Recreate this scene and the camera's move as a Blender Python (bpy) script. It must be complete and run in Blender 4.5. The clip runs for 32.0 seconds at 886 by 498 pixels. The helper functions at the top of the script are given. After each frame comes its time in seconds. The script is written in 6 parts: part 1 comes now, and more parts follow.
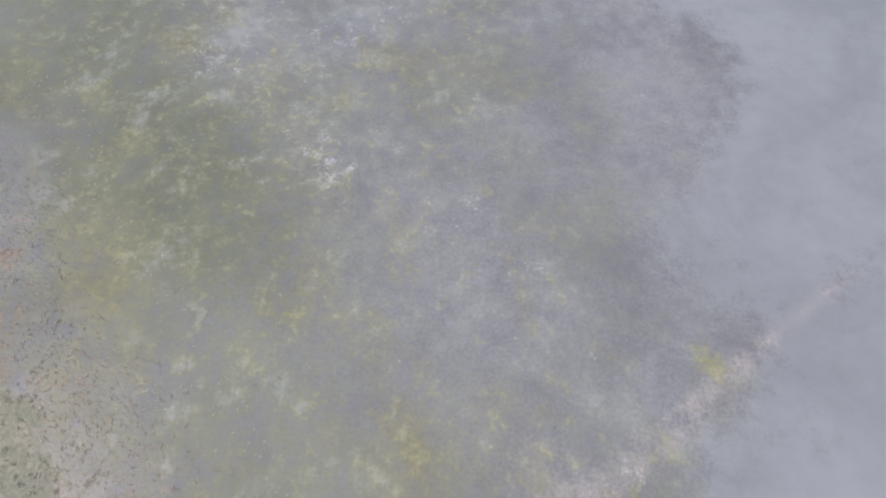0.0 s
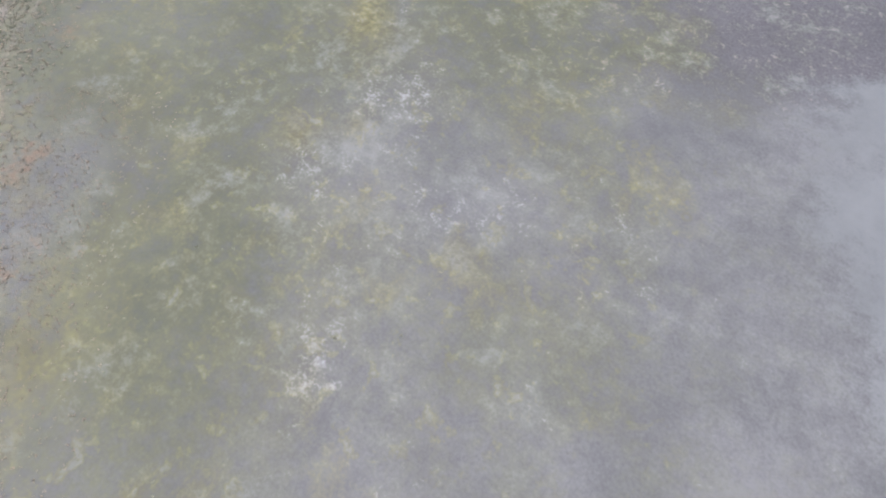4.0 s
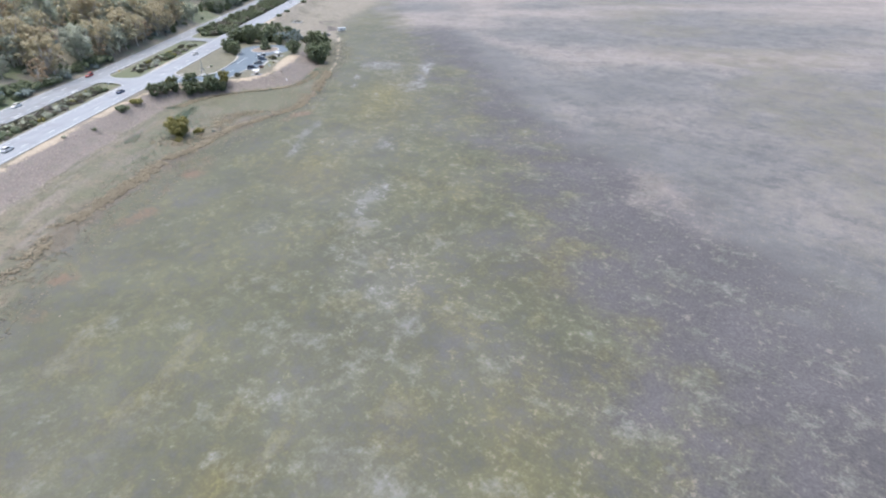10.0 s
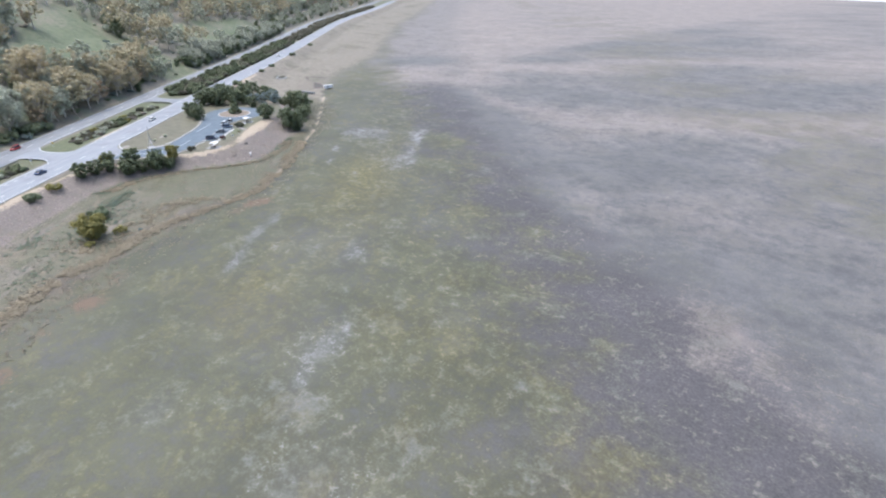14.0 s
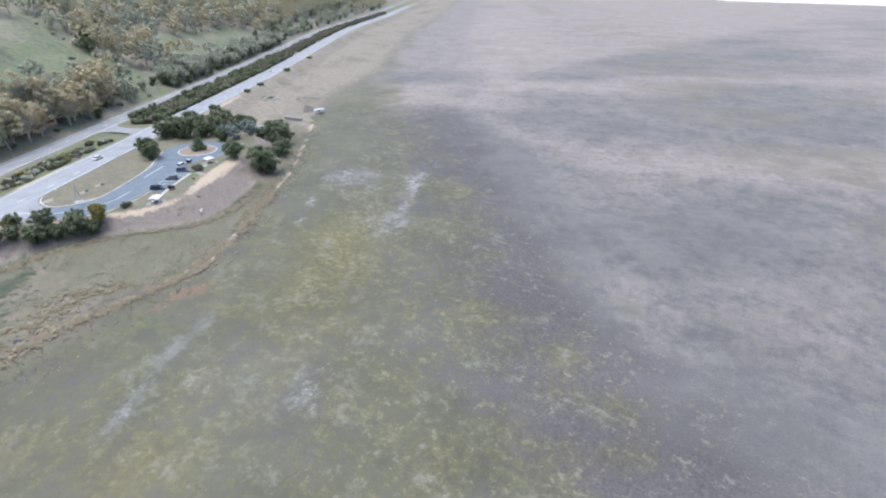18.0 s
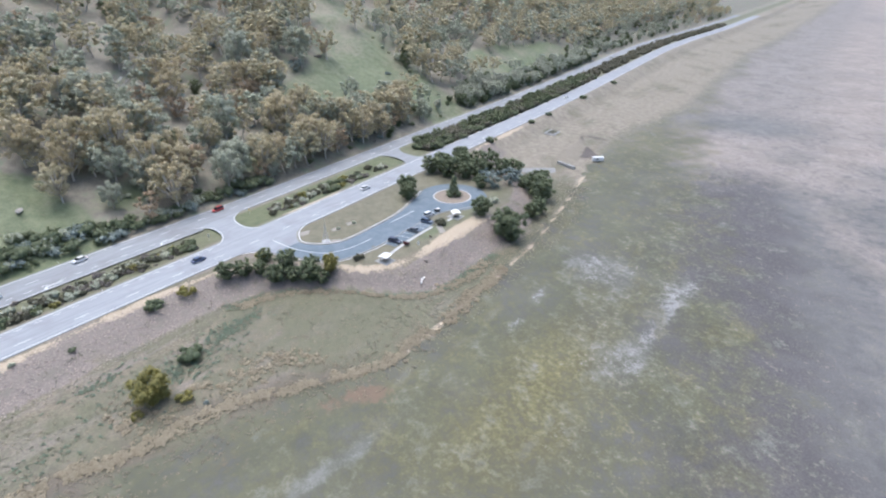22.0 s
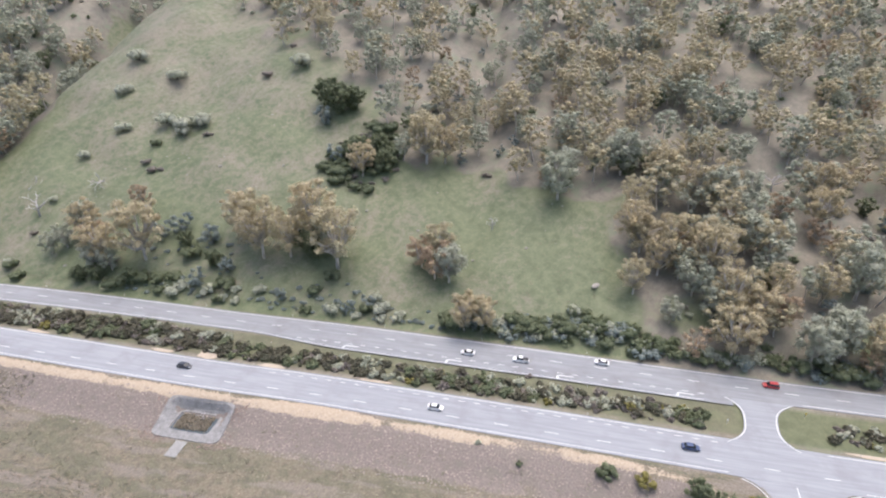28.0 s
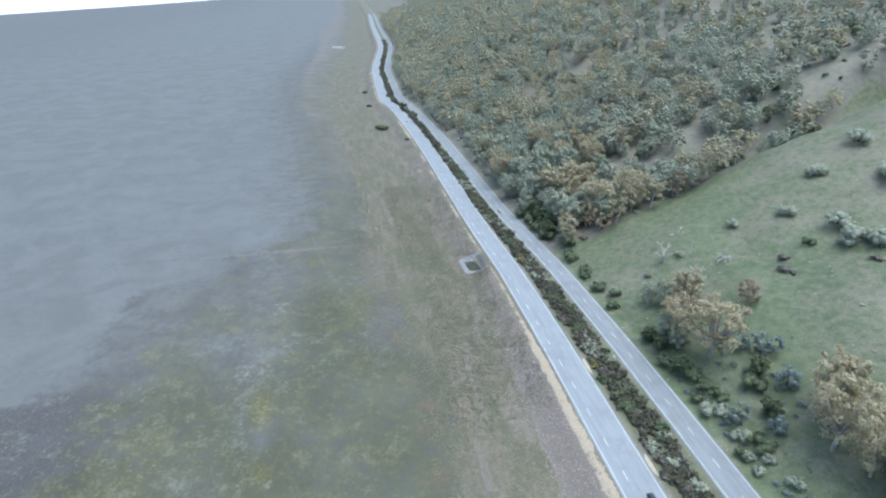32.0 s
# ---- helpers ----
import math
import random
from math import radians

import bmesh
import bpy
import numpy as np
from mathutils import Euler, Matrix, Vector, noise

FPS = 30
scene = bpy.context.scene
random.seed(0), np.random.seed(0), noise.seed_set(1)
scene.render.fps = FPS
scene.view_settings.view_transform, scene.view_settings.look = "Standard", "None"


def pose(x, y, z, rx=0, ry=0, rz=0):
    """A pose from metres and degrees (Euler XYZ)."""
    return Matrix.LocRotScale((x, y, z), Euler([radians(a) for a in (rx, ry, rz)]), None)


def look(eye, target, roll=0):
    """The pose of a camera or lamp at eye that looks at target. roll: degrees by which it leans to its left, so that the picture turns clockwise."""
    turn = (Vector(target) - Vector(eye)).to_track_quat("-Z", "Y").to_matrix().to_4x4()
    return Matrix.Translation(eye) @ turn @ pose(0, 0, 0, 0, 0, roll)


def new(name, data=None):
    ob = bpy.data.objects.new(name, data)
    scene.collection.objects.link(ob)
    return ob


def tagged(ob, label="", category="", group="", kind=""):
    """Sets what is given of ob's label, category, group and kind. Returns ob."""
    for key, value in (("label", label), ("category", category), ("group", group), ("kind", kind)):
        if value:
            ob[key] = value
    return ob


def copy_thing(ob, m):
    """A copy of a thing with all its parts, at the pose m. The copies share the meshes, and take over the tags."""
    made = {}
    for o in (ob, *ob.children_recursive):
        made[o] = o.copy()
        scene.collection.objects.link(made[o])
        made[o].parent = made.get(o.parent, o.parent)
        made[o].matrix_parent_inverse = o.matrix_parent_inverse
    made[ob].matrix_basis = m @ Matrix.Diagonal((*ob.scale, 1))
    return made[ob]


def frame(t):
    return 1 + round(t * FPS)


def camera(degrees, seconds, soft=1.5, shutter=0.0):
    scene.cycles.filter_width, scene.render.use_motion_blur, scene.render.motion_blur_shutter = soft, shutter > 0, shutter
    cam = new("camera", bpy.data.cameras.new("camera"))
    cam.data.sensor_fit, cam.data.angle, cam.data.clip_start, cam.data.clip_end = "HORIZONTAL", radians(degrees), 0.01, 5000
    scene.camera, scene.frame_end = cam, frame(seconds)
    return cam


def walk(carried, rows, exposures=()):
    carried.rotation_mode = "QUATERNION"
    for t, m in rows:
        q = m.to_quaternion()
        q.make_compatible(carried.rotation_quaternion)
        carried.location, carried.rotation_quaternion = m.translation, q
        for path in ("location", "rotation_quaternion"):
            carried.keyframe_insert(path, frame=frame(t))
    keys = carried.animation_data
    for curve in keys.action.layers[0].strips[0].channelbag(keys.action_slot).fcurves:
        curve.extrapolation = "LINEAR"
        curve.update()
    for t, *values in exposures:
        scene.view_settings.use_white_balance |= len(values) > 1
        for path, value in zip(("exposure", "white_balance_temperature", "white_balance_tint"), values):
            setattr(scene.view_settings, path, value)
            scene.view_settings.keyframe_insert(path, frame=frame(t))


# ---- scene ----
# The flight: seconds, eye, heading, pitch, roll.
cam = camera(77.7, 32.0, soft=2.1)
PATH = [
    (0, 0.00, -0.00, 72.25, 3.222, -62.450, -0.075),
    (0.5, 3.00, 5.29, 71.68, 12.582, -62.545, -0.019),
    (1, 5.47, 10.56, 71.33, 22.098, -62.388, 0.020),
    (1.5, 7.17, 16.03, 70.95, 31.577, -62.237, 0.045),
    (2, 7.84, 21.62, 70.49, 39.531, -62.238, 0.050),
    (2.5, 7.66, 27.36, 70.14, 41.285, -62.423, 0.047),
    (4.5, 4.62, 51.53, 69.87, 38.400, -58.110, 0.054),
    (5, 3.21, 57.41, 69.96, 39.170, -51.225, 0.047),
    (5.5, 1.15, 63.03, 70.17, 39.565, -46.081, 0.022),
    (6, -1.44, 68.44, 70.44, 39.730, -41.048, -0.006),
    (6.5, -4.37, 73.79, 70.75, 39.831, -37.705, -0.024),
    (7, -7.47, 79.08, 70.96, 39.934, -37.696, -0.036),
    (7.5, -10.67, 84.29, 70.99, 40.058, -37.742, -0.040),
    (8, -13.88, 89.45, 70.79, 40.075, -37.593, -0.037),
    (8.5, -17.13, 94.66, 70.44, 39.920, -36.440, -0.022),
    (9, -20.39, 99.99, 70.13, 39.885, -34.415, -0.005),
    (9.5, -23.61, 105.38, 69.93, 39.710, -32.760, -0.001),
    (10, -27.02, 110.86, 69.81, 39.386, -31.053, -0.014),
    (10.5, -30.52, 116.33, 69.76, 39.089, -28.993, -0.024),
    (11, -34.17, 121.77, 69.78, 38.865, -27.692, -0.028),
    (11.5, -37.99, 127.17, 69.86, 38.829, -27.495, -0.030),
    (12, -41.87, 132.68, 69.95, 38.897, -27.468, -0.023),
    (12.5, -45.85, 138.33, 70.06, 39.036, -27.420, -0.002),
    (13, -49.83, 143.98, 70.14, 39.181, -27.321, 0.029),
    (13.5, -53.86, 149.56, 70.15, 39.480, -27.173, 0.054),
    (14, -57.77, 155.09, 70.12, 39.749, -27.066, 0.074),
    (14.5, -61.63, 160.79, 70.14, 40.092, -26.893, 0.100),
    (16.5, -77.45, 183.68, 70.00, 40.887, -26.506, 0.118),
    (17, -81.29, 189.29, 70.29, 41.017, -26.463, 0.101),
    (17.5, -85.02, 194.77, 70.98, 41.243, -26.541, 0.058),
    (18, -88.70, 200.19, 72.13, 41.506, -26.788, 0.005),
    (18.5, -92.27, 205.50, 73.79, 41.771, -26.851, -0.025),
    (19, -95.74, 210.65, 75.81, 42.130, -26.850, -0.022),
    (19.5, -99.32, 215.60, 77.90, 44.196, -26.899, -0.006),
    (20, -103.07, 220.21, 79.92, 53.368, -26.838, 0.005),
    (20.5, -106.72, 224.51, 81.86, 59.829, -26.750, 0.028),
    (21, -110.11, 228.44, 83.83, 62.176, -26.880, 0.052),
    (21.5, -113.36, 231.95, 85.98, 67.150, -27.103, 0.053),
    (22, -116.68, 235.10, 88.26, 72.835, -27.291, 0.029),
    (22.5, -120.24, 237.94, 90.55, 77.658, -27.419, 0.005),
    (23, -124.05, 240.46, 92.86, 81.698, -27.530, -0.010),
    (23.5, -128.03, 242.53, 95.19, 85.559, -27.585, -0.010),
    (24, -132.16, 244.16, 97.66, 89.360, -27.767, -0.001),
    (24.5, -136.41, 245.26, 100.32, 92.863, -28.096, 0.003),
    (26.5, -154.40, 246.94, 111.71, 116.583, -27.941, 0.015),
    (27, -159.00, 246.56, 114.46, 124.302, -27.930, 0.041),
    (27.5, -163.56, 245.36, 117.10, 131.981, -27.876, 0.061),
    (28, -167.98, 243.48, 119.62, 139.753, -27.851, 0.069),
    (28.5, -172.18, 240.97, 122.05, 147.695, -27.762, 0.048),
    (29, -176.13, 237.91, 124.43, 155.693, -27.743, 0.015),
    (29.5, -179.77, 234.38, 126.82, 163.873, -27.659, -0.009),
    (30, -183.01, 230.51, 129.29, 172.249, -27.346, -0.023),
    (30.5, -185.89, 226.21, 131.76, 180.899, -26.942, -0.011),
    (31, -188.39, 221.44, 134.22, 189.645, -26.484, 0.040),
    (31.5, -190.39, 216.35, 136.61, 198.570, -26.214, 0.070),
    (32, -192.06, 211.15, 138.91, 207.964, -26.101, 0.062),
]
EXPO, SKY_HEIGHT, KELVIN, TINT = 0.80, 76.0, 5880, 7.5
walk(cam, [(t, pose(x, y, z, 90 + pitch, 0, yaw) @ pose(0, 0, 0, 0, 0, roll)) for t, x, y, z, yaw, pitch, roll in PATH],
     exposures=[(0.0, EXPO + 0.04, KELVIN + 60, TINT + 3), (5.0, EXPO + 0.13, KELVIN + 150, TINT + 2), (9.0, EXPO + 0.1, KELVIN + 150, TINT), (14.0, EXPO, KELVIN, TINT), (24.5, EXPO, KELVIN, TINT), (26.8, EXPO + 0.08, KELVIN, TINT), (28.3, EXPO - 0.04, KELVIN + 650, TINT + 6), (29.4, EXPO - 0.2, KELVIN + 450, TINT + 5), (31.0, EXPO - 0.16, KELVIN + 50, TINT + 3), (32.0, EXPO - 0.15, KELVIN - 500, TINT - 10)])

# ---- sky and sun: late afternoon, but sun set high and wide to brighten the escarpment ----
SUN_WAY = Vector((-0.92, -0.39, 0)).normalized()
SUN_HEIGHT = SKY_HEIGHT
world = bpy.data.worlds.new("world")
scene.world = world
world.use_nodes = True
wn = world.node_tree
sky = wn.nodes.new("ShaderNodeTexSky")
sky.sky_type = "NISHITA"
sky.sun_disc = False
sky.sun_elevation = radians(SKY_HEIGHT)
sky.sun_rotation = math.atan2(SUN_WAY.x, SUN_WAY.y)
sky.air_density, sky.dust_density, sky.ozone_density = 1.0, 5.0, 1.0
background = wn.nodes["Background"]
wn.links.new(sky.outputs[0], background.inputs[0])
background.inputs[1].default_value = 0.15
sun = new("sun", bpy.data.lights.new("sun", "SUN"))
sun.data.energy, sun.data.angle, sun.data.color = 1.0, radians(60), (1.0, 0.95, 0.88)
sun.matrix_world = look((0, 0, 0), (-SUN_WAY.x, -SUN_WAY.y, -math.tan(radians(SUN_HEIGHT))))


# ---- materials ----
class Mat:
    """Small helper round a node tree."""

    def __init__(self, name, rough=0.8, metal=0.0, spec=0.3):
        self.m = bpy.data.materials.new(name)
        self.m.use_nodes = True
        self.t = self.m.node_tree
        self.b = self.t.nodes["Principled BSDF"]
        self.b.inputs["Roughness"].default_value = rough
        self.b.inputs["Metallic"].default_value = metal
        self.b.inputs["Specular IOR Level"].default_value = spec
        self.co = None

    def node(self, kind, **kw):
        n = self.t.nodes.new(kind)
        for k, v in kw.items():
            if k == "op":
                n.operation = v
            elif k == "blend":
                n.blend_type = v
        return n

    def put(self, sock, value):
        if isinstance(value, bpy.types.NodeSocket):
            self.t.links.new(value, sock)
        elif isinstance(value, (tuple, list)) and len(value) == 3 and sock.type == "RGBA":
            sock.default_value = (*value, 1)
        else:
            sock.default_value = value

    def coords(self, stretch=None):
        if self.co is None:
            self.co = self.node("ShaderNodeTexCoord").outputs["Object"]
        if stretch is None:
            return self.co
        turn, mp = self.node("ShaderNodeMapping"), self.node("ShaderNodeMapping")
        self.put(turn.inputs[0], self.co)
        turn.inputs["Rotation"].default_value = (0, 0, radians(stretch[0]))
        self.put(mp.inputs[0], turn.outputs[0])
        mp.inputs["Scale"].default_value = stretch[1]
        return mp.outputs[0]

    def noise(self, scale, detail=4, rough=0.6, stretch=None, warp=0.0):
        n = self.node("ShaderNodeTexNoise")
        n.inputs["Scale"].default_value, n.inputs["Detail"].default_value = scale, detail
        n.inputs["Roughness"].default_value, n.inputs["Distortion"].default_value = rough, warp
        self.put(n.inputs["Vector"], self.coords(stretch))
        return n.outputs[0]

    def voronoi(self, scale, out="Distance"):
        n = self.node("ShaderNodeTexVoronoi")
        n.inputs["Scale"].default_value = scale
        self.put(n.inputs["Vector"], self.coords())
        return n.outputs[out]

    def ramp(self, fac, lo, hi):
        n = self.node("ShaderNodeMapRange")
        self.put(n.inputs[0], fac)
        n.inputs[1].default_value, n.inputs[2].default_value = lo, hi
        n.interpolation_type = "SMOOTHSTEP"
        return n.outputs[0]

    def math(self, op, a, b=0.0):
        n = self.node("ShaderNodeMath", op=op)
        self.put(n.inputs[0], a)
        self.put(n.inputs[1], b)
        return n.outputs[0]

    def mix(self, fac, a, b, blend="MIX"):
        n = self.node("ShaderNodeMixRGB", blend=blend)
        self.put(n.inputs[0], fac)
        self.put(n.inputs[1], a)
        self.put(n.inputs[2], b)
        return n.outputs[0]

    def attr(self, name):
        n = self.node("ShaderNodeAttribute")
        n.attribute_name = name
        return n.outputs["Fac"]

    def island(self):
        return self.node("ShaderNodeNewGeometry").outputs["Random Per Island"]

    def chance(self):
        return self.node("ShaderNodeObjectInfo").outputs["Random"]

    def bump(self, height, strength=0.4, dist=0.05):
        n = self.node("ShaderNodeBump")
        n.inputs["Strength"].default_value, n.inputs["Distance"].default_value = strength, dist
        self.put(n.inputs["Height"], height)
        self.put(self.b.inputs["Normal"], n.outputs[0])
        return self

    def colour(self, value):
        self.put(self.b.inputs["Base Color"], value)
        return self


def plain(name, rgb, rough=0.6, metal=0.0, spec=0.4, grain=6.0, amount=0.25):
    """A paint or bulk material with slight blotches and grain."""
    m = Mat(name, rough, metal, spec)
    f = m.math("MULTIPLY", m.math("ADD", m.noise(grain), m.noise(grain * 7)), 0.5)
    dark = tuple(c * (1 - amount) for c in rgb)
    light = tuple(min(1, c * (1 + amount * 0.6)) for c in rgb)
    return m.colour(m.mix(m.ramp(f, 0.3, 0.7), dark, light)).m


def leaf(name, dark, light, tint, spread=0.6):
    """Foliage: each leaf clump takes a shade of its own, each tree a tint of its own, with leafy relief."""
    m = Mat(name, 0.55, 0, 0.5)
    tone = m.math("ADD", m.math("MULTIPLY", m.island(), 0.45), m.math("MULTIPLY", m.ramp(m.noise(2.2, 5, 0.75), 0.3, 0.7), 0.55))
    c = m.mix(tone, dark, light)
    wander = m.math("MULTIPLY", m.math("ADD", m.chance(), m.ramp(m.noise(0.07, 3, 0.6), 0.35, 0.65)), 0.5)
    c = m.mix(m.math("MULTIPLY", wander, spread), c, tint)
    m.colour(c).bump(m.noise(3.0, 4, 0.75), 0.4, 0.2)
    thin, both = m.node("ShaderNodeBsdfTranslucent"), m.node("ShaderNodeMixShader")
    m.put(thin.inputs[0], c)
    both.inputs[0].default_value = 0.42
    m.t.links.new(m.b.outputs[0], both.inputs[1])
    m.t.links.new(thin.outputs[0], both.inputs[2])
    m.t.links.new(both.outputs[0], m.t.nodes["Material Output"].inputs[0])
    return m.m


def bark(name, a, b):
    m = Mat(name, 0.9, 0, 0.15)
    return m.colour(m.mix(m.ramp(m.noise(2.5, 5, 0.7, (0, (1, 1, 0.25))), 0.35, 0.65), a, b)).m


GROUND = Mat("ground", 0.68, 0, 0.5)
g = GROUND


def level(*pairs):
    """A weighted sum of noises."""
    out = None
    for value, share in pairs:
        term = g.math("MULTIPLY", value, share)
        out = term if out is None else g.math("ADD", out, term)
    return out


def spread(name, by, amount, lo, hi):
    """Where a cover lies: its share of the ground, frayed by a noise."""
    return g.ramp(g.math("ADD", g.attr(name), g.math("MULTIPLY", g.math("SUBTRACT", by, 0.5), amount)), lo, hi)


fine = g.noise(1.9, 6, 0.7)
mid = g.noise(0.3, 8, 0.66)
wide = g.noise(0.03, 8, 0.68)
streak = g.noise(0.09, 8, 0.66, (52.7, (0.45, 1.4, 1.0)))
grit = g.noise(9.0, 4, 0.7)
fleck = g.noise(0.75, 5, 0.62, None, 0.3)
patch = level((g.noise(0.1, 9, 0.64), 0.62), (mid, 0.38))
dapple = level((patch, 0.72), (fine, 0.28))
broken = level((mid, 0.6), (fine, 0.4))
clump = level((patch, 0.68), (fleck, 0.24), (fine, 0.08))
# lake bed: lilac-grey silt, moss, reed litter, salt crust, wet silt
silt = g.mix(g.ramp(dapple, 0.36, 0.64), (0.099, 0.097, 0.096), (0.160, 0.156, 0.153))
litter = g.mix(g.ramp(level((fine, 0.6), (mid, 0.4)), 0.35, 0.62), (0.188, 0.161, 0.145), (0.325, 0.279, 0.250))
moss = g.mix(g.ramp(clump, 0.36, 0.64), (0.057, 0.061, 0.035), (0.104, 0.106, 0.063))
gold = g.mix(g.ramp(fleck, 0.35, 0.65), (0.102, 0.090, 0.034), (0.162, 0.144, 0.056))
bright_gold = g.mix(g.ramp(fleck, 0.35, 0.65), (0.126, 0.114, 0.042), (0.188, 0.172, 0.066))
crust_tone = g.mix(g.ramp(fleck, 0.3, 0.7), (0.225, 0.228, 0.236), (0.34, 0.343, 0.352))
umber = g.mix(g.ramp(level((fine, 0.6), (fleck, 0.4)), 0.35, 0.65), (0.061, 0.056, 0.058), (0.106, 0.099, 0.101))
silt = g.mix(spread("dark", clump, 4.2, 0.0, 1.05), silt, umber)
lake = g.mix(spread("litter", clump, 3.0, 0.05, 1.1), silt, litter)
lake = g.mix(spread("moss", clump, 5.2, -0.15, 1.15), lake, moss)
# ochre moss in drifts, then small pans of bright moss with pale floors
drift = level((mid, 0.36), (streak, 0.36), (g.noise(0.05, 6, 0.6), 0.26), (g.attr("gold"), 0.34))
lake = g.mix(g.math("MULTIPLY", g.math("MULTIPLY", g.ramp(drift, 0.40, 0.86), 0.9), g.ramp(g.attr("moss"), 0.1, 0.45)), lake, gold)
lake = g.mix(g.math("MULTIPLY", spread("gold", level((patch, 0.6), (fleck, 0.4)), 2.4, 0.42, 0.85), 0.9), lake, bright_gold)
halo = g.ramp(g.math("ADD", g.attr("salt"), g.math("MULTIPLY", g.math("SUBTRACT", clump, 0.5), 5.5)), 0.1, 0.95)
lake = g.mix(g.math("MULTIPLY", halo, 0.5), lake, g.mix(g.ramp(dapple, 0.38, 0.62), (0.150, 0.150, 0.158), (0.205, 0.205, 0.213)))
crust = level((fine, 0.30), (fleck, 0.12), (mid, 0.28), (streak, 0.30))
lake = g.mix(g.math("MULTIPLY", spread("salt", crust, 7.0, 0.55, 1.15), 0.66), lake, crust_tone)
frag = g.math("MULTIPLY", g.ramp(level((mid, 0.35), (fleck, 0.4), (fine, 0.25)), 0.53, 0.62), g.ramp(g.math("ADD", g.attr("dark"), g.attr("litter")), 0.1, 0.5))
lake = g.mix(g.math("MULTIPLY", frag, 0.42), lake, (0.262, 0.214, 0.186))
bed = g.ramp(g.math("ADD", g.attr("moss"), g.attr("salt")), 0.1, 0.45)
pan = level((g.noise(0.085, 6, 0.6, (52.7, (0.75, 1.15, 1.0)), 0.3), 0.66), (fine, 0.16), (mid, 0.18))
lake = g.mix(g.math("MULTIPLY", g.math("MULTIPLY", g.ramp(pan, 0.525, 0.60), bed), 0.4), lake, gold)
lake = g.mix(g.math("MULTIPLY", g.math("MULTIPLY", g.ramp(pan, 0.56, 0.68), bed), 0.32), lake, (0.185, 0.185, 0.19))
small = level((g.noise(0.24, 4, 0.55, None, 0.4), 0.75), (fleck, 0.25))
lake = g.mix(g.math("MULTIPLY", g.math("MULTIPLY", g.ramp(small, 0.56, 0.62), bed), g.math("ADD", 0.12, g.math("MULTIPLY", g.attr("pans"), 0.28))), lake, bright_gold)
lake = g.mix(g.math("MULTIPLY", g.math("MULTIPLY", g.ramp(small, 0.605, 0.67), bed), g.math("ADD", 0.2, g.math("MULTIPLY", g.attr("pans"), 0.25))), lake, (0.18, 0.182, 0.19))
dim = level((g.noise(0.06, 6, 0.6, None, 0.4), 0.7), (fine, 0.3))
lake = g.mix(g.math("MULTIPLY", g.ramp(dim, 0.53, 0.66), 0.28), lake, (0.104, 0.098, 0.1))
tone = level((g.noise(0.045, 8, 0.68, None, 0.5), 0.62), (fine, 0.2), (mid, 0.18))
lake = g.mix(1.0, lake, g.mix(g.ramp(tone, 0.38, 0.62), (0.85, 0.85, 0.845), (1.15, 1.145, 1.15)), "MULTIPLY")
# fairy rings of darker moss
cell = g.voronoi(0.15)
ring_ = g.math("MULTIPLY", g.ramp(cell, 0.045, 0.08), g.math("SUBTRACT", 1.0, g.ramp(cell, 0.10, 0.16)))
ring_ = g.math("MULTIPLY", ring_, g.ramp(g.voronoi(0.15, "Color"), 0.45, 0.6))
lake = g.mix(g.math("MULTIPLY", g.math("MULTIPLY", ring_, bed), 0.5), lake, g.mix(0.45, gold, (0.10, 0.10, 0.085)))
# smooth damp silt out on the lake
film = level((g.noise(0.035, 5, 0.6, None, 0.8), 0.7), (mid, 0.3))
wet = g.mix(g.ramp(film, 0.36, 0.64), (0.134, 0.136, 0.135), (0.168, 0.170, 0.168))
lake = g.mix(spread("wet", dapple, 4.0, 0.05, 0.95), lake, wet)
rust = g.mix(fine, (0.112, 0.076, 0.050), (0.190, 0.134, 0.090))
lake = g.mix(spread("rust", level((patch, 0.6), (fleck, 0.4)), 4.0, 0.45, 1.0), lake, rust)
# shore plain: dry grass and olive herbage
dry = g.mix(g.ramp(fine, 0.33, 0.66), (0.130, 0.109, 0.075), (0.225, 0.192, 0.138))
olive = g.mix(g.ramp(fine, 0.33, 0.66), (0.084, 0.083, 0.050), (0.152, 0.146, 0.094))
band = g.noise(0.13, 7, 0.66, (52.7, (0.3, 1.5, 1.0)))
shore = g.mix(g.ramp(level((mid, 0.45), (streak, 0.55)), 0.42, 0.56), dry, olive)
shore = g.mix(g.math("MULTIPLY", g.ramp(fleck, 0.5, 0.62), 0.5), shore, (0.075, 0.07, 0.052))
shore = g.mix(g.math("MULTIPLY", g.ramp(band, 0.51, 0.60), 0.8), shore, g.mix(g.ramp(fine, 0.35, 0.65), (0.138, 0.118, 0.098), (0.245, 0.212, 0.178)))
shore = g.mix(g.math("MULTIPLY", spread("reed", broken, 1.2, 0.3, 0.9), 0.8), shore, (0.108, 0.088, 0.066))
meadow = g.mix(g.ramp(level((fine, 0.5), (fleck, 0.5)), 0.36, 0.64), (0.080, 0.083, 0.047), (0.150, 0.147, 0.090))
shore = g.mix(g.math("MULTIPLY", spread("green", patch, 2.0, 0.2, 0.9), 0.85), shore, meadow)
straw = g.mix(g.ramp(broken, 0.36, 0.64), (0.165, 0.142, 0.108), (0.285, 0.250, 0.198))
shore = g.mix(g.math("MULTIPLY", spread("straw", patch, 1.6, 0.3, 0.8), 0.85), shore, straw)
ground = g.mix(spread("plain", broken, 0.9, 0.35, 0.65), lake, shore)
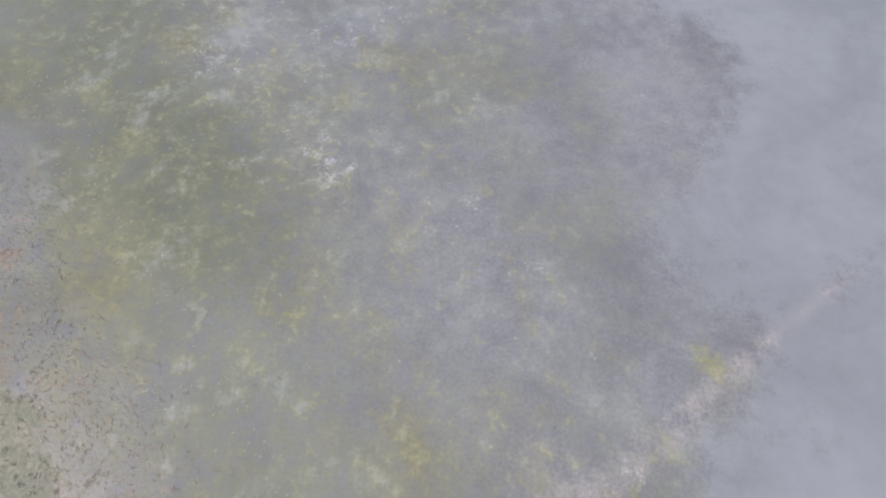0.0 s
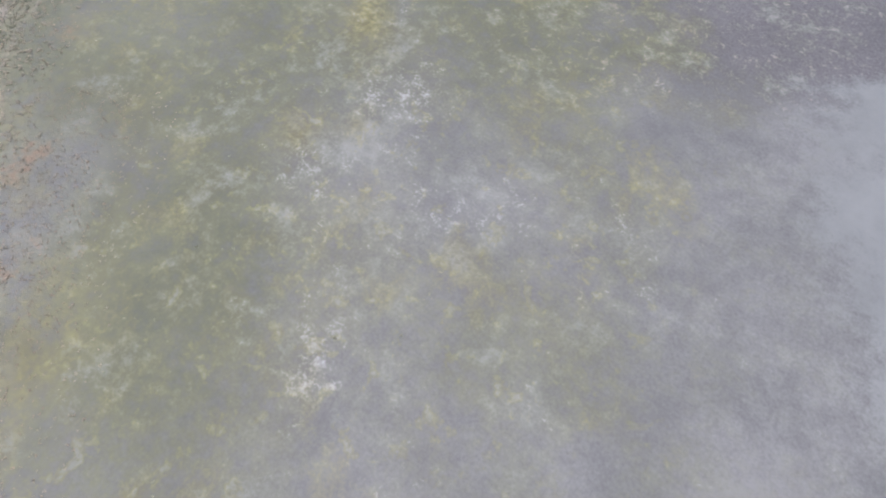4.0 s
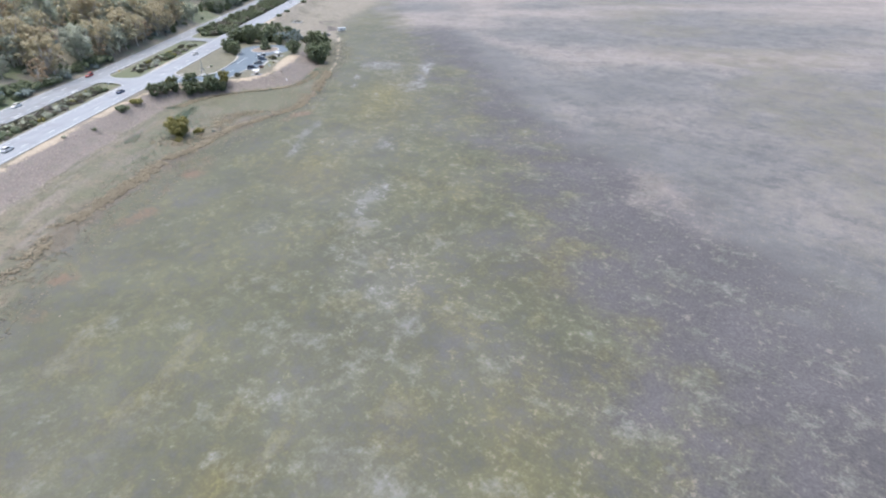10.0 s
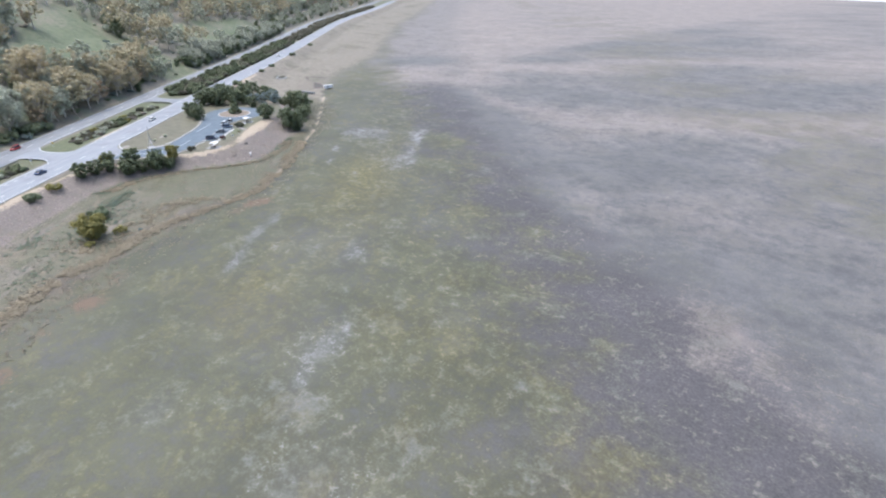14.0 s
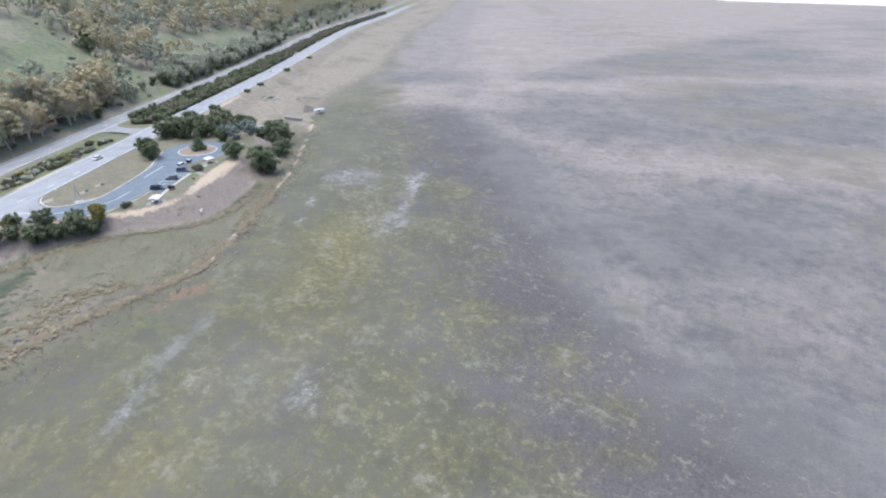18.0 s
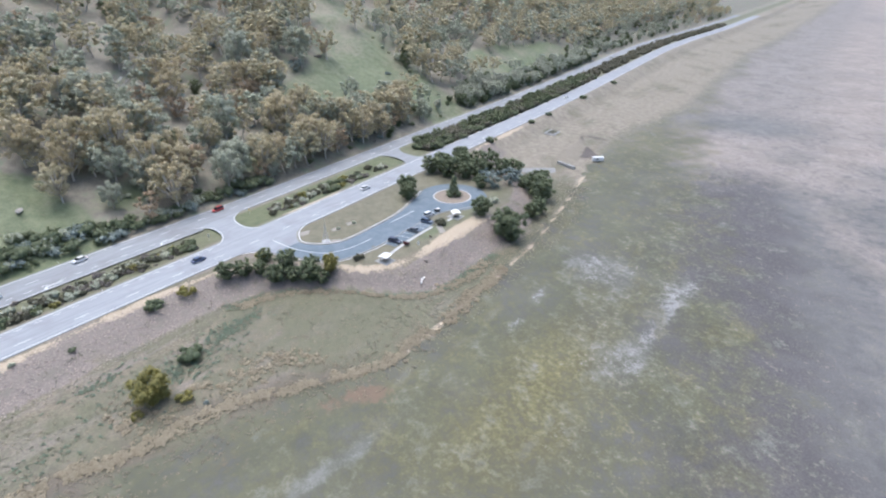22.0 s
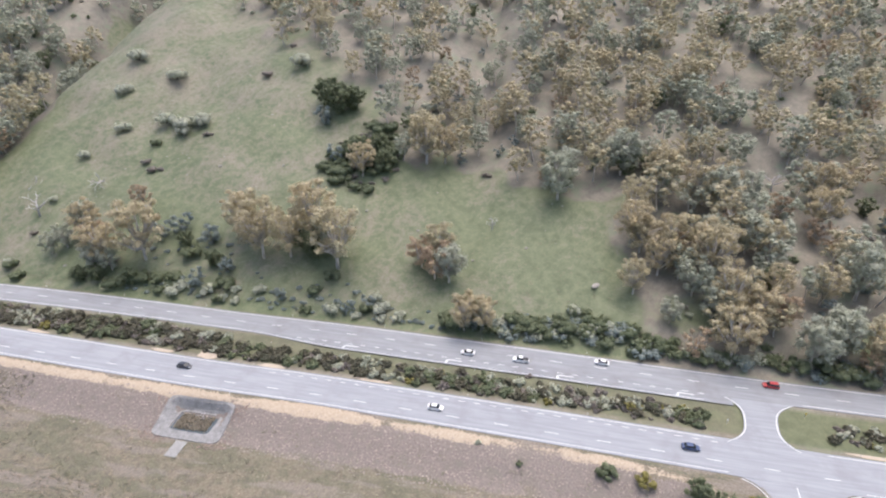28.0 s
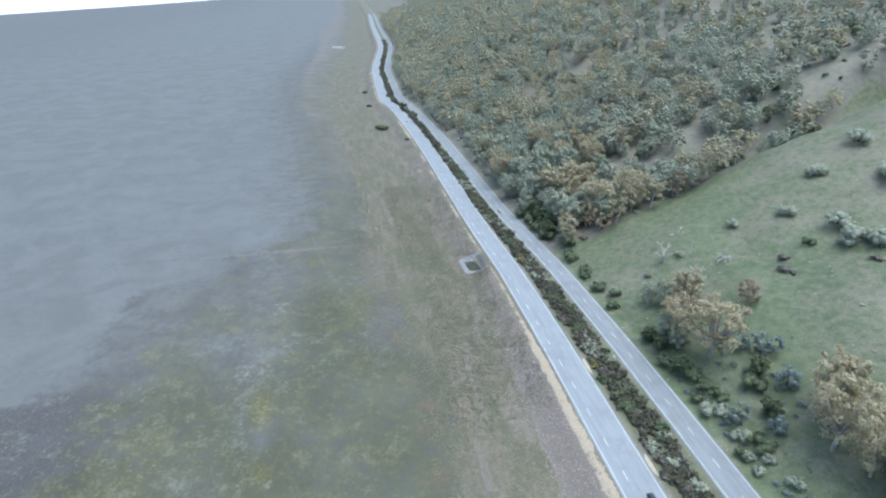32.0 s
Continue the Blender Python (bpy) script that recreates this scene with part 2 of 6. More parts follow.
# rubble slope of the embankment, sandy verge
rubble = g.mix(g.ramp(level((grit, 0.5), (fine, 0.5)), 0.36, 0.64), (0.120, 0.098, 0.085), (0.265, 0.224, 0.198))
rubble = g.mix(g.ramp(mid, 0.48, 0.7), rubble, (0.165, 0.146, 0.12))
ground = g.mix(spread("rubble", broken, 1.0, 0.4, 0.62), ground, rubble)
sand = g.mix(g.ramp(fine, 0.3, 0.7), (0.325, 0.260, 0.185), (0.455, 0.380, 0.290))
ground = g.mix(spread("sand", broken, 1.6, 0.42, 0.66), ground, sand)
# hillside: pasture and leaf-strewn forest floor
pasture = g.mix(g.ramp(level((fine, 0.4), (mid, 0.6)), 0.36, 0.64), (0.086, 0.112, 0.055), (0.158, 0.181, 0.099))
thin = g.math("ADD", level((wide, 0.5), (mid, 0.3), (fleck, 0.2)), g.math("MULTIPLY", g.attr("worn"), 0.05))
pasture = g.mix(g.ramp(thin, 0.47, 0.64), pasture, g.mix(g.ramp(fine, 0.35, 0.65), (0.165, 0.150, 0.110), (0.245, 0.222, 0.172)))
floor_ = g.mix(g.ramp(broken, 0.38, 0.62), (0.150, 0.136, 0.106), (0.245, 0.222, 0.178))
floor_ = g.mix(g.ramp(patch, 0.5, 0.62), floor_, g.mix(fine, (0.13, 0.155, 0.10), (0.20, 0.22, 0.15)))
hill = g.mix(spread("pasture", broken, 1.2, 0.35, 0.65), floor_, pasture)
ground = g.mix(g.ramp(g.attr("hill"), 0.35, 0.65), ground, hill)
lawn = g.mix(g.ramp(broken, 0.36, 0.64), (0.112, 0.106, 0.068), (0.178, 0.163, 0.112))
lawn = g.mix(spread("green", patch, 1.2, 0.3, 0.9), lawn, g.mix(g.ramp(broken, 0.36, 0.64), (0.085, 0.102, 0.050), (0.140, 0.152, 0.082)))
ground = g.mix(g.attr("lawn"), ground, lawn)
soil = g.mix(g.ramp(fine, 0.35, 0.65), (0.062, 0.050, 0.044), (0.110, 0.090, 0.078))
ground = g.mix(spread("soil", broken, 0.5, 0.4, 0.6), ground, soil)
g.colour(ground).bump(level((fine, 0.7), (grit, 0.3)), 0.3, 0.15)

m = Mat("road_seal", 0.85, 0, 0.3)
worn = m.noise(0.5, 4, 0.6, (52.7, (0.15, 2.2, 1)))
c = m.mix(m.ramp(worn, 0.3, 0.7), (0.270, 0.286, 0.311), (0.340, 0.357, 0.383))
c = m.mix(m.ramp(m.noise(0.13, 5, 0.7), 0.45, 0.75), c, (0.255, 0.262, 0.283))
SEAL = m.colour(m.mix(m.math("MULTIPLY", m.noise(14, 3, 0.8), 0.3), c, (0.21, 0.217, 0.236))).bump(m.noise(30), 0.3, 0.01).m
m = Mat("old_seal", 0.85, 0, 0.3)
worn = m.noise(0.5, 4, 0.6, (52.7, (0.15, 2.2, 1)))
c = m.mix(m.ramp(worn, 0.3, 0.7), (0.228, 0.240, 0.256), (0.284, 0.298, 0.317))
OLD_SEAL = m.colour(m.mix(m.ramp(m.noise(0.13, 5, 0.7), 0.45, 0.75), c, (0.22, 0.221, 0.232))).bump(m.noise(30), 0.3, 0.01).m
m = Mat("car_park_asphalt", 0.85, 0, 0.3)
c = m.mix(m.ramp(m.noise(0.3, 6, 0.65), 0.35, 0.65), (0.13, 0.168, 0.205), (0.172, 0.21, 0.247))
ASPHALT = m.colour(m.mix(m.math("MULTIPLY", m.noise(18, 3, 0.8), 0.35), c, (0.12, 0.137, 0.153))).bump(m.noise(30), 0.3, 0.01).m
PAINT = plain("road_paint", (0.648, 0.657, 0.666), 0.6, grain=4, amount=0.2)
CONCRETE = plain("concrete", (0.288, 0.288, 0.28), 0.85, grain=0.8, amount=0.22)
PALE_CONCRETE = plain("pale_concrete", (0.442, 0.442, 0.442), 0.85, grain=0.8, amount=0.15)
GRAVEL = plain("gravel", (0.32, 0.3, 0.268), 0.95, grain=1.4, amount=0.35)
PALE_GRAVEL = plain("pale_gravel", (0.27, 0.268, 0.265), 0.95, grain=0.7, amount=0.4)
RED_GRAVEL = plain("red_gravel", (0.25, 0.185, 0.155), 0.95, grain=1.6, amount=0.45)
SAND = plain("sand", (0.468, 0.399, 0.315), 0.95, grain=0.9, amount=0.25)
BARK_MULCH = plain("bark_mulch", (0.264, 0.22, 0.18), 0.95, grain=1.1, amount=0.3)
STONE = plain("stone", (0.34, 0.29, 0.255), 0.9, grain=0.7, amount=0.4)
PALE_STONE = plain("pale_stone", (0.31, 0.295, 0.27), 0.9, grain=1.5, amount=0.25)
WHITE = plain("white_paint", (0.72, 0.72, 0.72), 0.45, grain=1.2, amount=0.08)
STEEL = plain("galvanised_steel", (0.5, 0.51, 0.52), 0.45, 0.7, grain=5, amount=0.15)
DARK_METAL = plain("dark_metal", (0.05, 0.05, 0.055), 0.5, 0.4, grain=5, amount=0.2)
TYRE = plain("tyre", (0.025, 0.025, 0.027), 0.9, grain=12, amount=0.3)
RED_LIGHT = plain("tail_light", (0.35, 0.02, 0.02), 0.3)
LAMP = plain("headlight", (0.75, 0.77, 0.8), 0.2)
SIGN_YELLOW = plain("sign_yellow", (0.7, 0.5, 0.05), 0.5)
SIGN_BROWN = plain("sign_brown", (0.16, 0.09, 0.05), 0.5)
WOOD = plain("weathered_wood", (0.26, 0.22, 0.18), 0.85, grain=3, amount=0.3)
m = Mat("car_glass", 0.08, 0, 0.6)
CAR_GLASS = m.colour((0.02, 0.025, 0.03)).m
# white of the far sheet: bright sky glare painted as base colour
GLARE_WHITE = plain("glare_white", (0.8, 0.79, 0.78), 0.7, grain=0.02, amount=0.06)
m = Mat("lake_water", 0.12, 0, 0.5)
WATER = m.colour((0.09, 0.11, 0.12)).bump(m.noise(0.6, 4, 0.6), 0.15, 0.05).m

LEAF_GUM = leaf("gum_leaves", (0.415, 0.385, 0.255), (0.645, 0.60, 0.42), (0.54, 0.44, 0.28), 0.8)
LEAF_OLIVE = leaf("olive_leaves", (0.34, 0.37, 0.275), (0.54, 0.57, 0.445), (0.49, 0.49, 0.415))
LEAF_DARK = leaf("dark_leaves", (0.085, 0.112, 0.062), (0.215, 0.258, 0.142), (0.19, 0.21, 0.115))
LEAF_HEDGE = leaf("hedge_leaves", (0.062, 0.07, 0.046), (0.17, 0.172, 0.108), (0.155, 0.13, 0.098), 0.5)
DARK_HERB = leaf("dark_herb_leaves", (0.10, 0.145, 0.10), (0.22, 0.285, 0.20), (0.18, 0.22, 0.16), 0.4)
LEAF_BLUE = leaf("blue_leaves", (0.16, 0.20, 0.185), (0.36, 0.42, 0.40), (0.28, 0.33, 0.30))
LEAF_GOLD = leaf("golden_leaves", (0.17, 0.155, 0.045), (0.36, 0.33, 0.105), (0.30, 0.27, 0.08), 0.3)
LEAF_RED = leaf("red_leaves", (0.055, 0.014, 0.018), (0.135, 0.035, 0.035), (0.1, 0.03, 0.03), 0.3)
LEAF_RUSSET = leaf("russet_leaves", (0.34, 0.262, 0.18), (0.52, 0.41, 0.29), (0.48, 0.37, 0.25), 0.6)
LEAF_GREY = leaf("grey_twigs", (0.16, 0.145, 0.13), (0.32, 0.29, 0.265), (0.26, 0.22, 0.19), 0.5)
TUSSOCK = leaf("tussock_blades", (0.225, 0.195, 0.145), (0.385, 0.34, 0.265), (0.27, 0.235, 0.175), 0.3)
PALE_STRAW = leaf("pale_straw", (0.29, 0.248, 0.17), (0.49, 0.425, 0.31), (0.32, 0.27, 0.19), 0.3)
LITTER = leaf("reed_litter_blades", (0.20, 0.165, 0.125), (0.34, 0.285, 0.225), (0.26, 0.19, 0.13), 0.4)
HERB = leaf("herb_leaves", (0.13, 0.13, 0.085), (0.225, 0.22, 0.15), (0.18, 0.172, 0.12), 0.3)
BARK = bark("gum_bark", (0.40, 0.37, 0.33), (0.66, 0.63, 0.58))
DARK_BARK = bark("dark_bark", (0.07, 0.06, 0.05), (0.16, 0.14, 0.12))
BLEACHED = bark("bleached_wood", (0.45, 0.43, 0.42), (0.66, 0.64, 0.62))

# ---- lie of the land ----
# s runs along the highway, q across it: 0 at the lakeside edge, towards the hill positive.
ALONG, ACROSS = np.array([-0.606, 0.7955]), np.array([-0.7955, -0.606])
KNOTS = [(-4600, 104), (-2020, 104), (-1341, 89), (-914, 82.7), (-734, 69), (-547, 53.7), (-381, 52), (-291, 62.3), (-167, 71.5), (-12, 78), (48, 81.5), (111, 82.5), (160, 82.5), (207, 83.5),
         (260, 83.5), (318, 83.2), (364, 84), (397, 84.7), (440, 86), (492, 87), (565, 90), (678, 96.7), (847, 105), (1102, 98), (4600, 98)]


def glide(knots):
    """A smooth curve through the knots, as a function for arrays."""
    xs, ys = np.array(knots, float).T
    sec = np.diff(ys) / np.diff(xs)
    inner = np.where(sec[:-1] * sec[1:] > 0, 2 * sec[:-1] * sec[1:] / (sec[:-1] + sec[1:] + 1e-12 * np.sign(sec[:-1] + sec[1:] + 1e-15)), 0)
    slope = np.concatenate([[0], inner, [0]])

    def f(v):
        v = np.asarray(v, float)
        i = np.clip(np.searchsorted(xs, v) - 1, 0, len(xs) - 2)
        h = xs[i + 1] - xs[i]
        t = np.clip((v - xs[i]) / h, 0, 1)
        return ((2 * t**3 - 3 * t**2 + 1) * ys[i] + (t**3 - 2 * t**2 + t) * h * slope[i]
                + (3 * t**2 - 2 * t**3) * ys[i + 1] + (t**3 - t**2) * h * slope[i + 1])
    return f


edge = glide(KNOTS)
median = glide([(-4600, 8), (-300, 8), (-60, 9), (50, 12.5), (150, 15), (230, 15.5), (330, 16), (420, 17), (800, 19), (4600, 19)])
rim = glide([(-4600, -2), (270, -2), (288, -3), (300, -8), (308, -18), (314, -30), (320, -38), (328, -41.5), (345, -42), (370, -43), (388, -40), (402, -28), (416, -10), (428, -2), (4600, -2)])
reeds = glide([(-4600, -60), (-400, -60), (0, -52), (60, -46), (127, -38), (200, -39), (260, -48), (280, -56), (300, -63), (360, -62), (400, -57), (450, -50), (600, -70), (4600, -90)])
LANE = 9.1
UNIT = 1.15  # metres to one step of the plan
ROAD_Z = 4.5 * UNIT
BASINS = ((174.5, -9.3, 5.4, 3.1), (26.5, -8.5, 4.6, 3.0), (481.0, -14.8, 2.6, 1.7))


def smooth(t):
    t = np.clip(t, 0, 1)
    return t * t * (3 - 2 * t)


def ripple(x, y, size, seed=0):
    """Cheap smooth noise, about -1 to 1, for arrays."""
    r = np.random.RandomState(seed)
    out = np.zeros(np.broadcast(x, y).shape)
    for k in range(7):
        a, w, p = r.uniform(0, 2 * np.pi), r.uniform(0.6, 1.9) * 2 * np.pi / size, r.uniform(0, 2 * np.pi)
        out = out + np.sin((x * np.cos(a) + y * np.sin(a)) * w + p)
    return out / 3.2


def to_xy(s, q):
    n = q + edge(s)
    return UNIT * (s * ALONG[0] + n * ACROSS[0]), UNIT * (s * ALONG[1] + n * ACROSS[1])


def height(s, q):
    """The ground's height: lake bed 0, road bench, hillside with gullies."""
    s, q = np.asarray(s, float), np.asarray(q, float)
    far_edge = 2 * LANE + median(s)
    d = q - far_edge
    out = 4.5 - 3.7 * smooth((rim(s) - q) / 13) - 0.8 * smooth((rim(s) - q - 14) / 34) + 0.05 * ripple(s, q, 9, 3) * smooth((-q - 4) / 20)
    swale = np.where((q > LANE) & (d < 0), np.sin(np.pi * np.clip((q - LANE) / median(s), 0, 1)), 0)
    out = out - 0.45 * swale
    up = np.maximum(d - 2.5, 0)
    rise = 0.42 * up - 0.00025 * np.maximum(up - 120, 0) ** 2
    rise = np.where(up > 700, 0.42 * 700 - 0.00025 * 580**2, rise)
    gully = 0.17 * np.exp(-((s + 2) / 15.0) ** 2) + 0.10 * np.exp(-((s - 352 - 0.25 * up) / 16) ** 2) + 0.07 * np.exp(-((s - 232 + 0.1 * up) / 12) ** 2) + 0.09 * np.exp(-((s + 190) / 30) ** 2) + 0.08 * np.exp(-((s - 560) / 28) ** 2)
    spur = 0.05 * np.exp(-((s - 48) / 24) ** 2) + 0.04 * np.exp(-((s - 130) / 30) ** 2)
    taper = np.minimum(up, 130 + 0.25 * np.maximum(up - 130, 0))
    ridge = 1.6 * np.maximum(np.sin((s - 0.55 * up) / 7.5) + 0.35 * ripple(s, q, 30, 8), 0) * np.exp(-((s - 62) / 42) ** 2) * smooth((up - 30) / 50) * smooth((190 - up) / 50)
    rise = rise + ridge + taper * (spur - gully) + 1.1 * ripple(s, q, 38, 5) * smooth(up / 40) + 0.3 * ripple(s, q, 11, 6) * smooth(up / 15)
    for s0, q0, ls, lq in BASINS:
        far = (np.abs((s - s0) / ls) ** 4 + np.abs((q - q0) / lq) ** 4) ** 0.25
        floor_z = 1.1
        m = smooth((1.75 - far) / 0.62)
        out = out * (1 - m) + floor_z * m
    return UNIT * (out + np.where(d > 0, np.maximum(rise, -0.2), 0))


def place(s, q, up=0.0):
    x, y = to_xy(s, q)
    return Vector((float(x), float(y), float(height(s, q)) + up))


def blob(s, q, cs, cq, rs, rq):
    return np.exp(-((s - cs) / rs) ** 2 - ((q - cq) / rq) ** 2)


def pasture_at(s, d):
    """How open the hillside is: 1 pasture, 0 woodland."""
    w = ripple(s, d, 34, 17)
    left = 22 - 0.4 * np.maximum(d - 85, 0)
    top = glide([(-200, 215), (60, 205), (105, 165), (150, 138), (175, 114), (195, 90), (240, 78), (290, 68), (400, 60)])(s)
    a = smooth((s - left - 2 * w) / 6) * smooth((288 + 6 * w - s) / 14) * smooth((top + 9 * w - d) / 22)
    b = 1.5 * blob(s, d, 466, 50, 22, 60) + 1.0 * blob(s, d, 428, 46, 26, 22) + 0.8 * blob(s, d, 396, 40, 18, 15) + 1.4 * blob(s, d, 575, 36, 46, 15) + 1.4 * blob(s, d, 645, 26, 40, 15) + 0.7 * blob(s, d, 300, 18, 16, 9) + 0.9 * blob(s, d, 510, 105, 40, 32) + 0.7 * blob(s, d, 345, 16, 16, 8)
    return np.clip(a + b, 0, 1)


def wedge(s, q, *corners):
    """1 inside a triangle of the plan, 0 outside."""
    cs, cq = sum(c[0] for c in corners) / 3, sum(c[1] for c in corners) / 3
    out = np.ones_like(s)
    for (s0, q0), (s1, q1) in zip(corners, corners[1:] + corners[:1]):
        a, b = q1 - q0, s0 - s1
        side = math.copysign(1 / math.hypot(a, b), a * (cs - s0) + b * (cq - q0))
        out = out * smooth(0.5 + side * (a * (s - s0) + b * (q - q0)) / 1.6)
    return out


def cover():
    """The ground sheet, with what covers it as point attributes."""
    ss = np.unique(np.round(np.concatenate([np.linspace(-4600, -1000, 40), np.arange(-1000, -130, 9), np.arange(-130, 520, 2.2), np.arange(520, 1100, 9), np.linspace(1100, 4600, 40)]), 2))
    qq = np.unique(np.round(np.concatenate([-np.geomspace(260, 4700, 44), np.arange(-260, -126, 2.6), np.arange(-126, -70, 1.4), np.arange(-70, 62, 1.5), np.arange(62, 260, 4.5), np.linspace(260, 900, 40), [1400, 2400]]), 2))
    s, q = np.meshgrid(ss, qq, indexing="ij")
    x, y = to_xy(s, q)
    z = height(s, q)
    d = q - 2 * LANE - median(s)
    n, k = s.shape
    me = bpy.data.meshes.new("ground")
    idx = np.arange(n * k).reshape(n, k)
    faces = np.stack([idx[:-1, :-1], idx[:-1, 1:], idx[1:, 1:], idx[1:, :-1]], -1).reshape(-1, 4)
    me.from_pydata(np.stack([x, y, z], -1).reshape(-1, 3).tolist(), [], faces.tolist())
    r1, r2, r3 = ripple(s, q, 46, 11), ripple(s, q, 17, 12), ripple(s, q, 120, 13)
    fade = smooth((s - 430) / 80)
    shore = smooth((q - reeds(s) + (3 + 2.5 * r2) * (1 - fade) + 22 * fade) / (7 + 60 * fade))
    deep = -q
    layers = {}
    layers["plain"] = shore
    layers["hill"] = smooth((d + 0.5) / 1.5) + smooth((q - LANE - 1.4) / 0.8) * smooth((-0.9 - d) / 0.8)
    layers["pasture"] = np.where(d > 0, pasture_at(s, d), 0.3 + 0.3 * r1)
    bench = smooth((rim(s) - q) / 2.0) * smooth((q - rim(s) + 13.5) / 3)
    layers["rubble"] = bench * (1 - 0.72 * smooth((s - 424) / 24)) * (0.85 + 0.25 * r2) * (0.55 + 0.45 * smooth((s - 60) / 70))
    car_park = smooth((s - 306) / 4) * smooth((398 - s) / 8)
    lookout = car_park * smooth((372 - s) / 8)
    layers["sand"] = 1.15 * (1 - 0.7 * smooth((s - 455) / 40)) * (1 - car_park + lookout) * np.exp(-((q - rim(s) + 0.8 - 1.0 * car_park) / (1.7 + 1.4 * car_park + 0.5 * smooth((s - 100) / 40) * smooth((282 - s) / 20))) ** 2) * (0.8 + 0.3 * r1) * (0.62 + 0.38 * smooth((s - 70) / 50)) + (0.78 + 0.25 * r2) * np.exp(-((q - reeds(s)) / 0.9) ** 2) * smooth((s - 286) / 8) * smooth((450 - s) / 20) + 0.55 * smooth((30 - s) / 30) * smooth((s + 420) / 80) * (np.exp(-((q + 37 - 0.045 * s) / 0.7) ** 2) + np.exp(-((q + 46 - 0.06 * s) / 0.7) ** 2)) + 0.55 * np.exp(-((q - LANE - 1.9) / 0.7) ** 2) * (0.7 + 0.5 * r2) + 0.5 * np.exp(-((d - 1.2) / 1.1) ** 2) + 0.42 * np.exp(-((d + 2 * LANE - LANE + 0.9) / 0.7) ** 2) * (0.8 + 0.4 * r2) + 0.6 * blob(s, q, -114, -9, 8, 3)
    layers["reed"] = np.exp(-((q - reeds(s) - 3.5) / 6.5) ** 2) * smooth((s - 150) / 60) * smooth((330 - s) / 60)
    layers["lawn"] = car_park * smooth((q - rim(s) - 2.2) / 1.5) * smooth((-0.7 - q) / 0.6) + smooth((q - LANE - 2.0) / 0.8) * smooth((LANE + median(s) - 0.6 - q) / 0.8)
    # a shallow grassed hollow with a bare rim round the small culvert
    hollow = np.hypot((s - 481) / 6.5, (q + 15) / 5.0)
    layers["sand"] = layers["sand"] + 0.7 * np.exp(-((hollow - 1) / 0.17) ** 2) * (0.7 + 0.4 * r2)
    # a dug triangle of dark soil by the caravan, and a scorched patch
    layers["soil"] = 0.44 * wedge(s, q, (438, -31), (486, -29), (459, -48)) + 0.5 * wedge(s, q, (453, -42), (470, -38), (460, -48)) + 0.6 * blob(s, q, 487, -36, 5, 13)
    # moss inside a frayed outer line; a dark band beyond it that narrows to the north
    outer = glide([(-400, 84), (-60, 84), (-4, 98), (20, 112), (60, 128), (100, 140), (176, 143), (260, 132), (321, 122), (404, 96), (470, 84), (600, 60)])(s)
    moss = smooth((deep - 31) / 10) * smooth((outer + 26 + 8 * r2 + 5 * r1 - deep) / 44) * (0.86 + 0.16 * r1)
    moss = moss * (0.5 + 0.5 * smooth((s - 10) / 90)) + 0.42 * blob(s, q, 53, -73, 20, 15) + 0.34 * blob(s, q, 2, -62, 26, 12) + 0.2 * blob(s, q, 62, -82, 12, 12)
    moss = moss * (1 - 0.7 * blob(s, q, 22, -100, 22, 17)) * (1 - 0.62 * blob(s, q, 74, -112, 22, 26)) * (1 - 0.6 * blob(s, q, 66, -52, 20, 9)) * (1 - 0.8 * blob(s, q, 120, -94, 6, 3.4))
    moss = moss + 0.3 * smooth((deep - 190) / 60) * smooth((460 - deep) / 200) * (r3 > 0.1)
    layers["moss"] = np.clip(moss, 0, 1)
    layers["pans"] = smooth((120 - s) / 40) * smooth((deep - 56) / 10)
    layers["green"] = 0.75 * smooth((s - 276) / 16) * smooth((424 - s) / 14) * smooth((rim(s) - 11 - q) / 5) + 0.75 * blob(s, q, 376, -40, 22, 9) + 0.8 * blob(s, q, 345, -36, 14, 3) + 0.5 * smooth((150 - s) / 60) * smooth((-14 - q) / 8) * (0.7 + 0.5 * r1) + 0.55 * smooth((s - 180) / 40) * smooth((290 - s) / 20) * smooth((-17 - q) / 6) * (0.8 + 0.5 * r2)
    layers["green"] = layers["green"] + 0.62 * smooth((q - LANE - 2.0) / 0.8) * (d < 0) + 0.3 * car_park * (q > -18)
    layers["straw"] = 1.3 * np.exp(-((q - reeds(s)) / 1.1) ** 2) * smooth((s - 284) / 8) * smooth((440 - s) / 20) + smooth((s - 408) / 26) * (0.72 + 0.25 * r1) + 0.35 * smooth((-60 - s) / 80)
    layers["straw"] = layers["straw"] - 0.8 * smooth((1 - hollow) / 0.3)
    layers["green"] = layers["green"] + 0.9 * smooth((1 - hollow) / 0.3)
    core = glide([(-100, 150), (90, 176), (130, 172), (180, 168), (215, 160), (250, 149), (300, 135), (350, 123), (410, 114), (470, 104), (560, 98)])(s)
    reach = glide([(90, 26), (180, 27), (215, 23), (250, 18), (300, 15), (350, 16), (410, 18), (470, 13), (560, 11)])(s)
    layers["dark"] = 1.3 * np.exp(-((deep - core + 3 * r1 + 3 * r2) / np.where(deep < core, 1.9 * reach, reach)) ** 2) * smooth((s - 78) / 24) * smooth((500 - s) / 40)
    gold = np.zeros_like(s)
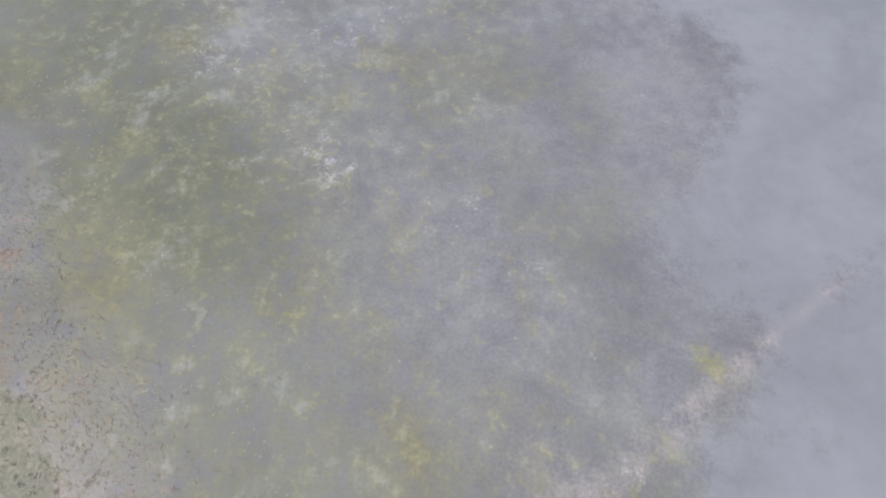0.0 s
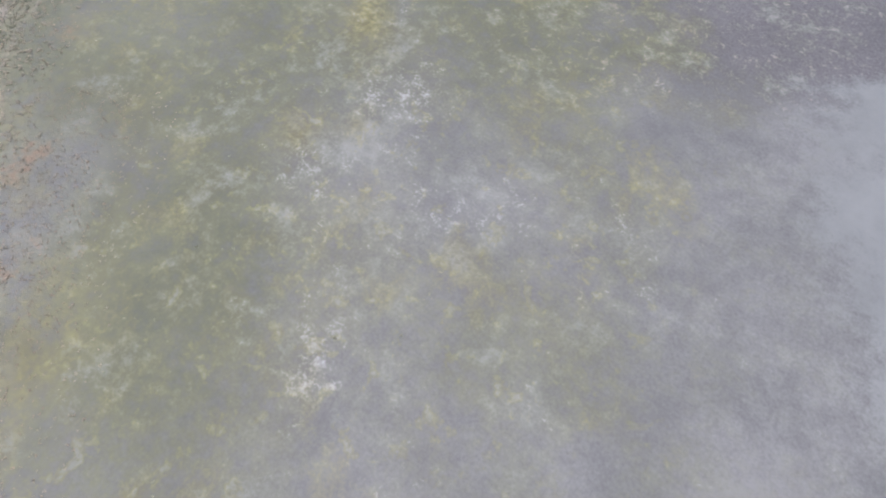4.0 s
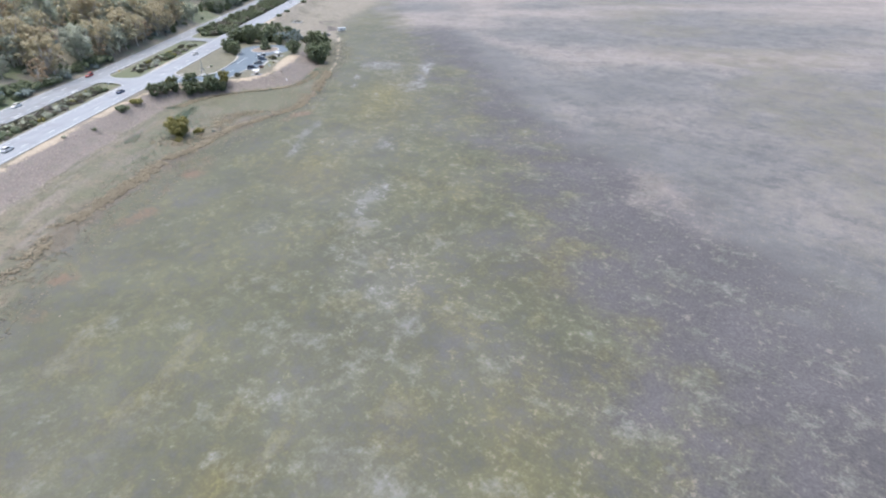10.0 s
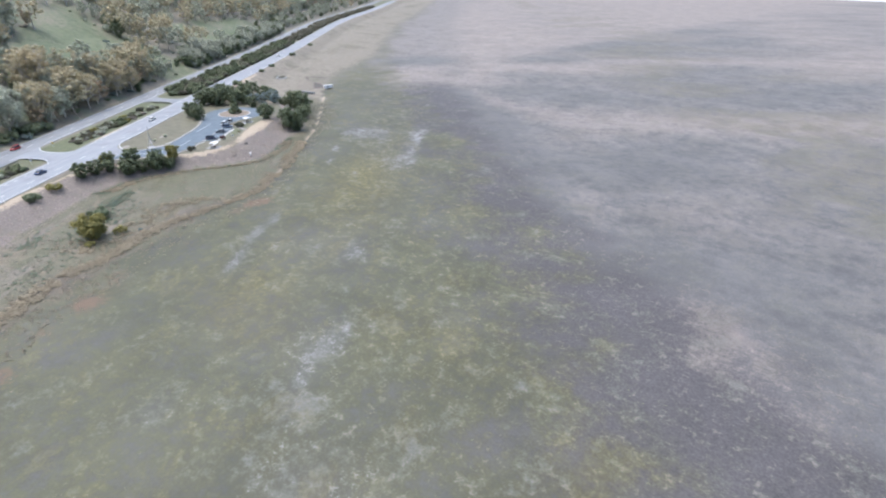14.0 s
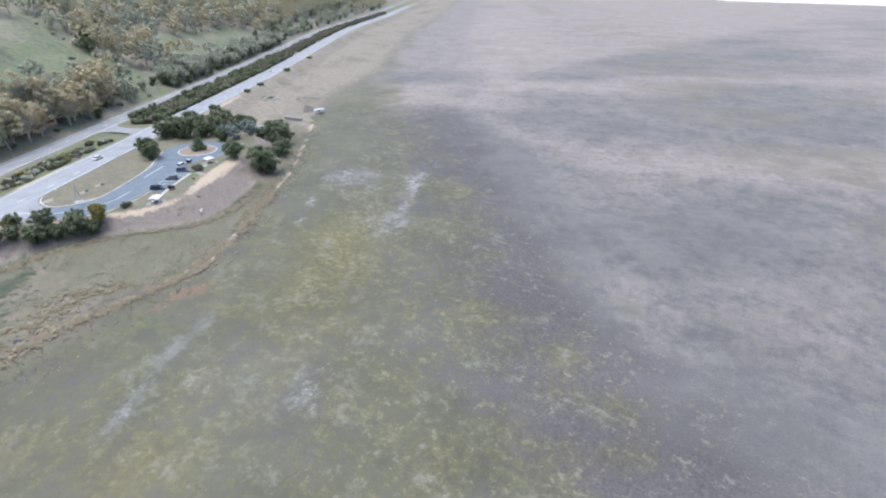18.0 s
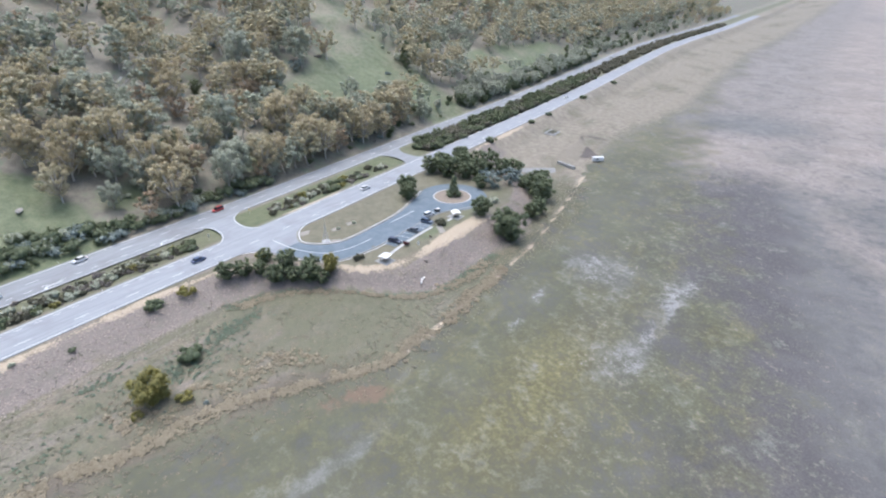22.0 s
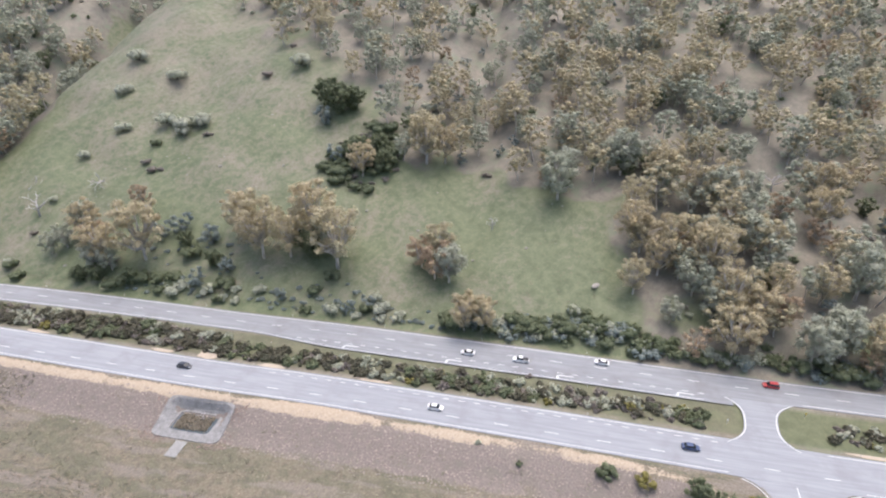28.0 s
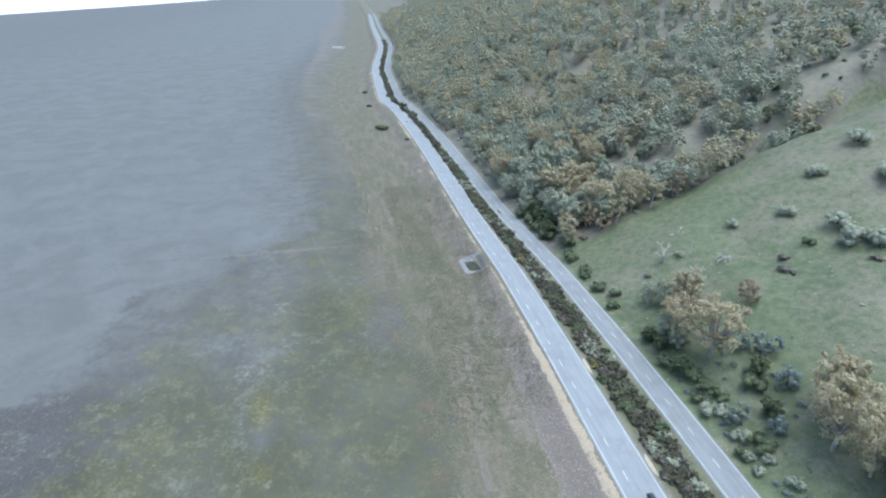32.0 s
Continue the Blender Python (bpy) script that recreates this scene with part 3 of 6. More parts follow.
    for cs, cq, rs, rq, much in ((109, -95, 7, 4, 0.5), (133, -92, 4, 2.6, 0.7), (83, -96, 3, 2.6, 0.6), (103, -97, 7, 5, 0.34), (7, -81, 6, 5, 0.55), (8, -92, 3, 3, 0.6), (-3, -114, 4, 3, 0.75), (-4, -120, 3, 3, 0.6), (31, -79, 4, 3, 0.5),
                                 (46, -62, 5, 4, 0.55), (81, -88, 4, 4, 0.5), (303, -92, 42, 12, 0.6), (233, -81, 16, 10, 0.36), (223, -119, 9, 6, 0.34), (190, -143, 9, 6, 0.4), (135, -130, 18, 9, 0.3)):
        gold = gold + much * blob(s, q, cs, cq, rs, rq)
    layers["gold"] = np.clip(gold, 0, 1)
    litter = 0.4 * smooth((deep - core - 12) / 40) * smooth((s - 150) / 50) * (0.8 + 0.5 * r3) + 0.35 * smooth((deep - 260) / 250) * smooth((s - 60) / 80)
    for cs, cq, rs, rq, much in ((216, -167, 5, 4, 0.7), (232, -170, 8, 5, 0.5), (205, -178, 10, 6, 0.45), (224, -176, 10, 5, 0.5), (286, -160, 22, 8, 0.35), (220, -170, 16, 12, 0.3), (130, -172, 10, 8, 0.4), (147, -189, 14, 10, 0.5), (480, -100, 34, 45, 1.0), (530, -160, 20, 60, 0.5),
                                 (28, -50, 24, 10, 0.8), (5, -52, 14, 9, 0.6), (-2, -90, 6, 5, 0.5), (112, -139, 6, 5, 0.4)):
        litter = litter + much * blob(s, q, cs, cq, rs, rq)
    litter = litter + 0.6 * smooth((s - 440) / 60) * smooth((70 + 0.9 * np.maximum(s - 450, 0) - deep) / 40)
    # two bands of washed-up litter that run out across the bed
    for line, much in ((glide([(120, 452), (141, 422), (169, 393), (212, 380), (400, 372)]), 0.42), (glide([(120, 500), (153, 541), (192, 538), (250, 566), (400, 556)]), 0.5)):
        litter = litter + much * np.exp(-((s - line(deep) + 6 * r2) / (12 + 0.05 * deep)) ** 2) * smooth((deep - 124) / 16)
    litter = litter - 0.55 * blob(s, q, 556, -98, 26, 36)
    litter = litter * (1 - 0.45 * layers["dark"]) - 0.4 * blob(s, q, 400, -118, 60, 10)
    litter = litter + 0.5 * smooth((-20 - s) / 160) * smooth((74 + 0.06 * np.abs(s) - deep) / 20)
    # the old track across the bed, with litter along it
    track = np.exp(-((s + 6 + 0.03 * (q + 96)) / 1.5) ** 2)
    litter = litter + 0.75 * track * smooth((q + 142) / 8) * smooth((-56 - q) / 8)
    layers["litter"] = np.clip(litter, 0, 1)
    salt = np.zeros_like(s)
    for cs, cq, rs, rq, much in ((360, -81, 9, 6, 1.0), (361, -90, 8, 5, 0.7), (347, -105, 17, 3.2, 0.75), (326, -104, 9, 3, 0.6), (366, -108, 9, 3, 0.5), (323, -100, 8, 5, 0.4), (275, -73, 6, 1.5, 1.2), (263, -71.5, 5, 1.5, 1.15), (249, -72, 6, 1.6, 1.1),
                                 (255, -99, 7, 4, 0.5), (258, -80, 9, 5, 0.35), (221, -102, 5, 2.0, 0.8), (206, -98.6, 6, 1.3, 1.0), (338, -76, 5, 1.5, 0.8), (323, -77, 6, 1.6, 0.7), (200, -78, 5, 4, 0.5), (178, -108, 26, 10, 0.42), (217, -99, 9, 4, 0.35), (134, -113, 5, 4, 0.5), (111, -101, 6, 1.2, 1.1)):
        salt = salt + much * blob(s, q, cs, cq, rs, rq)
    for cs, cq, rs, rq, much in ((89, -101, 9, 8, 0.36), (79, -96, 7, 4, 0.42), (69, -115, 8, 6, 0.45), (66, -109, 5, 4, 0.5), (43, -118, 4, 4, 0.75), (47, -95, 4, 3, 0.75), (40, -97, 3, 3, 0.6), (30, -109, 3, 3, 0.6), (30, -63, 4, 3, 0.75), (76, -88, 6, 4, 0.5),
                                 (18, -106, 6, 5, 0.4), (75, -59, 10, 6, 0.6), (62, -50, 9, 8, 0.5), (70, -40, 12, 5, 0.45), (62, -134, 12, 8, 0.3), (-21, -87, 7, 3, 0.4), (335, -92, 8, 5, 0.3)):
        salt = salt + much * blob(s, q, cs, cq, rs, rq)
    salt = salt + 0.42 * np.exp(-((q + 98 - 0.12 * (s - 130)) / 0.9) ** 2) * smooth((s - 104) / 6) * smooth((156 - s) / 8)
    salt = salt + 0.3 * track * smooth((q + 140) / 8) * smooth((-60 - q) / 8)
    salt = salt * (0.55 + 0.45 * smooth((s - 120) / 90))
    layers["salt"] = np.clip(salt + 0.14 * smooth((deep - 80) / 10) * smooth((112 - deep) / 10) + 0.18 * blob(s, q, 74, -112, 26, 30), 0, 0.66)
    # damp smooth silt: a pool-like sheet south of the band, and all the southern bed
    pool = glide([(-600, 104), (-120, 76), (-36, 70), (-12, 96), (-6, 104), (-5, 114), (12, 115), (17, 126), (33, 148), (60, 148), (80, 153), (98, 158), (104, 200), (130, 330)])(s) + 2.5 * r2
    damp = smooth((deep - pool + 10 * smooth((-12 - s) / 40)) / (19 + 50 * smooth((-12 - s) / 40))) * smooth((99 + 0.12 * np.maximum(deep - 165, 0) + 3 * r2 - s) / 7)
    layers["wet"] = np.clip(damp * (1 - 0.4 * track) * (1 - 0.45 * smooth((deep - 300) / 500)), 0, 1)
    layers["rust"] = 0.95 * np.exp(-((q - reeds(s) + 7) / 5.0) ** 2) * smooth((s - 20) / 30) * smooth((300 - s) / 20) * (0.42 + 0.6 * r2) + 0.6 * blob(s, q, 42, -47, 9, 5) + 0.5 * blob(s, q, 121, -49, 6, 3) + 0.5 * blob(s, q, 139, -51, 7, 2.5) + 0.5 * blob(s, q, 157, -45, 5, 2)
    layers["worn"] = np.where(d > 0, smooth((d - 60) / 50) + 0.8 * blob(s, d, 285, 40, 14, 20) - 0.9 * blob(s, d, 258, 35, 30, 30), 0)
    for name, v in layers.items():
        at = me.attributes.new(name, "FLOAT", "POINT")
        at.data.foreach_set("value", np.ascontiguousarray(v, dtype=np.float32).ravel())
    me.materials.append(GROUND.m)
    me.polygons.foreach_set("use_smooth", np.ones(len(me.polygons), bool))
    ob = new("ground", me)
    return tagged(ob, "dry lake bed with moss and salt patches, rising to a wooded grassy escarpment", "ground", kind="structure")


cover()


# ---- building helpers ----
def link_mesh(name, verts, faces, material, parent=None, flat=True):
    me = bpy.data.meshes.new(name)
    me.from_pydata([tuple(map(float, v)) for v in verts], [], faces)
    me.materials.append(material)
    if not flat:
        me.polygons.foreach_set("use_smooth", np.ones(len(me.polygons), bool))
    ob = new(name, me)
    ob.parent = parent
    return ob


def part(name, bm, material, parent=None, label="", flat=True):
    """Links a bmesh as one mesh object under its thing."""
    me = bpy.data.meshes.new(name)
    bm.to_mesh(me)
    bm.free()
    me.materials.append(material)
    if not flat:
        me.polygons.foreach_set("use_smooth", np.ones(len(me.polygons), bool))
    ob = new(name, me)
    ob.parent = parent
    if label:
        ob["label"] = label
    return ob


def box(bm, size, at=(0, 0, 0), turn=None, bevel=0.0, taper=1.0):
    """A box standing on at, with its edges eased and its top drawn in by taper."""
    made = bmesh.ops.create_cube(bm, size=1)["verts"]
    for v in made:
        k = taper if v.co.z > 0 else 1
        v.co = Vector((v.co.x * size[0] * k, v.co.y * size[1] * k, (v.co.z + 0.5) * size[2]))
    if bevel:
        edges = list({e for v in made for e in v.link_edges})
        made = [v for v in bmesh.ops.bevel(bm, geom=edges, offset=bevel, segments=2, profile=0.7, affect="EDGES")["verts"]] + [v for v in made if v.is_valid]
        made = list({v for v in made if v.is_valid})
    m = Matrix.Translation(at) @ (turn.to_4x4() if turn else Matrix())
    bmesh.ops.transform(bm, matrix=m, verts=made)
    return made


def tube(bm, points, radii, sides=6):
    """A tapered, bent tube through the points."""
    rings = []
    for i, p in enumerate(points):
        p = Vector(p)
        way = (Vector(points[min(i + 1, len(points) - 1)]) - Vector(points[max(i - 1, 0)])).normalized()
        a = way.orthogonal().normalized()
        b = way.cross(a)
        rings.append([bm.verts.new(p + radii[i] * (math.cos(2 * math.pi * k / sides) * a + math.sin(2 * math.pi * k / sides) * b)) for k in range(sides)])
    for r0, r1 in zip(rings, rings[1:]):
        # match the rings so that the tube does not twist
        off = min(range(sides), key=lambda o: sum((r0[k].co - r1[(k + o) % sides].co).length for k in range(sides)))
        for k in range(sides):
            bm.faces.new((r0[k], r0[(k + 1) % sides], r1[(k + 1 + off) % sides], r1[(k + off) % sides]))
    bm.faces.new(rings[0][::-1])
    bm.faces.new(rings[-1])


def flakes(centres, spread, size, count, rng, droop=0.0):
    """Leaf clumps: count bent flakes round each centre; arrays of corners (n, 4, 3)."""
    c = np.repeat(np.asarray(centres, float), count, 0)
    sp = np.repeat(np.asarray(spread, float), count, 0)
    way = rng.normal(size=c.shape)
    way /= np.linalg.norm(way, axis=1)[:, None] + 1e-9
    r = rng.uniform(0.5, 1.08, (len(c), 1))
    pos = c + way * r * sp
    pos[:, 2] -= droop * rng.uniform(0, 1, len(c))
    normal = way * 0.9 + rng.normal(size=c.shape) * 0.42 + np.array([0, 0, 0.6])
    normal /= np.linalg.norm(normal, axis=1)[:, None]
    a = np.cross(normal, rng.normal(size=c.shape))
    a /= np.linalg.norm(a, axis=1)[:, None] + 1e-9
    b = np.cross(normal, a)
    w = size * rng.uniform(0.55, 1.25, (len(c), 1))
    h = w * rng.uniform(0.5, 1.0, (len(c), 1))
    bend = normal * w * 0.25
    return np.stack([pos - a * w - bend, pos - b * h + bend * 0.4, pos + a * w - bend, pos + b * h + bend * 0.4], 1)


def flake_mesh(name, quads, material):
    me = bpy.data.meshes.new(name)
    n = len(quads)
    me.vertices.add(n * 4)
    me.vertices.foreach_set("co", np.ascontiguousarray(quads, dtype=np.float32).ravel())
    me.loops.add(n * 4)
    me.loops.foreach_set("vertex_index", np.arange(n * 4, dtype=np.int32))
    me.polygons.add(n)
    me.polygons.foreach_set("loop_start", np.arange(0, n * 4, 4, dtype=np.int32))
    me.update(calc_edges=True)
    me.validate()
    me.materials.append(material)
    return me


def ball(level):
    bm = bmesh.new()
    bmesh.ops.create_icosphere(bm, subdivisions=level, radius=1)
    v = np.array([tuple(p.co) for p in bm.verts])
    f = np.array([[p.index for p in q.verts] for q in bm.faces])
    bm.free()
    return v, f


BALL = ball(1)


def lumps(centres, spread, rng, shape, rough=0.2, core=0.52):
    """Uneven leafy lumps, one round each centre: arrays of corners (n, m, 3)."""
    v, f = shape
    n = len(centres)
    push = 1 + rng.uniform(-rough, rough, (n, len(v), 1)) + 0.18 * np.sin(v[None] @ rng.normal(0, 2.6, (n, 3, 1)) + rng.uniform(0, 6, (n, 1, 1)))
    return np.asarray(centres, float)[:, None] + v[None] * push * np.asarray(spread, float)[:, None] * core


def crown_mesh(name, lump, shape, quads, material):
    """One mesh of lumps and flakes."""
    me = bpy.data.meshes.new(name)
    n, k = lump.shape[:2]
    tri = (shape[1][None] + (np.arange(n) * k)[:, None, None]).reshape(-1)
    co = np.concatenate([lump.reshape(-1, 3), quads.reshape(-1, 3)])
    idx = np.concatenate([tri, n * k + np.arange(len(quads) * 4)])
    starts = np.concatenate([np.arange(0, len(tri), 3), len(tri) + np.arange(0, len(quads) * 4, 4)])
    me.vertices.add(len(co))
    me.vertices.foreach_set("co", np.ascontiguousarray(co, dtype=np.float32).ravel())
    me.loops.add(len(idx))
    me.loops.foreach_set("vertex_index", idx.astype(np.int32))
    me.polygons.add(len(starts))
    me.polygons.foreach_set("loop_start", starts.astype(np.int32))
    me.update(calc_edges=True)
    me.polygons.foreach_set("use_smooth", np.ones(len(starts), bool))
    me.materials.append(material)
    return me


OCTA = np.array([(1, 0, 0), (-1, 0, 0), (0, 1, 0), (0, -1, 0), (0, 0, 1), (0, 0, -1)], float), np.array([(0, 2, 4), (2, 1, 4), (1, 3, 4), (3, 0, 4), (2, 0, 5), (1, 2, 5), (3, 1, 5), (0, 3, 5)])
PUFFS = {}


# ---- highway ----
def strip(name, s0, s1, qa, qb, up, material, parent=None, step=6.0, thick=0.0):
    """A ribbon along the highway between the offsets qa(s) and qb(s), with a skirt where it is thick."""
    ss = np.linspace(s0, s1, max(2, int(abs(s1 - s0) / step) + 1))
    fa = qa if callable(qa) else (lambda v: np.full_like(v, qa))
    fb = qb if callable(qb) else (lambda v: np.full_like(v, qb))
    verts, faces = [], []
    for f, dz in ((fa, -thick), (fa, 0), (fb, 0), (fb, -thick)) if thick else ((fa, 0), (fb, 0)):
        x, y = to_xy(ss, f(ss))
        verts += list(zip(x, y, np.full_like(x, ROAD_Z + up + dz)))
    n = len(ss)
    for k in range(len(verts) // n - 1):
        faces += [(k * n + i, k * n + i + 1, (k + 1) * n + i + 1, (k + 1) * n + i) for i in range(n - 1)]
    return link_mesh(name, verts, faces, material, parent)


ZR = 0.10
far_in = lambda v: LANE + median(v)
far_out = lambda v: 2 * LANE + median(v)
road_near = tagged(strip("road", -2000, 1300, -0.8, LANE + 1.1, ZR, SEAL, None, 6, 0.3), "pale sealed dual-carriageway lanes beside the lake", "road", kind="structure")
road_far = tagged(strip("road", -2000, 1300, far_in, far_out, ZR, OLD_SEAL, None, 6, 0.3), "grey sealed dual-carriageway lanes below the hillside", "road", kind="structure")
turn_edge = lambda v: far_in(v) - 2.9 * smooth((v - 168) / 34) - 0.02
tagged(strip("turn_lane", 168, 306, turn_edge, lambda v: far_in(v) + 0.1, ZR + 0.006, OLD_SEAL, None, 3), "grey sealed turning lane beside the median", "road", kind="structure")
for road, base, sides, split in ((road_near, lambda v: 0 * v, (-0.1, LANE + 0.5), 2.7), (road_far, far_in, (0.75, LANE - 0.6), LANE / 2)):
    for off in sides:
        for s0, s1 in ((-1000, 168), (168, 299), (323, 1100)) if off == 0.75 else ((-1000, 299), (323, 1100)) if off > LANE else ((-1000, 300), (327, 1100)) if off < 0 else ((-1000, 1100),):
            if off == 0.75 and s0 == 168:
                strip("edge_line", s0, s1, lambda v: turn_edge(v) + 0.5, lambda v: turn_edge(v) + 0.64, ZR + 0.02, PAINT, road)
            else:
                strip("edge_line", s0, s1, lambda v, o=off, f=base: f(v) + o - 0.08, lambda v, o=off, f=base: f(v) + o + 0.08, ZR + 0.012, PAINT, road)
    for s in np.arange(-160, 560, 12.0):
        strip("lane_dash", s, s + 3.2, lambda v, f=base, o=split: f(v) + o - 0.09, lambda v, f=base, o=split: f(v) + o + 0.09, ZR + 0.012, PAINT, road)
for s in np.arange(186, 300, 4.0):
    strip("turn_dash", s, s + 1.6, lambda v: far_in(v) - 0.1, lambda v: far_in(v) + 0.08, ZR + 0.02, PAINT, road_far)
    strip("turn_dash", s, s + 1.6, LANE - 0.75, LANE - 0.58, ZR + 0.012, PAINT, road_near)


def arrow(s0, q0):
    """A painted turn arrow: shaft, bend and head."""
    pts = [(0, 0), (3.4, 0), (4.0, -0.35), (4.0, -0.75), (3.6, -0.75), (4.2, -1.35), (4.8, -0.75), (4.4, -0.75), (4.4, -0.1), (3.6, 0.3), (0, 0.3)]
    bm = bmesh.new()
    bm.faces.new([bm.verts.new((*map(float, to_xy(s0 - a, q0 + b)), ROAD_Z + ZR + 0.022)) for a, b in pts])
    bmesh.ops.triangulate(bm, faces=bm.faces[:])
    bmesh.ops.recalc_face_normals(bm, faces=bm.faces[:])
    return part("turn_arrow", bm, PAINT, road_far)


for s in (205.5, 236.0, 266.5, 297.0):
    arrow(s, float(far_in(s)) - 1.1)

# crossings through the median: widening paved throats with white edge lines
CROSS, CROSS_FAR = 311.0, 398.0


def throat(s0, half, flare, material, label, lines):
    q = np.linspace(0, 1, 25)
    m = float(median(s0))
    w = half + flare * (2 * np.abs(q - 0.5)) ** 3
    verts, faces = [], []
    for side in (-1, 1):
        for qi, wi in zip(q, w):
            x, y = to_xy(s0 + side * wi + 3 * (qi - 0.5), LANE - 0.6 + qi * (m + 1.2))
            verts.append((x, y, ROAD_Z + ZR - 0.006))
    n = len(q)
    faces = [(i, i + 1, n + i + 1, n + i) for i in range(n - 1)]
    ob = tagged(link_mesh("median_crossing", verts, faces, material), label, "road", kind="structure")
    if lines:
        for side in (-1, 1):
            v2 = []
            for inset in (0.25, 0.5):
                for qi, wi in zip(q[1:-1], w[1:-1]):
                    x, y = to_xy(s0 + side * (wi - inset) + 3 * (qi - 0.5), LANE - 0.6 + qi * (m + 1.2))
                    v2.append((x, y, ROAD_Z + ZR + 0.014))
            k = n - 2
            link_mesh("edge_line", v2, [(i, i + 1, k + i + 1, k + i) for i in range(k - 1)], PAINT, ob)
    return ob


throat(CROSS, 3.9, 5.5, SEAL, "pale sealed crossing through the planted median", True)
throat(CROSS_FAR, 3.5, 4.5, OLD_SEAL, "dark tyre-marked crossing through the median", False)

# ---- trees: a few built for each kind, then copied ----
def tree_kind(name, label, height_m, crown_r, puffs, material, bark_material, seed, low=0.35, flake=0.42, per=46, limbs=5, lean=0.08, cone=False, flat=0.8, core=0.62, puff=(0.2, 0.34)):
    """A tree: trunk with limbs, and a crown of leaf clumps. Built at the origin, below the ground sheet until copied."""
    rng = np.random.RandomState(seed)
    root = new(name)
    centres, spreads = [], []
    for k in range(puffs):
        f = (k + 0.5) / puffs
        if cone:
            z = height_m * (low + (1 - low) * f)
            r = crown_r * (1 - f) * rng.uniform(0.3, 0.9)
            sp = crown_r * (0.30 + 0.5 * (1 - f))
        else:
            z = height_m * (low + (0.92 - low) * f**0.8 + rng.uniform(-0.04, 0.04))
            bulge = math.sqrt(max(0.05, 1 - ((z / height_m - 0.6) / 0.46) ** 2))
            r = crown_r * bulge * rng.uniform(0.3, 0.95)
            sp = crown_r * rng.uniform(*puff)
        a = 2.4 * k + rng.uniform(-0.5, 0.5)
        centres.append((r * math.cos(a) + lean * z, r * math.sin(a), z))
        spreads.append((sp, sp, sp * flat))
    PUFFS[root.name] = np.array(centres), np.array(spreads), material
    quads = flakes(centres, np.array(spreads), flake * 0.8, per, rng, 0.3)
    crown = new("crown", crown_mesh("crown", lumps(centres, spreads, rng, BALL, 0.3, core), BALL, quads, material))
    crown.parent = root
    bm = bmesh.new()
    top = height_m * (0.8 if cone else 0.62)
    r0 = max(0.07, height_m * 0.022)
    tube(bm, [(0, 0, -0.5), (0.1 * lean, 0, height_m * 0.15), (lean * top * 0.5, rng.uniform(-0.2, 0.2), top * 0.55), (lean * top, 0, top)], [r0 * 1.25, r0, r0 * 0.75, r0 * 0.3], 7)
    order = rng.permutation(puffs)[:limbs]
    for k in order:
        c = Vector(centres[k])
        start = Vector((lean * c.z * 0.4, 0, height_m * rng.uniform(0.16, 0.34)))
        midp = start.lerp(c, 0.55) + Vector((0, 0, -0.04 * height_m + rng.uniform(-0.3, 0.3)))
        reach = c + (c - start).normalized() * spreads[k][0] * 0.6
        tube(bm, [start, midp, c, reach], [r0 * 0.8, r0 * 0.62, r0 * 0.42, r0 * 0.16], 5)
    part("trunk", bm, bark_material, root, flat=False)
    return tagged(root, label, "tree")


def shrub_kind(name, label, height_m, r, puffs, material, seed, flake=0.2, per=60):
    rng = np.random.RandomState(seed)
    root = new(name)
    a = rng.uniform(0, 2 * math.pi, puffs)
    rr = r * np.sqrt(rng.uniform(0, 1, puffs)) * 0.75
    z = height_m * (0.35 + 0.35 * rng.uniform(0, 1, puffs) * (1 - 0.5 * rr / r))
    sp = r * rng.uniform(0.3, 0.5, puffs)
    centres, spreads = np.stack([rr * np.cos(a), rr * np.sin(a), z], 1), np.stack([sp, sp, np.minimum(sp, height_m * 0.45)], 1)
    PUFFS[root.name] = centres, spreads, material
    quads = flakes(centres, spreads, flake * 0.8, per, rng)
    quads[:, :, 2] = np.maximum(quads[:, :, 2], 0.02)
    crown = new("crown", crown_mesh("crown", lumps(centres, spreads, rng, BALL, 0.25, 0.66), BALL, quads, material))
    crown.parent = root
    bm = bmesh.new()
    for k in range(4):
        t = rng.uniform(0, 2 * math.pi)
        tube(bm, [(0, 0, -0.2), (0.25 * r * math.cos(t), 0.25 * r * math.sin(t), height_m * 0.3), (0.55 * r * math.cos(t), 0.55 * r * math.sin(t), height_m * 0.6)], [0.06, 0.045, 0.02], 5)
    part("stem", bm, DARK_BARK, root, flat=False)
    return tagged(root, label, "shrub")


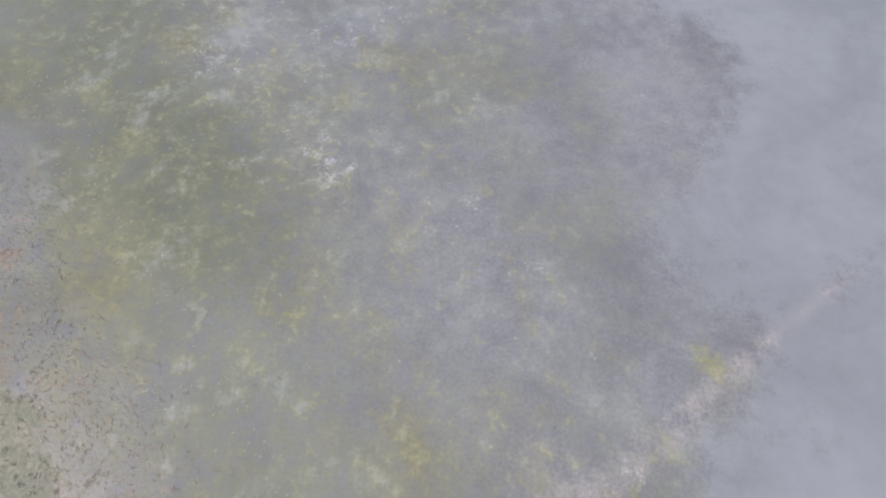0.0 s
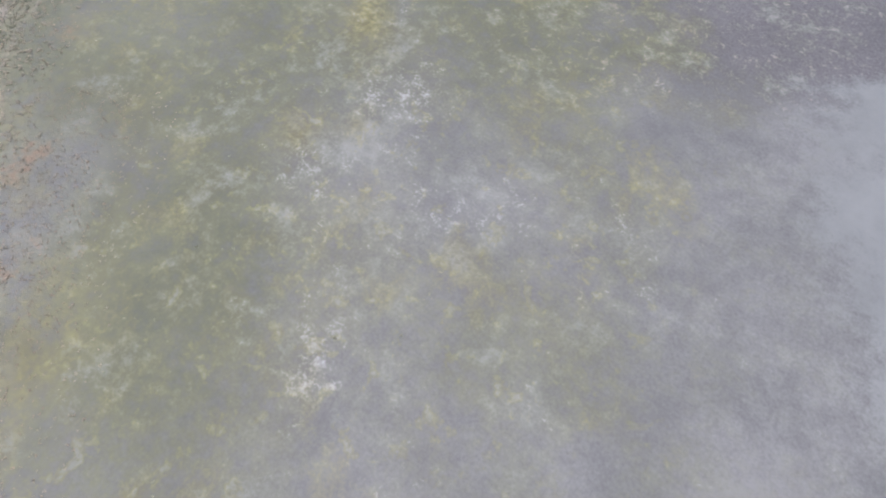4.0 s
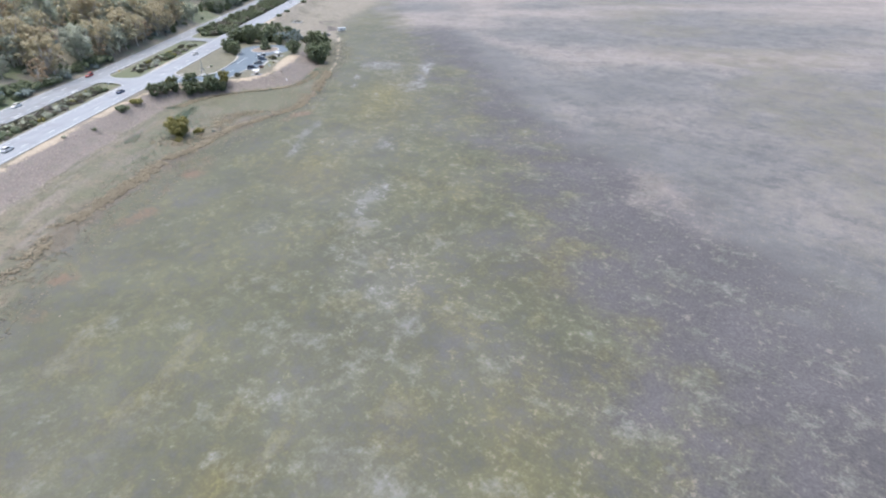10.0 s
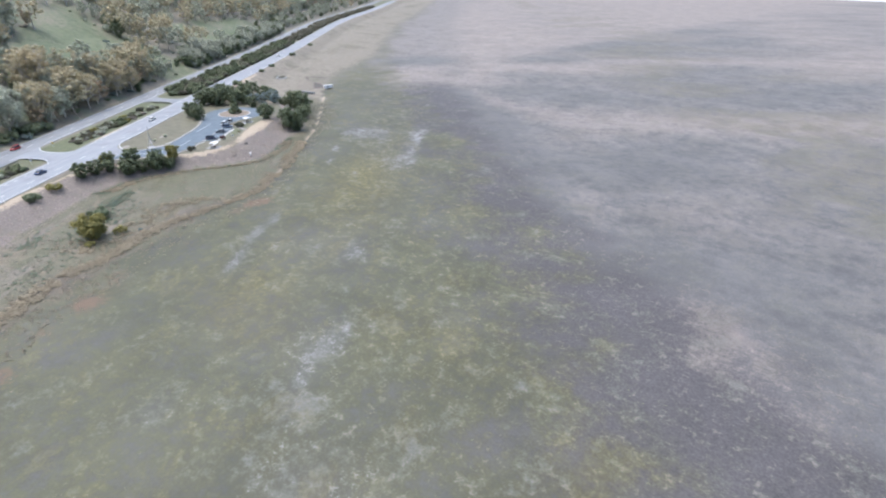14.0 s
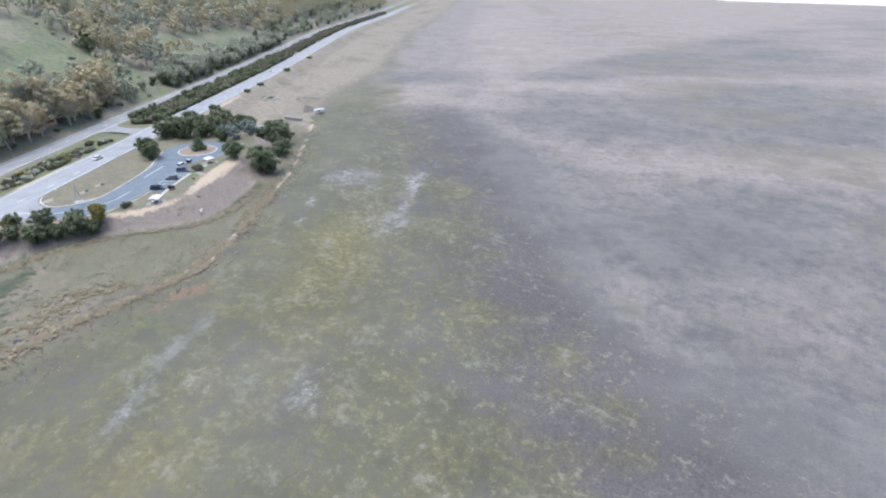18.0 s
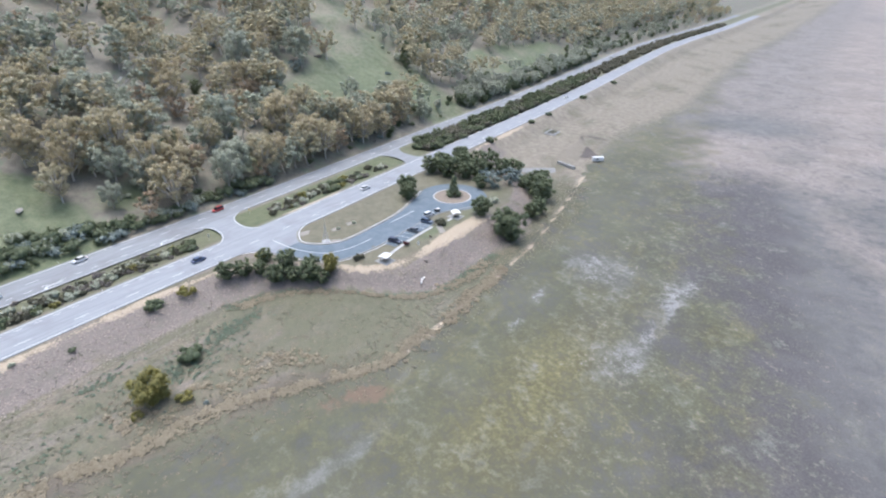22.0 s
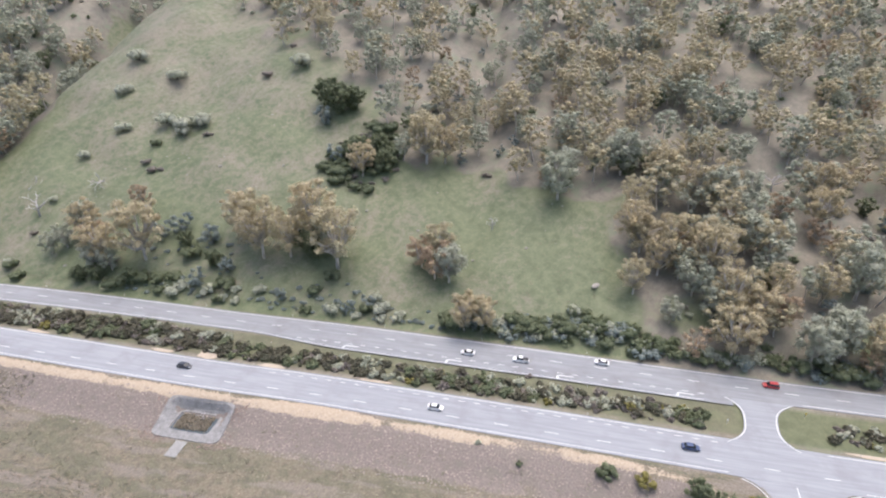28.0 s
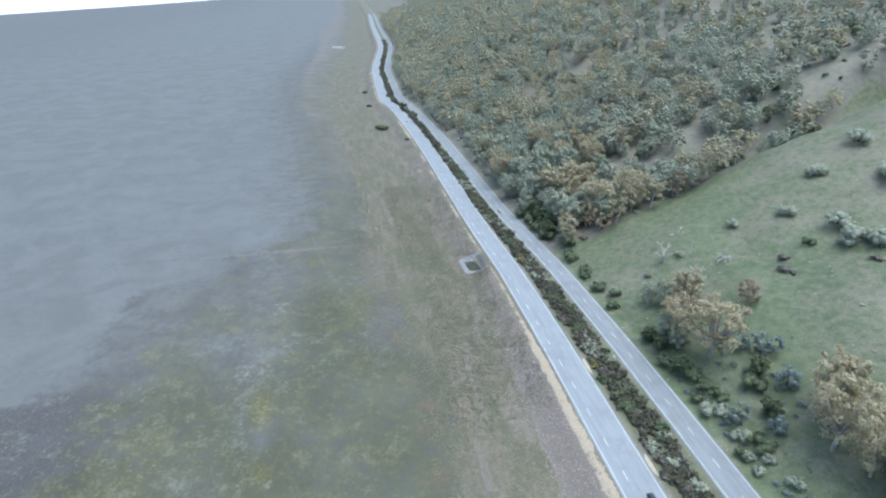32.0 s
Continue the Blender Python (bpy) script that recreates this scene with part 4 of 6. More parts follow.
def bare_kind(name, label, height_m, seed, limbs=7, material=None, thick=0.02):
    rng = np.random.RandomState(seed)
    bm = bmesh.new()
    r0 = height_m * thick
    tube(bm, [(0, 0, -0.4), (0.2, 0.1, height_m * 0.3), (0.1, -0.2, height_m * 0.62)], [r0 * 1.3, r0, r0 * 0.5], 7)
    for k in range(limbs):
        a = 2 * math.pi * k / limbs + rng.uniform(-0.4, 0.4)
        z = height_m * rng.uniform(0.22, 0.6)
        reach = height_m * rng.uniform(0.28, 0.5)
        p1 = Vector((0.15, 0, z))
        p2 = p1 + Vector((math.cos(a) * reach * 0.5, math.sin(a) * reach * 0.5, reach * 0.35))
        p3 = p1 + Vector((math.cos(a + 0.3) * reach, math.sin(a + 0.3) * reach, reach * rng.uniform(0.4, 0.9)))
        tube(bm, [p1, p2, p3], [r0 * 0.55, r0 * 0.38, r0 * 0.12], 5)
        for j in (-1, 1):
            p4 = p2 + Vector((math.cos(a + j * 0.9) * reach * 0.4, math.sin(a + j * 0.9) * reach * 0.4, reach * 0.3))
            tube(bm, [p2, p4], [r0 * 0.3, r0 * 0.09], 4)
    root = new(name)
    part("trunk", bm, material or BLEACHED, root, flat=False)
    return tagged(root, label, "tree")


STOCK = {}
for k in range(5):
    STOCK["gum", k] = tree_kind("gum_tree", "tall eucalyptus with olive-gold crown and pale bark on the hillside", 14 + 1.4 * k, 5.4 + 0.5 * k, 38 + 3 * k, LEAF_GUM, BARK, 40 + k, 0.26, 0.34, 88, 20, 0.05 * (k - 2), flat=0.66, core=0.4, puff=(0.15, 0.31))
for k in range(4):
    STOCK["olive", k] = tree_kind("gum_tree", "dull olive-green eucalyptus on the wooded slope", 12 + 1.2 * k, 4.5 + 0.45 * k, 36 + 4 * k, LEAF_OLIVE, BARK, 60 + k, 0.2, 0.34, 80, 12, 0.04 * (k - 2), flat=0.8, core=0.5, puff=(0.17, 0.33))
for k in range(3):
    STOCK["dark", k] = tree_kind("casuarina", "dark green bushy casuarina with a dense rounded crown", 7.5 + k, 4.0 + 0.4 * k, 40 + 4 * k, LEAF_DARK, DARK_BARK, 80 + k, 0.06, 0.32, 70, 5, 0.02, flat=0.9, core=0.62, puff=(0.18, 0.34))
for k in range(2):
    STOCK["blue", k] = tree_kind("wattle_tree", "small blue-grey wattle with a soft round crown", 5.2 + k, 3.2 + 0.3 * k, 14, LEAF_BLUE, DARK_BARK, 90 + k, 0.1, 0.34, 34, 4)
STOCK["russet", 0] = tree_kind("gum_tree", "russet-brown eucalyptus with thinning leaves", 11, 4.8, 30, LEAF_RUSSET, BARK, 95, 0.2, 0.34, 70, 13, core=0.42, puff=(0.15, 0.28))
STOCK["cone", 0] = tree_kind("conifer", "dark green conical conifer on the roundabout island", 9.0, 3.0, 22, LEAF_DARK, DARK_BARK, 97, 0.05, 0.34, 50, 3, 0, True, core=0.7)
STOCK["gold", 0] = tree_kind("golden_tree", "round golden-yellow tree on the shore plain", 6.4, 4.2, 40, LEAF_GOLD, DARK_BARK, 98, 0.08, 0.28, 80, 4, flat=0.9, core=0.62, puff=(0.18, 0.34))
for k in range(3):
    STOCK["shrub", k] = shrub_kind("median_shrub", "low dark green shrub planted along the median", 2.2 + 0.4 * k, 2.3 + 0.4 * k, 10 + k, LEAF_HEDGE, 110 + k, 0.3, 24)
STOCK["scrub", 0] = shrub_kind("scrub_bush", "dull olive bush on the open hillside", 2.4, 2.5, 12, LEAF_OLIVE, 121, 0.3, 24)
STOCK["scrub", 1] = shrub_kind("scrub_bush", "grey leafless bush on the open hillside", 2.0, 2.8, 12, LEAF_GREY, 122, 0.28, 26)
STOCK["scrub", 2] = shrub_kind("scrub_bush", "dark green bush beside the highway", 2.6, 2.8, 13, LEAF_DARK, 123, 0.3, 24)
STOCK["bluebush", 0] = shrub_kind("blue_bush", "pale blue-green saltbush on the hillside", 2.6, 3.6, 16, LEAF_BLUE, 124, 0.3, 26)
STOCK["redbush", 0] = shrub_kind("red_shrub", "dark red garden shrub beside the parking bays", 1.9, 1.3, 7, LEAF_RED, 125, 0.16, 90)
STOCK["goldbush", 0] = shrub_kind("golden_bush", "yellow-green bush beside the highway", 2.6, 2.8, 13, LEAF_GOLD, 126, 0.26, 28)
STOCK["bare", 0] = bare_kind("dead_tree", "bleached leafless dead tree with spreading limbs", 8, 131, 8, None, 0.03)
STOCK["bare", 1] = bare_kind("dead_tree", "bleached leafless dead tree with spreading limbs", 6.5, 132, 6, None, 0.032)
USED = set()


def plant(kind, k, s, q, size=1.0, turn=None, label="", group="", wide=1.0):
    rng = random.Random(round(s * 31 + q * 17))
    src = STOCK[kind, k]
    p = place(s, q, -0.05)
    m = Matrix.Translation(p) @ Matrix.Rotation(rng.uniform(0, 6.28) if turn is None else turn, 4, "Z") @ Matrix.Diagonal((size * wide, size * wide, size, 1))
    if (kind, k) in USED:
        ob = copy_thing(src, m)
    else:
        ob = src
        ob.matrix_basis = m
        USED.add((kind, k))
    if label:
        ob["label"] = label
    if group:
        ob["group"] = group
    return ob


def join_stock(name, spots, label, category):
    """Many far trees or bushes as one thing of kind stuff: spots are (kind, k, s, q, size)."""
    heaps, stems = {}, []
    rng = np.random.RandomState(7)
    for kind, k, s, q, size in spots:
        centres, spreads, material = PUFFS[STOCK[kind, k].name]
        far = abs(s - 150) > 420 or q > 190
        pick = rng.permutation(len(centres))[: max(4, int(len(centres) * (0.42 if far else 0.7)))]
        grow = 1.38 if far else 1.14
        a = rng.uniform(0, 6.28)
        rot = np.array([[math.cos(a), -math.sin(a), 0], [math.sin(a), math.cos(a), 0], [0, 0, 1]])
        base = np.array(place(s, q, -0.1))
        c = (centres[pick] * size) @ rot.T + base
        heaps.setdefault(material.name, []).append(np.concatenate([c, spreads[pick] * size * grow, np.full((len(c), 1), float(far))], 1))
        if kind in ("gum", "olive", "russet"):
            top = c[np.argmax(c[:, 2])]
            fork = base + (top - base) * np.array([0.5, 0.5, 0.42])
            stems.append((base, fork, 0.024 * (top[2] - base[2]), 0.017 * (top[2] - base[2])))
            for j in range(1 if far else 4):
                stems.append((fork, c[j] + (c[j] - fork) * 0.12, 0.015 * (top[2] - base[2]), 0.04))
    root = new(name)
    for mat, rows in heaps.items():
        rows = np.concatenate(rows)
        wide_ = rows[:, 6] > 0
        quads = np.concatenate([flakes(rows[~wide_, :3], rows[~wide_, 3:6], 0.46, 13, rng), flakes(rows[wide_, :3], rows[wide_, 3:6], 0.8, 6, rng)])
        ob = new("crowns", crown_mesh("crowns", lumps(rows[:, :3], rows[:, 3:6], rng, OCTA, 0.28, 0.6), OCTA, quads, bpy.data.materials[mat]))
        ob.parent = root
        ob["kind"] = "stuff"
    if stems:
        verts, faces = [], []
        for p0, p1, r0, r1 in stems:
            n = len(verts)
            for p, r_ in ((p0, r0), (p1, r1)):
                verts += [(p[0] + r_ * math.cos(2.1 * j), p[1] + r_ * math.sin(2.1 * j), p[2]) for j in range(3)]
            faces += [(n + j, n + (j + 1) % 3, n + 3 + (j + 1) % 3, n + 3 + j) for j in range(3)]
        ob = link_mesh("trunks", verts, faces, BARK, root, False)
        ob["kind"] = "stuff"
    return tagged(root, label, category, kind="stuff")


rng = random.Random(5)
near_count = 0
far_spots = []
taken = []


def free(s, q, gap):
    if any((s - a) ** 2 + (q - b) ** 2 < gap * gap for a, b in taken[-900:]):
        return False
    taken.append((s, q))
    return True


# the forest on the slope
tries = 0
while tries < 13500:
    tries += 1
    s = rng.uniform(-650, 1000) if tries < 11000 else rng.choice((rng.uniform(-1700, -650), rng.uniform(-1300, -650), rng.uniform(1000, 1300)))
    d = 5 + 420 * rng.random() ** 1.4
    if d > 260 and not (0 < s < 500) and rng.random() < 0.5:
        continue
    open_ = float(pasture_at(s, d))
    if rng.random() < open_ * 1.05:
        continue
    if d < 12 and rng.random() < (0.3 if s > 340 else 0.6):
        continue
    if not free(s, d, (6.4 if s < 20 else 7.0) if d < 160 else 7.6):
        continue
    q = d + 2 * LANE + float(median(s))
    roll = rng.random()
    if s < 20:
        roll = 0.3 + 0.62 * roll
    kind = ("gum", rng.randrange(5)) if roll < 0.44 else ("olive", rng.randrange(4)) if roll < 0.86 else ("dark", rng.randrange(3)) if roll < 0.90 else ("blue", rng.randrange(2)) if roll < 0.935 else ("russet", 0)
    if s > 476 and d < 24 and s < 1000:
        kind = ("dark", rng.randrange(3)) if roll < 0.35 else ("olive", rng.randrange(4))
    size = rng.uniform(0.8, 1.3) * (0.9 if d > 150 else 1) * (0.55 if s > 476 and d < 24 else 1) * (1.5 if s < -650 or s > 1000 else 1)
    if 235 < s < 470 and d < 75 and near_count < 150 or -95 < s < 22 and d < 75 and near_count < 220:
        plant(*kind, s, q, size, group="trees of the slope")
        near_count += 1
    else:
        far_spots.append((*kind, s, q, size))
print("trees", near_count, len(far_spots))
join_stock("woodland", far_spots, "olive and grey-green eucalyptus woodland on the escarpment", "woodland")

# ---- trees that stand out ----
G = "trees round the rest area"


def rest_area_trees(*rows):
    for kind, k, s, q, size in rows:
        plant(kind, k, s, q, size * 1.08, group=G, wide=1.12)


rest_area_trees(("dark", 0, 367, -9, 0.75), ("dark", 1, 362, -14, 0.7), ("dark", 2, 388, -5, 0.85), ("dark", 0, 393, -7, 0.9), ("dark", 1, 389, -12.5, 0.95), ("dark", 2, 400, -13, 0.85), ("dark", 0, 395, -22, 0.9), ("dark", 1, 404, -21, 0.95), ("dark", 2, 403, -28, 0.8),
                ("dark", 0, 412, -29, 0.9), ("blue", 0, 389, -33, 1.0), ("dark", 1, 386, -29, 0.6), ("blue", 1, 396, -36, 0.95), ("dark", 2, 391, -19, 0.8))
rest_area_trees(("dark", 0, 406, -7, 0.8), ("blue", 0, 393, -27, 0.8), ("dark", 1, 361, -55, 1.05), ("dark", 2, 364, -51, 0.9), ("dark", 0, 400, -44, 1.0), ("dark", 1, 396, -49, 0.95), ("dark", 2, 385, -53, 0.7), ("dark", 0, 380, -53, 0.65),
                ("dark", 1, 407, -43, 0.85), ("dark", 0, 365, -42, 0.75), ("dark", 2, 403, -38, 0.6), ("blue", 1, 405, -33, 0.8))
plant("cone", 0, 373, -25.6, 0.95)
for k, s, q, size in ((0, 292.5, -8, 0.62), (1, 296.5, -10.2, 0.56), (2, 299.5, -12.5, 0.5), (1, 303.5, -10, 0.5), (0, 301.2, -17.2, 0.66), (1, 305.3, -16.6, 0.66), (2, 304, -20.5, 0.56), (0, 306.5, -24, 0.72), (1, 308.8, -22.6, 0.5), (2, 308, -27, 0.52)):
    plant("dark", k, s, q, size, label="dark bushy tree on the bank by the rest area entry", group="trees by the rest area entry", wide=1.15)
plant("gold", 0, 258.5, -32.5, 1.1, wide=1.15)
plant("gold", 0, 311, -27.3, 0.8, label="yellow-green tree at the end of the entry row", wide=0.7)
plant("gold", 0, 303.6, -9.2, 0.5, label="yellow-green bush in the entry row", wide=0.9)


def roadside_bushes(*rows):
    for kind, k, s, q, size in rows:
        plant(kind, k, s, q, size)


roadside_bushes(("scrub", 2, 274, -6.5, 1.15), ("goldbush", 0, 282, -6.6, 1.05), ("scrub", 2, 270, -26, 1.2), ("goldbush", 0, 262, -37, 0.8), ("goldbush", 0, 254, -34, 0.55), ("shrub", 0, 319.5, -29.7, 1.0), ("redbush", 0, 333.5, -35.2, 1.0), ("shrub", 1, 351.5, -35.3, 0.95), ("scrub", 2, 439, -3.5, 1.1),
                ("scrub", 2, 480, -3.4, 0.8), ("scrub", 2, 500, -3.6, 0.8), ("scrub", 2, 552, -4, 1.0), ("scrub", 2, 419, -6.5, 0.6), ("scrub", 0, 376, -40, 1.0), ("scrub", 1, 254.6, 21.9, 0.5))
roadside_bushes(("scrub", 1, 330, -45, 0.6), ("scrub", 2, -241, -18, 1.8), ("scrub", 2, -245, -21, 1.6), ("scrub", 2, -340, -16, 1.2), ("scrub", 2, -191, -6, 0.9), ("scrub", 1, -100, -14.6, 1.0), ("scrub", 0, 330, -11, 0.35), ("scrub", 0, 336, -12, 0.4),
                ("scrub", 0, 245, -4, 0.4), ("scrub", 2, 255, -7, 0.35), ("scrub", 1, -60, -12, 0.9), ("scrub", 2, -420, -14, 1.3), ("scrub", 2, 610, -5, 0.9))
for k in range(9):
    plant("bluebush", 0, 264 + 14 * math.sin(2.4 * k) + 0.9 * k, -36 - 5 * math.cos(5.1 * k) - 0.4 * k, 0.22 + 0.07 * (k % 4), label="low blue-green herb clump on the shore plain", group="herb clumps on the plain")
# the hillside's single trees and clumps


def hill_trees(*rows):
    for kind, k, s, d, size in rows:
        plant(kind, k, s, d + 2 * LANE + float(median(s)), size * (1.15 if s > 335 else 1.5), group="trees on the open hillside")


hill_trees(("gum", 4, 161, 21, 1.0), ("gum", 3, 170, 23, 0.95), ("gum", 2, 188, 20, 0.95), ("dark", 1, 178, 24, 0.9), ("gum", 1, 153, 27, 0.85), ("gum", 2, 176, 30, 0.9), ("olive", 2, 183, 26, 0.9), ("russet", 0, 221, 21, 0.9), ("russet", 0, 216, 24, 0.75),
           ("olive", 1, 226, 20, 0.7), ("gum", 0, 220, 29, 0.7), ("gum", 1, 234, 4, 0.62), ("gum", 0, 240, 5, 0.6), ("blue", 0, 237, 5, 0.8), ("dark", 2, 186, 74, 0.7), ("dark", 1, 176, 70, 0.65), ("dark", 0, 190, 66, 0.65),
           ("blue", 0, 170, 68, 0.8), ("gum", 0, 183, 62, 0.7), ("gum", 2, 206, 72, 0.85), ("gum", 3, 213, 74, 0.8), ("dark", 0, 162, 94, 1.1), ("dark", 1, 155, 99, 1.0))
hill_trees(("blue", 1, 158, 88, 0.9), ("dark", 2, 168, 97, 0.9), ("gum", 4, 346, 8, 1.0), ("gum", 3, 352, 9, 0.95), ("gum", 2, 371, 9, 0.9), ("gum", 1, 376, 11, 0.85), ("gum", 0, 385, 8, 0.8), ("gum", 3, 309, 18, 0.9),
           ("gum", 1, 316, 16, 0.7), ("russet", 0, 322, 17, 0.8), ("gum", 2, 305, 30, 0.8), ("olive", 2, 300, 24, 0.8), ("gum", 0, 283, 23, 0.62), ("gum", 1, 404, 7, 0.75), ("gum", 2, 412, 9, 0.75), ("gum", 0, 430, 8, 0.7),
           ("gum", 2, 395, 9, 0.75), ("olive", 1, 420, 10, 0.8), ("gum", 1, 105, 12, 0.8), ("gum", 2, 119, 15, 0.9), ("russet", 0, 97, 18, 0.7), ("gum", 0, 92, 22, 0.75))
hill_trees(("gum", 0, 150, 30, 0.8), ("russet", 0, 104, 37, 0.6), ("dark", 0, 100, 5, 0.5), ("dark", 1, 106, 6, 0.5), ("dark", 2, 119, 6, 0.55), ("blue", 0, 125, 29, 0.8), ("blue", 1, 139, 25, 0.9), ("blue", 0, 142, 8, 0.7),
           ("blue", 1, 151, 14, 0.65), ("blue", 0, 120, 25, 0.75), ("dark", 2, 131, 22, 0.55), ("dark", 1, 145, 16, 0.5), ("dark", 0, 7, 13, 0.75), ("dark", 1, 9, 5, 0.65), ("dark", 2, 2, 9, 0.75), ("dark", 0, -6, 8, 0.8),
           ("dark", 1, -14, 10, 0.8), ("gum", 3, -10, 26, 1.0), ("gum", 4, 12, 44, 0.95), ("gum", 2, 12, 28, 0.9), ("gum", 1, -22, 20, 0.95))


def hill_bushes(*rows):
    for kind, k, s, d, size in rows:
        plant(kind, k, s, d + 2 * LANE + float(median(s)), size * (1.9 if d > 50 else 1.2), group="bushes on the open hillside")


hill_bushes(("blue", 0, 196, 5, 0.6), ("blue", 1, 174, 7, 0.55), ("blue", 0, 203, 7, 0.65), ("bluebush", 0, 189, 6, 1.0), ("bluebush", 0, 169, 9, 1.1), ("bluebush", 0, 207, 5, 1.0), ("bluebush", 0, 180, 4, 0.9), ("scrub", 2, 251, 6, 1.0), ("scrub", 2, 256, 7, 1.1),
            ("scrub", 2, 263, 8, 1.15), ("scrub", 2, 269, 7, 1.1), ("scrub", 2, 275, 5, 1.0), ("scrub", 0, 266, 14, 1.0), ("scrub", 2, 273, 11, 0.9), ("scrub", 0, 60, 4, 0.9), ("scrub", 0, 68, 9, 0.8), ("scrub", 2, 31, 6, 0.9))
hill_bushes(("scrub", 2, 46, 6, 0.8), ("scrub", 2, 52, 4, 0.8), ("bluebush", 0, 87, 70, 0.9), ("scrub", 1, 95, 57, 1.2), ("scrub", 1, 90, 60, 1.0), ("scrub", 0, 87, 82, 1.3), ("scrub", 0, 96, 79, 1.4), ("scrub", 0, 104, 82, 1.3),
            ("scrub", 1, 110, 75, 1.1), ("scrub", 2, 285, 5, 1.0), ("scrub", 2, 292, 6, 0.9), ("bluebush", 0, 300, 6, 0.8), ("scrub", 2, 325, 5, 1.1), ("scrub", 2, 333, 6, 1.2), ("scrub", 2, 340, 5, 1.1), ("scrub", 0, 62, 60, 0.8))
hill_bushes(("scrub", 0, 70, 75, 1.0), ("scrub", 0, 58, 95, 1.2), ("scrub", 0, 75, 110, 1.4), ("scrub", 1, 120, 115, 1.5), ("scrub", 0, 135, 120, 1.5), ("scrub", 0, 50, 120, 1.4), ("scrub", 0, 200, 100, 1.1), ("scrub", 1, 230, 70, 1.0),
            ("scrub", 0, 214, 90, 1.1), ("bluebush", 0, 128, 14, 0.8), ("bluebush", 0, 112, 20, 0.8), ("bluebush", 0, 134, 10, 0.9), ("bluebush", 0, 157, 8, 1.0), ("scrub", 0, 490, 55, 1.2), ("scrub", 2, 505, 62, 1.4), ("scrub", 2, 511, 64, 1.4))
for kind, k, s, d, size in (("scrub", 2, 23, 9, 1.7), ("scrub", 2, 36, 5, 1.4), ("scrub", 2, 49, 4.5, 1.3), ("scrub", 2, 62, 4.5, 1.35), ("scrub", 2, 70, 8, 1.1), ("scrub", 2, 76, 4, 1.1), ("scrub", 2, 112, 4.5, 1.3), ("scrub", 2, 117, 6, 1.4),
                            ("bluebush", 0, 138, 25, 1.2), ("bluebush", 0, 150, 15, 1.15), ("bluebush", 0, 142, 5.5, 1.1), ("bluebush", 0, 106, 27, 0.95), ("bluebush", 0, 172, 5.5, 1.0), ("bluebush", 0, 120, 23, 1.2), ("bluebush", 0, 126, 28, 1.1),
                            ("scrub", 1, 98, 57, 1.5), ("scrub", 2, 89, 69, 1.1), ("scrub", 0, 98, 76, 1.8), ("scrub", 0, 104, 81, 1.9), ("scrub", 2, 135, 19, 1.6), ("scrub", 0, 66, 36, 1.0), ("scrub", 1, 68, 22, 1.5), ("scrub", 1, 111, 20, 1.2)):
    plant(kind, k, s, d + 2 * LANE + float(median(s)), size, group="bushes on the open hillside")
for k, s, d, size in ((0, 86, 17, 1.0), (1, 90, 24, 0.95), (2, 82, 14, 0.8), (1, 103, 9.5, 0.85), (2, 109, 10, 0.9), (3, -4, 16, 1.2), (2, -16, 17, 1.15), (1, 3, 23, 1.2), (3, -28, 13, 1.1)):
    plant("olive", k, s, d + 2 * LANE + float(median(s)), size, group="trees on the open hillside")
for k in range(14):
    s, d = -4 + 15 * math.sin(2.3 * k), 6.5 + 4 * math.cos(3.7 * k)
    plant("scrub", 2, s, d + 2 * LANE + float(median(s)), 1.5 + 0.5 * math.sin(5.0 * k), label="dark bush at the foot of the wooded slope", group="bushes at the foot of the slope")
belt = random.Random(44)
for s in np.arange(118, 238, 1.35):
    kind = ("bluebush", 0) if belt.random() < 0.62 else ("scrub", belt.choice((0, 0, 2)))
    plant(*kind, float(s) + belt.uniform(-1, 1), 2 * LANE + float(median(s)) + belt.uniform(3.2, 9 if belt.random() < 0.8 else 16), belt.uniform(0.9, 1.6), group="bushes on the open hillside")
spots = []
for n_, s in enumerate(np.arange(238, 345, 0.7)):
    deep = 6.5 + 7.5 * math.exp(-((s - 268) / 20) ** 2)
    kind = ("scrub", belt.choice((0, 2, 2))) if belt.random() < 0.85 else ("bluebush", 0)
    spot = (*kind, float(s) + belt.uniform(-1, 1), 2 * LANE + float(median(s)) + belt.uniform(3.2, deep), belt.uniform(0.75, 1.35))
    if 290 < s < 336 and belt.random() < 0.62:
        continue
    if n_ % 3:
        spots.append(spot)
    else:
        plant(*spot, label="dense olive bush in the roadside belt", group="roadside bush belt")
join_stock("roadside_thicket", spots, "dense olive bushes crowding the far road edge", "bushes")
for k in range(48):
    s, d = 181 + 15 * math.cos(2.4 * k) * math.sqrt(k / 48), 71 + 18 * math.sin(2.4 * k) * math.sqrt(k / 48)
    plant("scrub", 1 if k % 4 == 3 else 2, s, d + 2 * LANE + float(median(s)), 1.35 + 0.35 * math.sin(k), label="dark bush in the thicket on the pasture", group="thicket on the pasture")
for s, d in ((137, 25), (149, 15), (141, 7), (174, 7), (189, 7), (199, 10), (120, 27), (122, 18), (130, 22), (168, 8), (196, 6), (112, 20), (146, 22), (181, 11)):
    for k in range(3):
        plant("bluebush", 0, s + 3.2 * math.cos(2.1 * k + s), d + 2.2 * math.sin(2.1 * k + s) + 2 * LANE + float(median(s)), 1.65 + 0.5 * math.sin(s + 2.0 * k), label="rounded blue-green bush on the lower pasture", group="blue-green bushes on the lower pasture")
